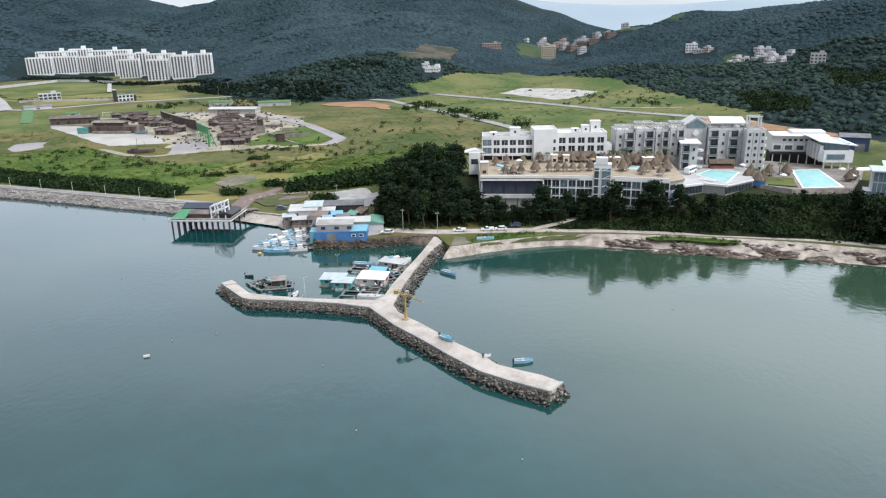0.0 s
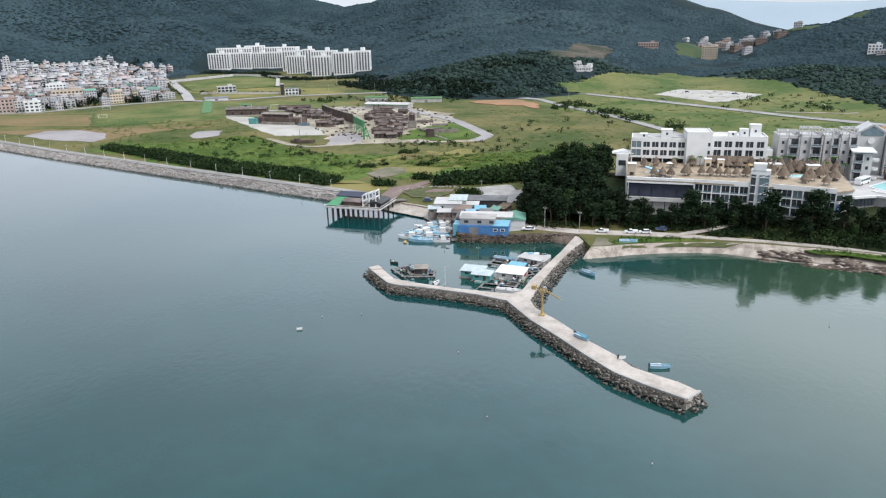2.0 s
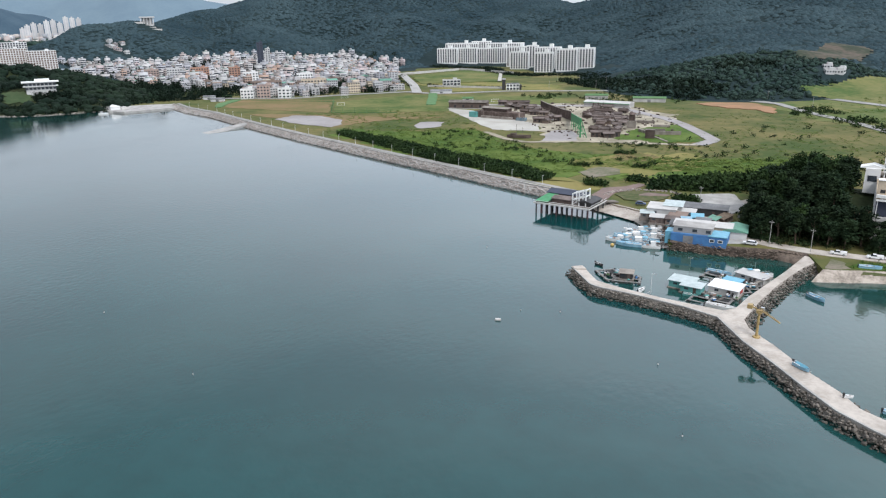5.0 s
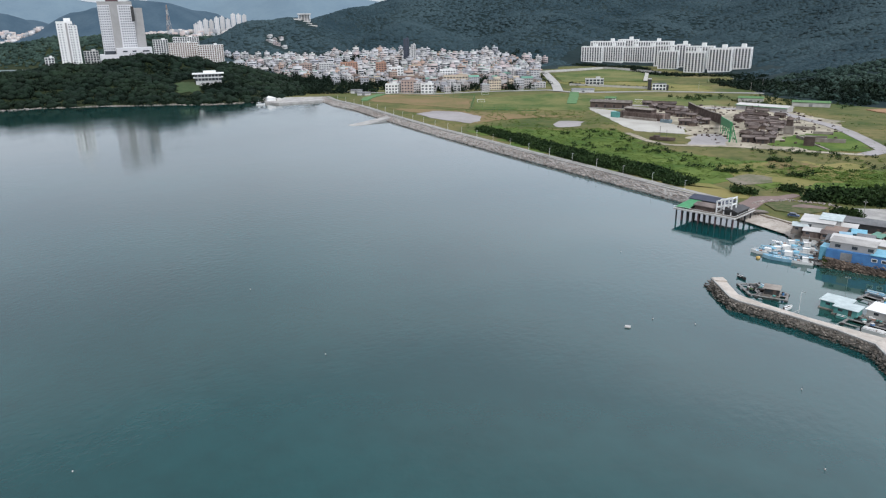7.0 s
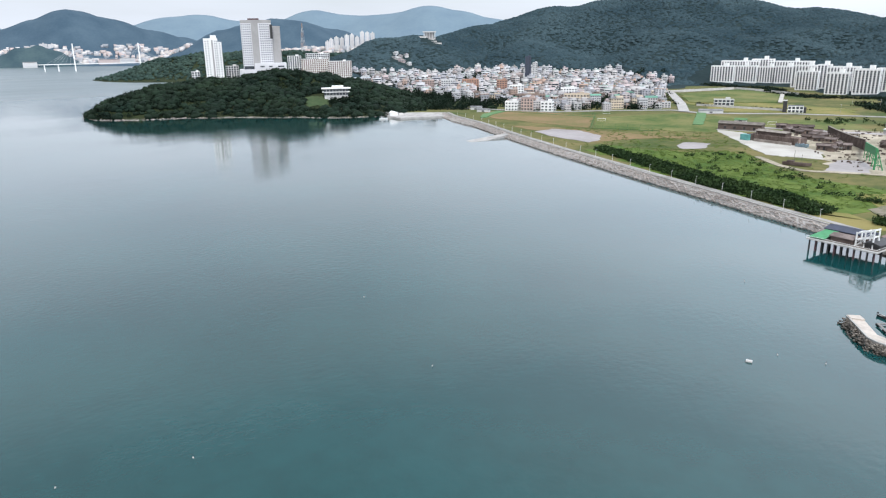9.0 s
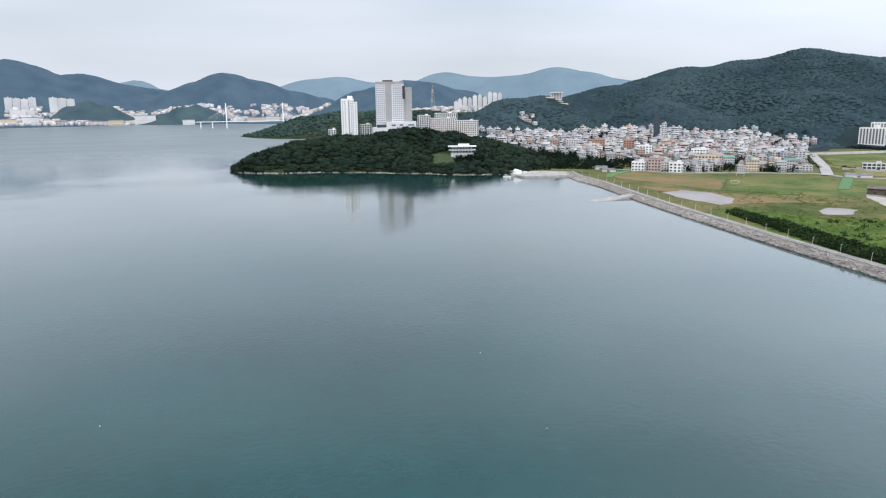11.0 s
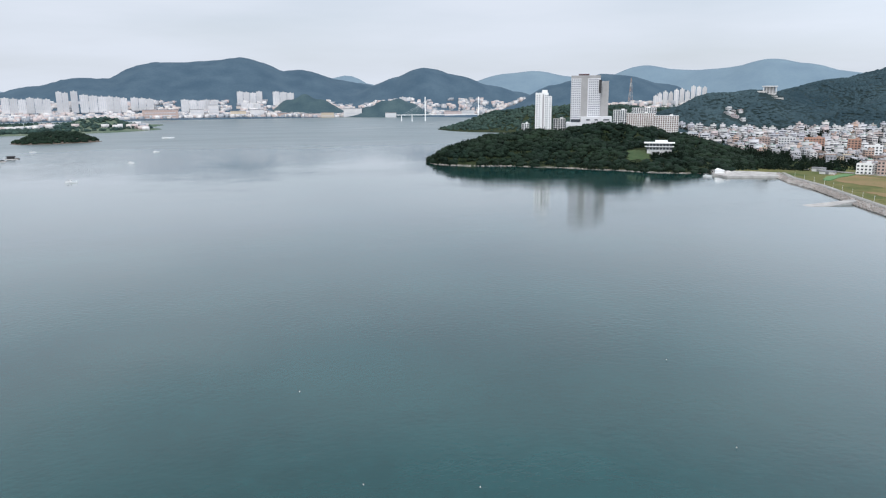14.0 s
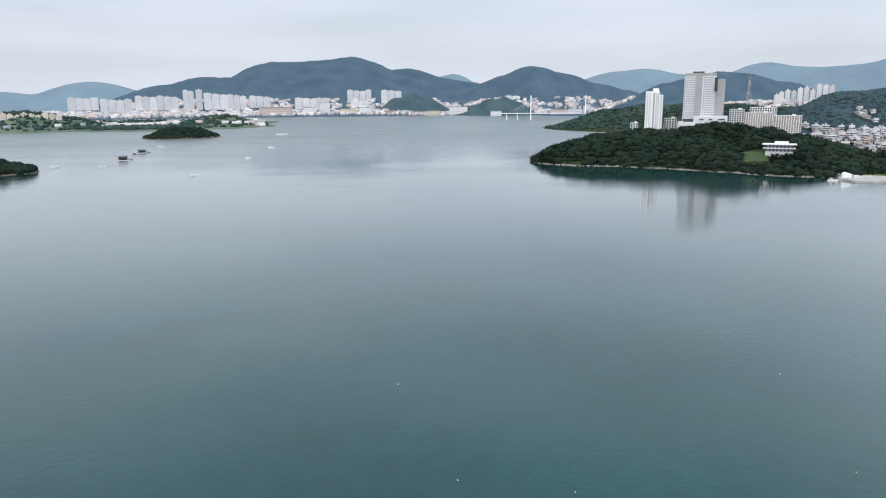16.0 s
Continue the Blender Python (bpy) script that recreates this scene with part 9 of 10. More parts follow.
# the glazed villa at the end of the bank
vl = thing("villa", 158.5, 238.0, 6.0, -25, "modern white villa with blue glass walls and pale green roof", "house")
part("wall", Mesh().box(0, 5, 0, 18, 10, 12.0), "greywall", vl)
part("upper_wall", Mesh().box(0.5, 5.5, 12, 15, 9, 7.6), "offwhite", vl)
part("roof", Mesh().box(0.5, 5.2, 19.6, 17, 11, 0.4), "paleteal", vl)
for k in range(2):
    for i in range(5):
        w_ = part("window", Mesh().box(-5.6 + i * 3.0, 0.94, 12.4 + k * 3.7, 2.7, 0.16, 3.1), "glass_blue", vl)
        part("mullion", Mesh().box(-5.6 + i * 3.0, 0.84, 12.4 + k * 3.7, 0.12, 0.12, 3.1), "white", w_)
part("balcony", Mesh().box(0, -0.9, 11.7, 18, 1.9, 0.3).box(0, -1.8, 12.0, 18, 0.1, 1.0), "glass_blue", vl)
for i in range(3):
    part("lower_window", Mesh().box(-6 + i * 5.2, -0.05, 7.6, 2.6, 0.2, 2.0), "glass", vl)
# raw orange soil beside the terrace
vsoil, fsoil = [], []
for i in range(9):
    for j in range(6):
        px, py = 7.5 + i * 0.95, 270 + j * 2.4
        vsoil.append((px, py, mound_z(np.array([px]), np.array([py]))[0] + 1.2 * math.sin(i * 0.39) + 3.4 * i / 8 + 0.3 * math.sin(i * 2.1 + j * 1.7)))
for i in range(8):
    for j in range(5):
        fsoil.append((i * 6 + j, i * 6 + 6 + j, i * 6 + 7 + j, i * 6 + 1 + j))
solid("soil_bank", Mesh().add(vsoil, fsoil), "orange", "bare orange soil bank beside the terrace", "bank", kind="structure")

# ---- trees and shrubs ----
def tree_master(kind, seed, label):
    """A tree with trunk, limbs and a crown of many leaf tufts, about 10 m tall."""
    r = random.Random(seed)
    b = thing("tree", label=label, category="tree", group="grove trees")
    tr = Mesh()
    lean = (r.uniform(-0.6, 0.6), r.uniform(-0.6, 0.6))
    top = (lean[0], lean[1], 6.5)
    tr.tube((0, 0, -1.0), (lean[0] * 0.4, lean[1] * 0.4, 3.0), 0.26, 0.2, 7).tube((lean[0] * 0.4, lean[1] * 0.4, 3.0), top, 0.2, 0.09, 7)
    cen = []
    for i in range(9 if kind == "pine" else 10):
        a, z = r.uniform(0, 6.28), r.uniform(3.6, 8.6)
        d = r.uniform(0.8, 2.9) * (1 - (z - 3.6) / 8.5)
        p = (lean[0] + d * math.cos(a), lean[1] + d * math.sin(a), z)
        tr.tube((lean[0] * 0.7, lean[1] * 0.7, z * 0.62), p, 0.09, 0.04, 5)
        cen.append(p)
    cen.append((lean[0], lean[1], 8.8))
    part("trunk", tr, "bark", b)
    vs, fs, k = [], [], 0
    for i, (x, y, z) in enumerate(cen):
        v, f = tufts(22, 9, 0.6, seed * 20 + i)
        s = r.uniform(1.0, 1.75)
        vs.append(v * np.array([s, s, s * (0.62 if kind == "pine" else 0.85)]) + np.array([x, y, z]))
        fs.append(f + k)
        k += len(v)
    part("crown", raw("crown", np.concatenate(vs), np.concatenate(fs)), "leaf_dark" if kind == "pine" else "leaf_broad", b)
    return b


M["leaf_broad"] = mat("broad_leaves", (0.0145, 0.033, 0.012), (0.033, 0.058, 0.018), rough=0.85, scale=0.2, fine=1.5, rand=0.35)
pines = [tree_master("pine", 200 + i, "dark green pine tree in the grove below the hotel") for i in range(5)]
broad = [tree_master("broad", 300 + i, "leafy green tree on the bank below the pools") for i in range(4)]
planted = set()


def plant(masters_, x, y, z, s, rq_):
    ob = rq_.choice(masters_)
    m = pose(x, y, z, 0, 0, rq_.uniform(0, 360))
    sc = Matrix.Diagonal((s, s * rq_.uniform(0.9, 1.1), s * rq_.uniform(0.9, 1.15), 1))
    if ob.name in planted:
        c = copy_thing(ob, m)
        c.matrix_basis = m @ sc
    else:
        planted.add(ob.name)
        ob.matrix_basis = m @ sc


def mz(x, y):
    return float(max(3.0, mound_z(np.array([float(x)]), np.array([float(y)]))[0]))


rg = random.Random(77)
KNOLL_AREA = [(-20, 262), (-12, 258), (2, 259), (11, 262), (11, 268), (3, 271), (3, 286), (8, 290), (9, 334), (0, 345), (-16, 338), (-25, 322), (-27, 300), (-25, 276)]
FRONT_AREA = [(14, 260), (33, 261), (62, 257), (88, 251), (96, 254), (88, 257), (64, 262.5), (40, 267), (15, 269.5)]
BANK_AREA = [(88, 250), (110, 242), (150, 228), (200, 200), (270, 160), (290, 180), (215, 235), (170, 256), (140, 259), (104, 261), (94, 258)]


def fill(area, gap, masters_, lo, hi, jitter=0.4):
    xs, ys = [p[0] for p in area], [p[1] for p in area]
    y = min(ys)
    while y < max(ys):
        x = min(xs)
        while x < max(xs):
            px, py = x + rg.uniform(-jitter, jitter) * gap, y + rg.uniform(-jitter, jitter) * gap
            if inside(area, px, py):
                plant(masters_, px, py, mz(px, py), rg.uniform(lo, hi), rg)
            x += gap
        y += gap


BANK_TREES = [(165, 250), (200, 200), (270, 160), (290, 180), (215, 235), (178, 252)]
fill(BANK_TREES, 8.5, broad + pines[:2], 0.6, 1.0)
fill(KNOLL_AREA, 5.2, pines + broad[:1], 1.0, 1.45)
fill(FRONT_AREA, 4.4, pines, 0.7, 1.1)
fill(BANK_AREA, 13.0, broad, 0.35, 0.6)
for x, y, s in [(64, 258, 1.45), (79, 257, 1.5), (100, 250, 1.1), (169, 250, 1.4), (175, 246, 1.3), (149, 231, 1.3), (153, 228, 1.5), (157, 229, 1.2), (161, 226, 1.5), (166, 224, 1.3), (146, 237, 1.4), (152, 234, 1.5), (38, 264, 1.4), (8, 273, 1.2), (12, 270, 1.3), (6, 280, 1.1), (13, 267, 1.35)]:
    plant(pines, x, y, mz(x, y), s, rg)
for x, y, s in [(-4, 352, 1.0), (8, 356, 1.0), (22, 350, 1.0), (-26, 345, 0.8), (40, 345, 0.9), (82, 345, 0.8), (150, 335, 0.7), (128, 330, 0.7)]:
    plant(broad, x, y, 3.0, s, rg)

# undergrowth on the bank
rows = []
rb_ = np.random.RandomState(41)
for area, n, lo, hi in ((KNOLL_AREA, 420, 0.9, 1.9), ([(-26, 266), (-20, 257), (-18, 262), (-20, 310), (-27, 310), (-28, 292)], 90, 1.2, 2.4), (FRONT_AREA, 420, 0.9, 1.8), (BANK_AREA, 2300, 0.9, 2.3), ([(44, 254.4), (62, 252.8), (76, 250), (95, 246), (114, 241.5), (128, 237.5), (132, 241), (110, 248), (88, 254), (62, 258), (46, 258)], 300, 0.9, 1.9), ([(95, 256), (165, 252), (168, 258), (136, 262.5), (104, 263)], 260, 1.2, 2.0)):
    xs, ys = [p[0] for p in area], [p[1] for p in area]
    px, py = rb_.uniform(min(xs), max(xs), n * 3), rb_.uniform(min(ys), max(ys), n * 3)
    ok = inside(area, px, py)
    px, py = px[ok][:n], py[ok][:n]
    z = np.maximum(3.0, mound_z(px, py))
    s = rb_.uniform(lo, hi, len(px))
    rows.append(np.column_stack([px, py, z + 0.3, s, s, s * 0.8, rb_.uniform(0, 6.28, len(px))]))
scatter("bank_undergrowth", SHRUBS, np.concatenate(rows), "leaf_bank", "dense green undergrowth on the bank", "shrubs")

# the shrub belt behind the sea wall and the thickets on the plain
rows = []


def thicket(area, n, lo, hi, clump=0.0, seed=1):
    r = np.random.RandomState(seed)
    xs, ys = [p[0] for p in area], [p[1] for p in area]
    px, py = r.uniform(min(xs), max(xs), n * 6), r.uniform(min(ys), max(ys), n * 6)
    ok = inside(area, px, py)
    if clump:
        ok &= wobble(px, py, clump, seed) > r.uniform(-0.5, 0.4, len(px))
    px, py = px[ok][:n], py[ok][:n]
    s = r.uniform(lo, hi, len(px))
    rows.append(np.column_stack([px, py, np.full(len(px), 3.0) + s * 0.35, s, s, s * 0.85, r.uniform(0, 6.28, len(px))]))


BELT = [(-126, 318), (-156, 331), (-194, 343), (-228, 360), (-275, 385), (-318, 407), (-316, 416), (-270, 399), (-222, 376), (-188, 361), (-152, 349), (-124, 334)]
thicket(BELT, 1500, 1.2, 2.3, 0, 51)
thicket([(-280, 395), (-245, 470), (-200, 440), (-150, 400), (-110, 385), (-120, 360), (-200, 385)], 90, 0.8, 1.7, 35, 52)
thicket([(-72, 324), (-58, 327), (-40, 334), (-24, 340), (-4, 350), (14, 372), (-14, 380), (-48, 356), (-74, 334)], 560, 1.8, 3.6, 0, 53)
for cx, cy, n, w, sz in ((-98, 323, 34, 4.5, 2.2), (-83, 340, 26, 3.5, 2.2), (-119, 366, 16, 4, 1.5), (-113, 372, 10, 3, 1.3), (-108, 410, 22, 5, 1.7), (-89, 373, 16, 3.5, 1.8), (-53, 306, 44, 4.0, 2.6)):
    thicket([(cx - w, cy - w * 0.6), (cx + w, cy - w * 0.6), (cx + w, cy + w * 0.6), (cx - w, cy + w * 0.6)], n, sz * 0.6, sz, 0, 300 + n)
thicket([(-100, 345), (-60, 350), (20, 390), (60, 480), (-20, 600), (-60, 520), (-110, 430)], 80, 0.8, 2.0, 60, 56)
thicket([(-40, 640), (20, 560), (60, 500), (70, 540), (20, 620), (-20, 690)], 130, 1.2, 2.8, 50, 57)
thicket([(100, 640), (220, 560), (300, 560), (260, 700), (180, 760)], 60, 1.0, 2.6, 60, 59)
thicket([(-300, 700), (-200, 640), (-100, 700), (-200, 780)], 160, 0.8, 2.2, 60, 60)
thicket([(-75, 452), (-60, 470), (-75, 430), (-130, 430), (-130, 447)], 40, 0.7, 1.5, 0, 61)
scatter("shrub_belt", SHRUBS, np.concatenate(rows), "leaf_belt", "thick green shrubs behind the sea wall and over the plain", "shrubs")

# waist-high weeds that soften the plain
rows = []
thicket([(-130, 334), (-224, 380), (-314, 420), (-300, 440), (-240, 474), (-200, 430), (-160, 402), (-110, 400), (-90, 372)], 1500, 0.5, 1.3, 0, 62)
thicket([(-100, 372), (-60, 366), (-15, 372), (15, 420), (-20, 425), (-70, 408), (-100, 398)], 700, 0.8, 2.0, 0, 63)
thicket([(-110, 320), (-70, 335), (-20, 350), (30, 400), (60, 480), (-20, 600), (-80, 500), (-110, 430)], 700, 0.4, 1.1, 40, 64)
thicket([(-420, 440), (-330, 425), (-240, 480), (-320, 565), (-420, 500)], 500, 0.5, 1.3, 40, 65)
thicket([(-420, 445), (-120, 325), (-60, 335), (-20, 352), (20, 420), (70, 480), (0, 620), (-60, 640), (-200, 690), (-300, 560), (-420, 500)], 1700, 0.4, 1.1, 30, 66)
thicket([(-40, 640), (60, 520), (190, 440), (300, 440), (200, 640), (190, 780), (90, 1000), (-20, 830)], 900, 0.6, 1.7, 45, 67)
rows = [np.column_stack([r_[:, :5], r_[:, 5] * 0.3, r_[:, 6]]) for r_ in rows]
SET_GROUND = [(-320, 575), (-246, 495), (-223, 469), (-187, 476), (-165, 432), (-104, 452), (-100, 470), (-118, 600), (-160, 640), (-290, 640)]
for bare in (SET_GROUND, [(-424, 452), (-424, 482), (-396, 490), (-360, 472), (-340, 450), (-338, 430), (-385, 437)], [(-292, 463), (-298, 488), (-274, 493), (-262, 466), (-276, 450)], [(-118, 345), (-112, 366), (-96, 366), (-92, 350), (-104, 336)]):
    rows = [r_[~inside(bare, r_[:, 0], r_[:, 1])] for r_ in rows]
scatter("rough_weeds", WEEDS, np.concatenate(rows), "weeds", "bright green weeds growing over the plain", "weeds")

# trees between the houses of the town
rt2 = random.Random(77)
rows = []
while len(rows) < 620:
    x, y = bear(rt2.uniform(33, 58), rt2.choice((rt2.uniform(790, 1000), rt2.uniform(850, 1420))))
    z = land_z(x, y)
    if inside(TOWN_AREA, x, y) and z < 24 and wobble(np.array([x]), np.array([y]), 55, 23)[0] > rt2.uniform(-0.3, 0.5):
        k = rt2.uniform(2.2, 4.6)
        rows.append((x, y, z + k * 0.7, k, k, k * rt2.uniform(0.9, 1.3), rt2.uniform(0, 6.28)))
scatter("town_trees", BUSHES, rows, "leaf_head", "dark green trees between the houses of the town", "trees")

# woods of the headland, the far point and the hills
LAWN = [bear(61.0, 882), bear(60.0, 886), bear(59.1, 876), bear(59.0, 856), bear(59.6, 848), bear(60.9, 850)]
GROVE_GAP = [bear(61.2, 890), bear(59.4, 900), bear(57.4, 886), bear(57.4, 868), bear(58.7, 862), bear(59.0, 836), bear(61.1, 838)]
wood("headland_trees", headland_z, [HEADLAND], 3000, 3.9, CROWNS, "leaf_head", "dense dark green wood on the headland", least=0.25, seed=7, spread=1.35, clear=GROVE_GAP)
wood("headland_canopy", headland_z, [HEADLAND], 1900, 4.3, CANOPY, "leaf_head", "leafy canopy of the headland wood", least=0.25, seed=17, spread=1.35, clear=GROVE_GAP)
wood("far_point_trees", farpoint_z, [FARPOINT], 5200, 5.0, CROWNS_LOW, "leaf_vale", "dense wood on the point across the inlet", least=0.6, seed=8, spread=1.6)
FIELD_A = [bear(-13.2, 1240), bear(-15.8, 1200), bear(-18.2, 1180), bear(-18.6, 1196), bear(-16, 1224), bear(-13.4, 1268)]
FIELD_B = [bear(-21.3, 985), bear(-22.6, 900), bear(-23.6, 900), bear(-22.4, 1000)]
FIELD_C = [(120, 1100), (130, 1210), (182, 1285), (188, 1190)]
VALE = [(-36, 784), (9, 874), (60, 930), (100, 965), (135, 935), (165, 888), (204, 799), (219, 720), (228, 650), (232, 578), (245, 521), (215, 521), (126, 719), (-23, 762)]
SCRUB_A = [(386, 721), (429, 694), (330, 514), (312, 530), (315, 575)]
SCRUB_B = [(254, 622), (275, 580), (278, 530), (265, 509), (242, 549)]
QUARRY = [(-56, 949), (-29, 1043), (3, 1113), (29, 1039), (18, 976), (-41, 920)]
CLEAR = [[(-690, 1130), (-600, 1080), (-480, 1010), (-370, 975), (-310, 1030), (-330, 1095), (-400, 1130), (-480, 1180), (-510, 1250), (-600, 1280), (-700, 1240)], FIELD_A, FIELD_B, FIELD_C, VALE, SCRUB_A, SCRUB_B, QUARRY]
rw = np.random.RandomState(9)


def slope_field(area, label, fn=hills_z, material="hillgrass"):
    """A clearing that follows the hillside."""
    xs, ys = np.arange(min(p[0] for p in area), max(p[0] for p in area), 4.0), np.arange(min(p[1] for p in area), max(p[1] for p in area), 4.0)
    gx, gy = np.meshgrid(xs, ys)
    v = np.stack([gx, gy, fn(gx, gy) + 0.9], 2).reshape(-1, 3)
    i = np.arange(gx.size).reshape(gx.shape)
    f = np.stack([i[:-1, :-1], i[:-1, 1:], i[1:, 1:], i[1:, :-1]], 2).reshape(-1, 4)
    mid = v[f].mean(1)
    mid[:, :2] += 4.0 * np.stack([wobble(mid[:, 0], mid[:, 1], 16, 5), wobble(mid[:, 0], mid[:, 1], 16, 6)], 1)
    f = f[inside(area, mid[:, 0], mid[:, 1])]
    solid("hill_field", raw("hill_field", v, f), material, label, "field", kind="structure", smooth=True)


slope_field(FIELD_A, "grassy clearing on the ridge of the hill")
slope_field(LAWN, "green lawn below the clubhouse", headland_z, "hillgrass")
slope_field(FIELD_C, "green field among the hillside village")
slope_field(VALE, "olive meadow running up the valley", material="field")
slope_field(QUARRY, "bare brown cut in the hillside", material="quarry")
slope_field(FIELD_B, "narrow green field on the wooded slope")


def hill_wood(name, n, d0, d1, lo, hi, shapes, label, b0=-46, b1=62, material="leaf_wood", flat=1.0):
    b, d = rw.uniform(b0, b1, n), np.sqrt(rw.uniform(d0 ** 2, d1 ** 2, n))
    x, y = -d * np.sin(np.radians(b)), d * np.cos(np.radians(b))
    z = hills_z(x, y)
    ok = (z > 4.2) & (~inside(TOWN_AREA, x, y) | ((z > 14.5) & (b < 35)) | (z > 25.5))
    for c in CLEAR:
        ok &= ~inside(c, x, y)
    for hx, hy in village_spots + [bear(50.9, 1640), bear(51.4, 1622), bear(50.4, 1622), bear(50.9, 1610)]:          # gardens open towards the valley
        r_ = math.hypot(hx, hy)
        ux, uy = -hx / r_, -hy / r_
        a, c = (x - hx) * ux + (y - hy) * uy, (y - hy) * ux - (x - hx) * uy
        ok &= ~((abs(c) < 11) & (a > -8) & (a < 26))
    ok &= ~((z < 14) & (wobble(x, y, 160, 17) > 0.25)) | (d < 800)
    x, y, z, d = x[ok], y[ok], z[ok], d[ok]
    s = rw.uniform(lo, hi, len(x))
    scatter(name, shapes, np.column_stack([x, y, z - 0.5, s, s * rw.uniform(0.8, 1.2, len(x)), s * flat * rw.uniform(0.7, 1.1, len(x)), rw.uniform(0, 6.28, len(x))]), material, label, "forest", smooth=True)


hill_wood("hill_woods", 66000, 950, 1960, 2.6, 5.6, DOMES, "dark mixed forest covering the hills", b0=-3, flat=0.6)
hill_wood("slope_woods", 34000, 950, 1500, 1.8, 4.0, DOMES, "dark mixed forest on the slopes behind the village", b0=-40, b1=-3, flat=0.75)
rows = []
for area, n in ((SCRUB_A, 500), (SCRUB_B, 260)):
    thicket(area, n, 1.4, 3.2, 0, 80 + n)
rows = [np.column_stack([r_[:, :2], hills_z(r_[:, 0], r_[:, 1]) + 0.6, r_[:, 3:]]) for r_ in rows]
scatter("slope_scrub", SHRUBS, np.concatenate(rows), "leaf_bank", "light green scrub on the wooded slope", "shrubs")
hill_wood("valley_woods", 13000, 440, 950, 1.9, 3.6, CROWNS_LOW, "dark woodland at the foot of the hills", b1=16, material="leaf_vale")
hill_wood("valley_canopy", 2000, 440, 950, 3.0, 4.8, CANOPY, "leafy canopy of the woodland at the foot of the hills", b1=16, material="leaf_vale")
rows = []
for line, width, n, lo, hi in [([(-640, 1110), (-520, 1100), (-470, 1010), (-400, 965), (-330, 1000), (-280, 930)], 14, 260, 2.5, 4.5), ([(-300, 900), (-240, 830), (-190, 790), (-150, 760), (-110, 735)], 26, 330, 3, 6),
                               ([(-640, 520), (-700, 560), (-780, 600), (-860, 640)], 36, 330, 2.5, 4.5), ([(-330, 790), (-440, 770), (-470, 800)], 8, 60, 1.5, 2.5), ([(-590, 930), (-540, 840), (-470, 760)], 4, 40, 1.5, 2.5),
                               ([(-120, 830), (-60, 860)], 12, 40, 3, 5), ([(180, 640), (210, 700), (230, 760)], 20, 22, 1.4, 2.6), ([(-700, 800), (-760, 740), (-660, 660), (-600, 620)], 8, 70, 2.5, 4), ([(-540, 720), (-600, 780)], 5, 30, 2, 3.5)]:
    pts = along(line, sum(math.hypot(q[0] - p[0], q[1] - p[1]) for p, q in zip(line, line[1:])) / n)
    for px, py, nx, ny in pts:
        k, s = rg.uniform(-1, 1) * width, rg.uniform(lo, hi)
        px, py = px + nx * k, py + ny * k
        rows.append((px, py, land_z(px, py) - 0.5, s, s, s * rg.uniform(0.8, 1.1), rg.uniform(0, 6.28)))
for _ in range(950):
    px, py = rg.uniform(-1000, -480), rg.uniform(530, 1000)
    if inside(TOWN_AREA, px, py):
        s = rg.uniform(1.6, 3.8)
        rows.append((px, py, land_z(px, py) + 0.6 * s, s, s, s * rg.uniform(0.9, 1.3), rg.uniform(0, 6.28)))
for _ in range(700):
    px, py = rg.uniform(-880, -700), rg.uniform(540, 700)
    if inside([(-781, 547), (-715, 600), (-735, 640), (-812, 695), (-878, 614)], px, py) and rg.random() < 0.62:
        s = rg.uniform(2.6, 5.0)
        rows.append((px, py, land_z(px, py) + 0.9 * s, s, s, s * rg.uniform(0.9, 1.3), rg.uniform(0, 6.28)))
for k in range(22):
    off, s = -9 + k * 1.7, rg.uniform(2.6, 4.2)
    px, py = -731 + 0.52 * off + rg.uniform(-4, 4), 446 + 0.853 * off + rg.uniform(-4, 4)
    rows.append((px, py, float(headland_z(np.array([px]), np.array([py]))[0]) + 1.3 * s, s, s, s * rg.uniform(0.9, 1.3), rg.uniform(0, 6.28)))
scatter("plain_trees", BUSHES, rows, "leaf_head", "belts of trees along the edge of the plain and town", "trees")
rows = []
for area, n in ((COVE_A, 60), (COVE_B, 60)):
    thicket(area, n, 0.3, 0.75, 0, 71 + n)
scatter("cove_scrub", WEEDS, np.concatenate(rows), "leaf_green", "low green scrub above the beach", "shrubs")

# pale stones along the waterline of the headland
rk = np.random.RandomState(91)
px, py = rk.uniform(-1000, -600, 260000), rk.uniform(180, 640, 260000)
z = headland_z(px, py)
ok = (z > -0.2) & (z < 0.7) & (np.hypot(px, py) < 960)
px, py, z = px[ok][:2600], py[ok][:2600], z[ok][:2600]
s = rk.uniform(0.35, 1.05, len(px))
scatter("headland_shore_stones", STONES, np.column_stack([px, py, z, s, s, s * 0.6, rk.uniform(0, 6.28, len(px))]), "rock_i", "pale stony shore round the wooded headland", "stones")

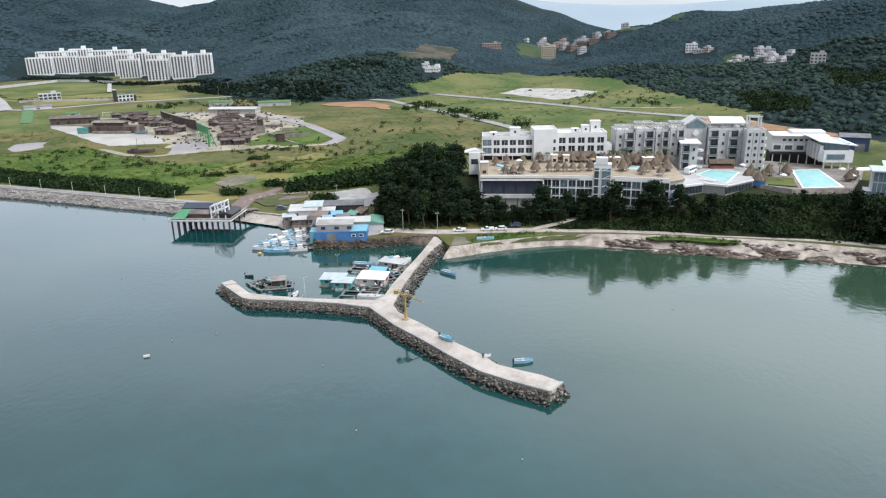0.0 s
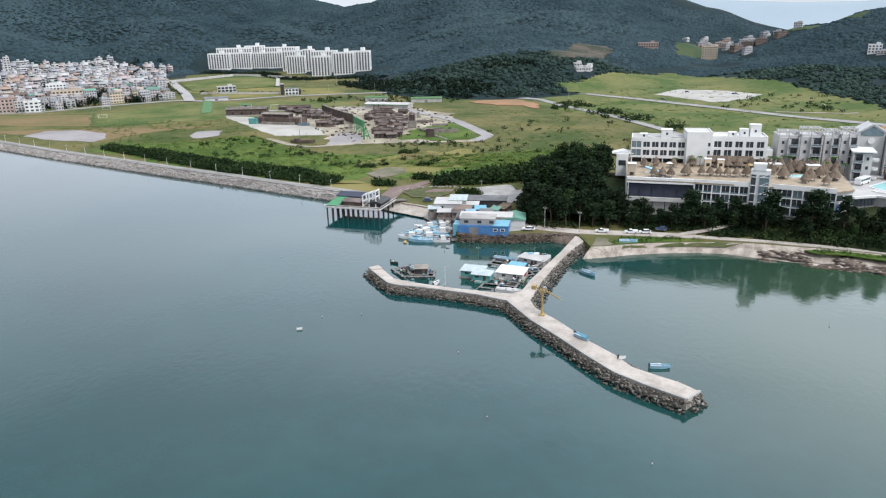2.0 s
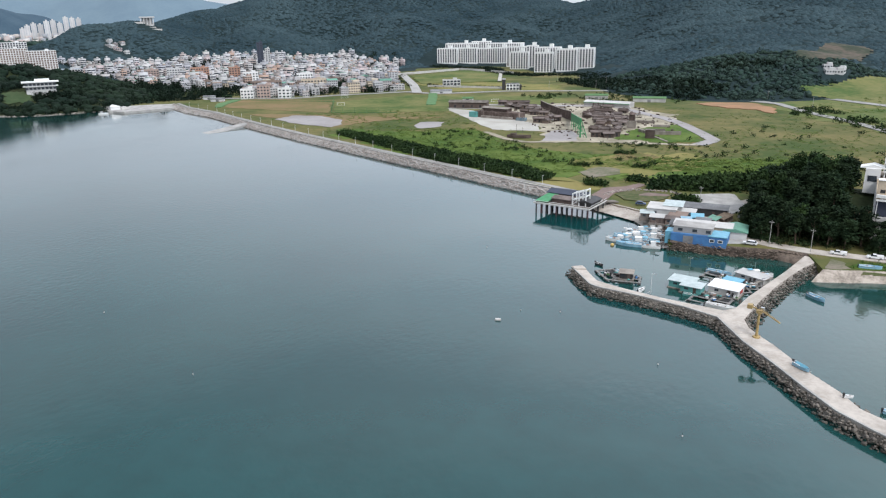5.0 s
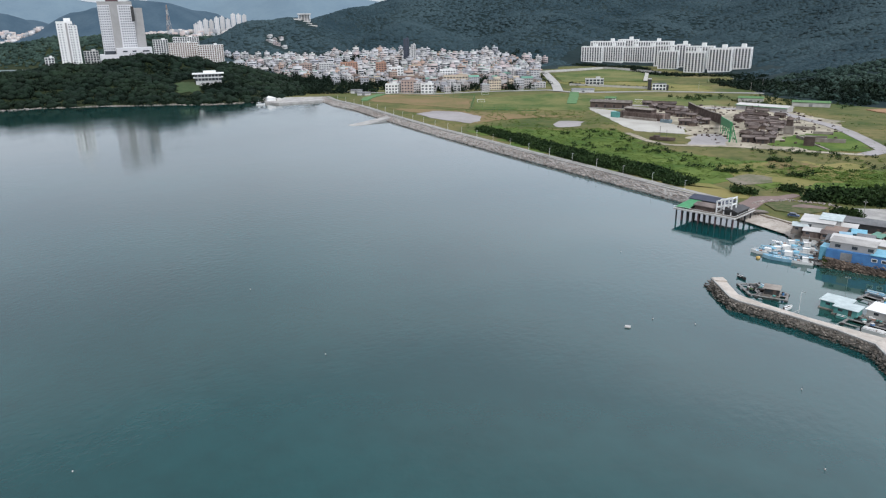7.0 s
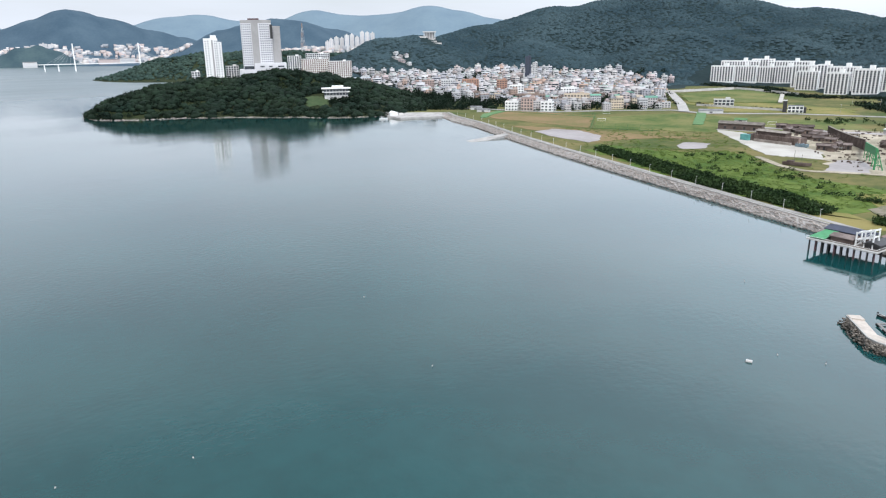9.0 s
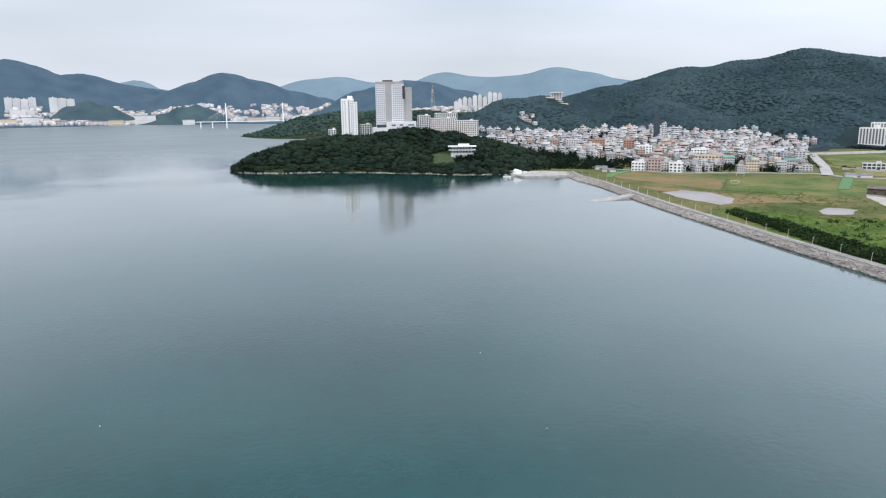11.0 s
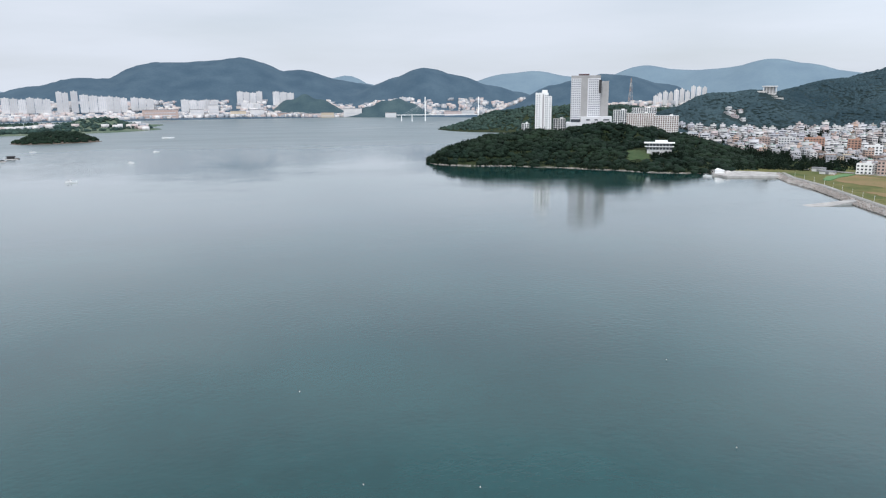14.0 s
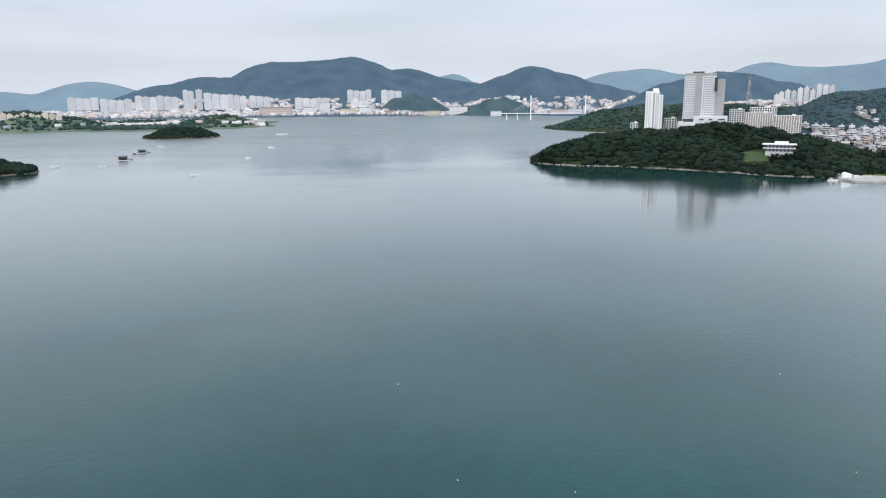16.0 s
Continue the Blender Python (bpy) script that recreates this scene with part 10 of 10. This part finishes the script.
# ---- the old timber set on the plain ----
def old_house(x, y, rz, w, d, h, label, wall="darkwood", roof="greywood", rise=1.3, group="timber houses"):
    b = thing("timber_house", x, y, 3.1, rz, label, "house", group)
    part("wall", Mesh().box(0, 0, -0.5, w, d, h + 0.5), wall, b)
    part("roof", Mesh().gable(0, 0, h + 0.2, w + 1.4, d + 1.6, rise), roof, b)
    part("ridge", Mesh().box(0, 0, h + 0.15 + rise, w + 1.5, 0.5, 0.3), "darkwood", b)
    part("door", Mesh().box(w * 0.1, -d / 2 - 0.03, 0, 1.4, 0.1, h * 0.75), "void", b)
    part("window", Mesh().box(-w * 0.3, -d / 2 - 0.03, h * 0.35, 1.3, 0.1, h * 0.4), "void", b)
    for s in (-1, 1):
        part("post", Mesh().box(s * w * 0.48, -d / 2 - 0.6, -0.3, 0.25, 0.25, h + 0.3), wall, b)
    return b


lh = thing("long_hall", -300, 583, 3.1, 12, "long weathered brown timber hall with small openings", "hall")
part("wall", Mesh().box(0, 0, -0.5, 36, 9, 6.2), "darkwood", lh)
part("roof", Mesh().gable(0, 0, 5.8, 37, 11, 1.8), "greywood", lh)
for i in range(4):
    part("opening", Mesh().box(-12 + i * 8, -4.55, 1.2, 1.8, 0.2, 2.2), "void", lh)
part("plinth", Mesh().box(0, -5.2, -0.5, 36, 1.4, 1.1), "concrete2", lh)
fort = thing("fort_hall", -246, 533, 3.1, -8, "dark timber fort with broken galleries", "hall")
part("wall", Mesh().box(0, 0, -0.5, 42, 12, 5.5), "darkwood", fort)
part("upper_wall", Mesh().box(-3, 1, 5.0, 24, 8, 2.6), "darkwood", fort)
part("gallery", Mesh().box(2, -7, 0, 30, 2.6, 1.8), "greywood", fort)
part("roof", Mesh().gable(-3, 1, 7.8, 26, 10, 1.0), "greywood", fort)
part("green_shed", Mesh().box(-21, -6.5, -0.5, 7, 5, 5.0), "teal", fort)
part("red_screen", Mesh().box(18.5, -4.5, 0, 7, 2, 5.5), "brick", fort)
for i in range(13):
    part("post", Mesh().box(-18 + i * 3, -6.2, 0, 0.35, 0.35, 5.6 + (i % 3) * 0.5), "darkwood", fort)
part("glass_kiosk", Mesh().box(26, -8, -0.3, 8, 4, 2.6), "glass_blue", fort)

# the long timber screen; its near end is an open green frame that carries a high panel
scr = thing("set_wall", 0, 0, 3.0, 0, "long weathered timber screen wall with a tall green braced end", "set wall")
SCREEN = [(-241, 613, 6.0), (-224, 588, 6.0), (-209.5, 568.6, 6.2), (-196, 550, 6.5), (-186, 537, 7.2)]


def screen_panel(p, q, low, material):
    (x0, y0, h0), (x1, y1, h1) = p, q
    return part("screen_panel", Mesh().add([(x0, y0, low[0]), (x1, y1, low[1]), (x1, y1, h1), (x0, y0, h0), (x0 + 0.6, y0, low[0]), (x1 + 0.6, y1, low[1]), (x1 + 0.6, y1, h1), (x0 + 0.6, y0, h0)],
                                           [(0, 1, 2, 3), (7, 6, 5, 4), (3, 2, 6, 7), (0, 3, 7, 4), (1, 5, 6, 2), (0, 4, 5, 1)]), material, scr)


for p, q in zip(SCREEN, SCREEN[1:]):
    screen_panel(p, q, (-0.3, -0.3), "darkwood")
    part("capping", Mesh().bar((p[0] + 0.3, p[1], p[2] + 0.1), (q[0] + 0.3, q[1], q[2] + 0.1), 1.6, 0.3), "greywood", scr)
    for k in range(4):
        u = (k + 0.5) / 4
        x, y, h = (p[i] + (q[i] - p[i]) * u for i in range(3))
        part("brace", Mesh().bar((x + 3.0, y + 1.0, -0.2), (x + 0.5, y, h * 0.9), 0.35, 0.35), "greywood", scr)
screen_panel((-186, 537, 7.2), (-172.5, 500, 10.6), (0, 4.5), "darkwood")
screen_panel((-172.5, 500, 10.6), (-151.5, 458, 13.0), (5.0, 8.5), "greenpaint")
for k in range(5):
    u = k / 4
    x, y, h = -172.5 + 21 * u, 500 - 42 * u, 10.6 + 2.4 * u
    part("green_post", Mesh().bar((x + 0.3, y, -0.2), (x + 0.3, y, h), 0.35, 0.35), "greenpaint", scr)
    part("brace", Mesh().bar((x + 4.5, y + 1.5, -0.2), (x + 0.5, y, h * 0.95), 0.35, 0.35).bar((x + 2.5, y + 0.8, -0.2), (x + 0.5, y, h * 0.55), 0.3, 0.3), "greenpaint", scr)
part("end_frame", Mesh().bar((-151.2, 457.4, -0.2), (-151.2, 457.4, 13.2), 1.1, 0.5).bar((-147.0, 458.6, -0.2), (-150.8, 457.4, 12.6), 0.5, 0.5).bar((-148.6, 458, 3), (-151, 457.4, 3), 0.4, 0.4).bar((-149.6, 457.8, 7), (-151, 457.4, 7), 0.4, 0.4), "greenpaint", scr)

ro = random.Random(14)
QUARTERS = [([(-145, 460), (-130, 466), (-132, 500), (-138, 545), (-168, 560), (-160, 505)], 26, 0.85), ([(-232, 560), (-212, 553), (-226, 578), (-246, 604), (-262, 626), (-284, 622), (-262, 590)], 18, 0.95),
            ([(-186, 560), (-150, 552), (-150, 600), (-190, 618)], 14, 1.0), ([(-205, 512), (-188, 520), (-192, 536), (-212, 542)], 6, 0.9)]
for area, n, s in QUARTERS:
    xs, ys = [p[0] for p in area], [p[1] for p in area]
    done = []
    for _ in range(n * 12):
        x, y = ro.uniform(min(xs), max(xs)), ro.uniform(min(ys), max(ys))
        if len(done) >= n or not inside(area, x, y) or any(math.hypot(x - a, y - b) < 5.6 for a, b in done):
            continue
        done.append((x, y))
        wall, roof = ro.choice((("darkwood", "shingle"), ("darkwood", "shingle"), ("greywood", "shingle"), ("brick", "shingle"), ("darkwood", "darkwood")))
        old_house(x, y, ro.choice((0, 90, 20, -15)) + ro.uniform(-8, 8), ro.uniform(5, 10) * s, ro.uniform(3.6, 5.5) * s, ro.uniform(2.2, 3.6), "derelict grey-brown timber set house", wall, roof)
gh = thing("tower_house", -131, 514, 3.1, 10, "small stacked timber watch tower", "tower")
part("base", Mesh().box(0, 0, -0.5, 6, 6, 6), "greywood", gh)
part("upper", Mesh().box(0, 0, 5.5, 4, 4, 4.5), "darkwood", gh)
part("roof", Mesh().cone(0, 0, 10, 3.6, 1.8, 4), "darkwood", gh)
for x0, y0, x1, y1, h in [(-134, 542, -121, 543, 2.0), (-118, 524, -106, 526, 1.8), (-117, 501, -105, 505, 2.0), (-110, 488, -92, 494, 2.6), (-109, 482, -94, 461, 0.7), (-122, 500, -112, 488, 2.0)]:
    solid("concrete_wall", Mesh().bar((x0, y0, 3 + h / 2), (x1, y1, 3 + h / 2), 1.4, h), "greywood", "long low grey concrete footing wall", "wall", "footing walls")
bk = thing("concrete_block", -108, 473, 3.0, 10, "dark concrete blockhouse end", "block")
part("body", Mesh().box(0, 0, -0.5, 6, 5, 6.2), "darkwood", bk)
part("top", Mesh().box(0, 0, 5.7, 6.3, 5.3, 0.3), "greywood", bk)
wbt = thing("old_boat", -189, 441, 3.4, 4, "old dark wooden boat stranded on the grass", "boat")
part("hull", hull_mesh(17, 3.6, 1.6), "darkwood", wbt)
part("mast", Mesh().tube((-2, 0, 1), (-2, 0, 9), 0.12).tube((2.5, 0, 1), (2.5, 0, 7), 0.1), "greywood", wbt)
part("deckhouse", Mesh().box(-4, 0, 1.2, 4, 2.2, 1.5), "darkwood", wbt)
ws = thing("long_shed", -185, 640, 3.0, -8, "long white shed with a green edged roof", "shed")
part("wall", Mesh().box(0, 0, -0.5, 44, 12, 4), "offwhite", ws)
part("roof", Mesh().gable(0, 0, 3.7, 45, 13.5, 1.6), "offwhite", ws)
part("green_edge", Mesh().box(0, -6.9, 3.3, 45, 0.3, 0.5), "greenpaint", ws)
for x, y, w, d, rz, h in [(-160, 690, 30, 12, 10, 4), (-215, 700, 22, 12, 15, 4), (-330, 640, 10, 8, 20, 3)]:
    gsd = thing("field_shed", x, y, 3.0, rz, "low shed with a bright green netting roof", "shed", "field sheds")
    part("wall", Mesh().box(0, 0, -0.5, w, d, h), "offwhite", gsd)
    part("roof", Mesh().gable(0, 0, h - 0.2, w + 1, d + 1, 1.2), "netgreen", gsd)
    part("door", Mesh().box(0, -d / 2 - 0.05, -0.3, 3, 0.12, 2.6), "greyroof", gsd)
# netting banks and goal frames by the playing field
patch("net_bank", [(-405, 690), (-380, 645), (-350, 590), (-342, 594), (-372, 650), (-396, 694)], 3.9, "netgreen", "bright green net covered bank", seed=41, amount=0.6, thick=1.0)
patch("net_bank", [(-575, 560), (-560, 522), (-540, 500), (-535, 504), (-552, 530), (-566, 564)], 3.9, "netgreen", "bright green net covered bank", seed=42, amount=0.6, thick=1.0)
for x0, y0, x1, y1 in [(-455, 582, -402, 508), (-402, 508, -345, 530), (-590, 560, -455, 585)]:
    pts = along([(x0, y0), (x1, y1)], 11)
    fnc = thing("net_fence", label="tall pale green net fence of the playing field", category="fence", group="net fences")
    for x, y, nx, ny in pts:
        part("post", Mesh().tube((x, y, 2.8), (x, y, 8.0), 0.12, n=6), "netgreen", fnc)
    part("top_wire", Mesh().bar((x0, y0, 7.9), (x1, y1, 7.9), 0.1, 0.1).bar((x0, y0, 5.4), (x1, y1, 5.4), 0.08, 0.08).bar((x0, y0, 3.3), (x1, y1, 3.3), 0.1, 0.5), "netgreen", fnc)
for x, y, rz in [(-430, 560, 40), (-470, 620, 40), (-300, 640, 30)]:
    gl = thing("goal", x, y, 3.1, rz, "white goal frame on the field", "goal", "goal frames")
    part("frame", Mesh().bar((-3.6, 0, 0), (-3.6, 0, 2.6), 0.2, 0.2).bar((3.6, 0, 0), (3.6, 0, 2.6), 0.2, 0.2).bar((-3.7, 0, 2.6), (3.7, 0, 2.6), 0.2, 0.2), "white", gl)
    part("net", Mesh().bar((-3.6, 1.5, 0.1), (3.6, 1.5, 0.1), 0.1, 0.1).bar((-3.6, 0, 2.5), (-3.6, 1.5, 0.1), 0.08, 0.08).bar((3.6, 0, 2.5), (3.6, 1.5, 0.1), 0.08, 0.08), "white", gl)
for x, y, w, d, h in [(-395, 700, 24, 10, 3.5), (-610, 560, 12, 8, 3.5), (-585, 548, 14, 7, 3)]:
    sd = thing("shed", x, y, 3.0, 35, "long grey shed by the field", "shed", "field sheds")
    part("wall", Mesh().box(0, 0, -0.5, w, d, h), "greywall", sd)
    part("roof", Mesh().gable(0, 0, h - 0.3, w + 1, d + 1, 1.2), "greyroof", sd)
    part("door", Mesh().box(0, -d / 2 - 0.05, -0.3, 3, 0.12, 2.4), "greyroof", sd)

# open timber frames and heaps of broken planks among the set houses
for _ in range(16):
    x, y = ro.uniform(-250, -125), ro.uniform(455, 620)
    if not inside([(-212, 545), (-145, 460), (-128, 466), (-132, 560), (-160, 610), (-190, 615), (-230, 575), (-262, 622), (-270, 600)], x, y):
        continue
    fm = thing("ruined_house", x, y, 3.1, ro.uniform(0, 90), "bare dark timber skeleton of a ruined set house", "ruin", "ruined set houses")
    w, d, h = ro.uniform(5, 9), ro.uniform(4, 6), ro.uniform(3, 6.5)
    for sx in (-1, 0, 1):
        for sy in (-1, 1):
            part("post", Mesh().box(sx * w / 2, sy * d / 2, -0.3, 0.35, 0.35, h * ro.uniform(0.8, 1.1)), "darkwood", fm)
    for sy in (-1, 1):
        part("beam", Mesh().bar((-w / 2 - 0.4, sy * d / 2, h * 0.78), (w / 2 + 0.4, sy * d / 2, h * 0.76), 0.3, 0.35), "darkwood", fm)
    part("platform", Mesh().box(0, 0, h * 0.4, w, d, 0.25), "plankdark", fm)
rows = []
for _ in range(380):
    x, y = ro.uniform(-262, -96), ro.uniform(435, 650)
    if inside([(-262, 590), (-205, 500), (-185, 478), (-165, 440), (-146, 446), (-104, 452), (-96, 520), (-118, 600), (-160, 640), (-240, 650)], x, y):
        k = ro.uniform(0.3, 1.5)
        rows.append((x, y, 3.1, k, k * ro.uniform(0.2, 0.6), ro.uniform(0.15, 0.6), ro.uniform(0, 6.28)))
scatter("plank_heaps", [CUBE], rows, "darkwood", "heaps of broken planks on the bare earth", "planks")
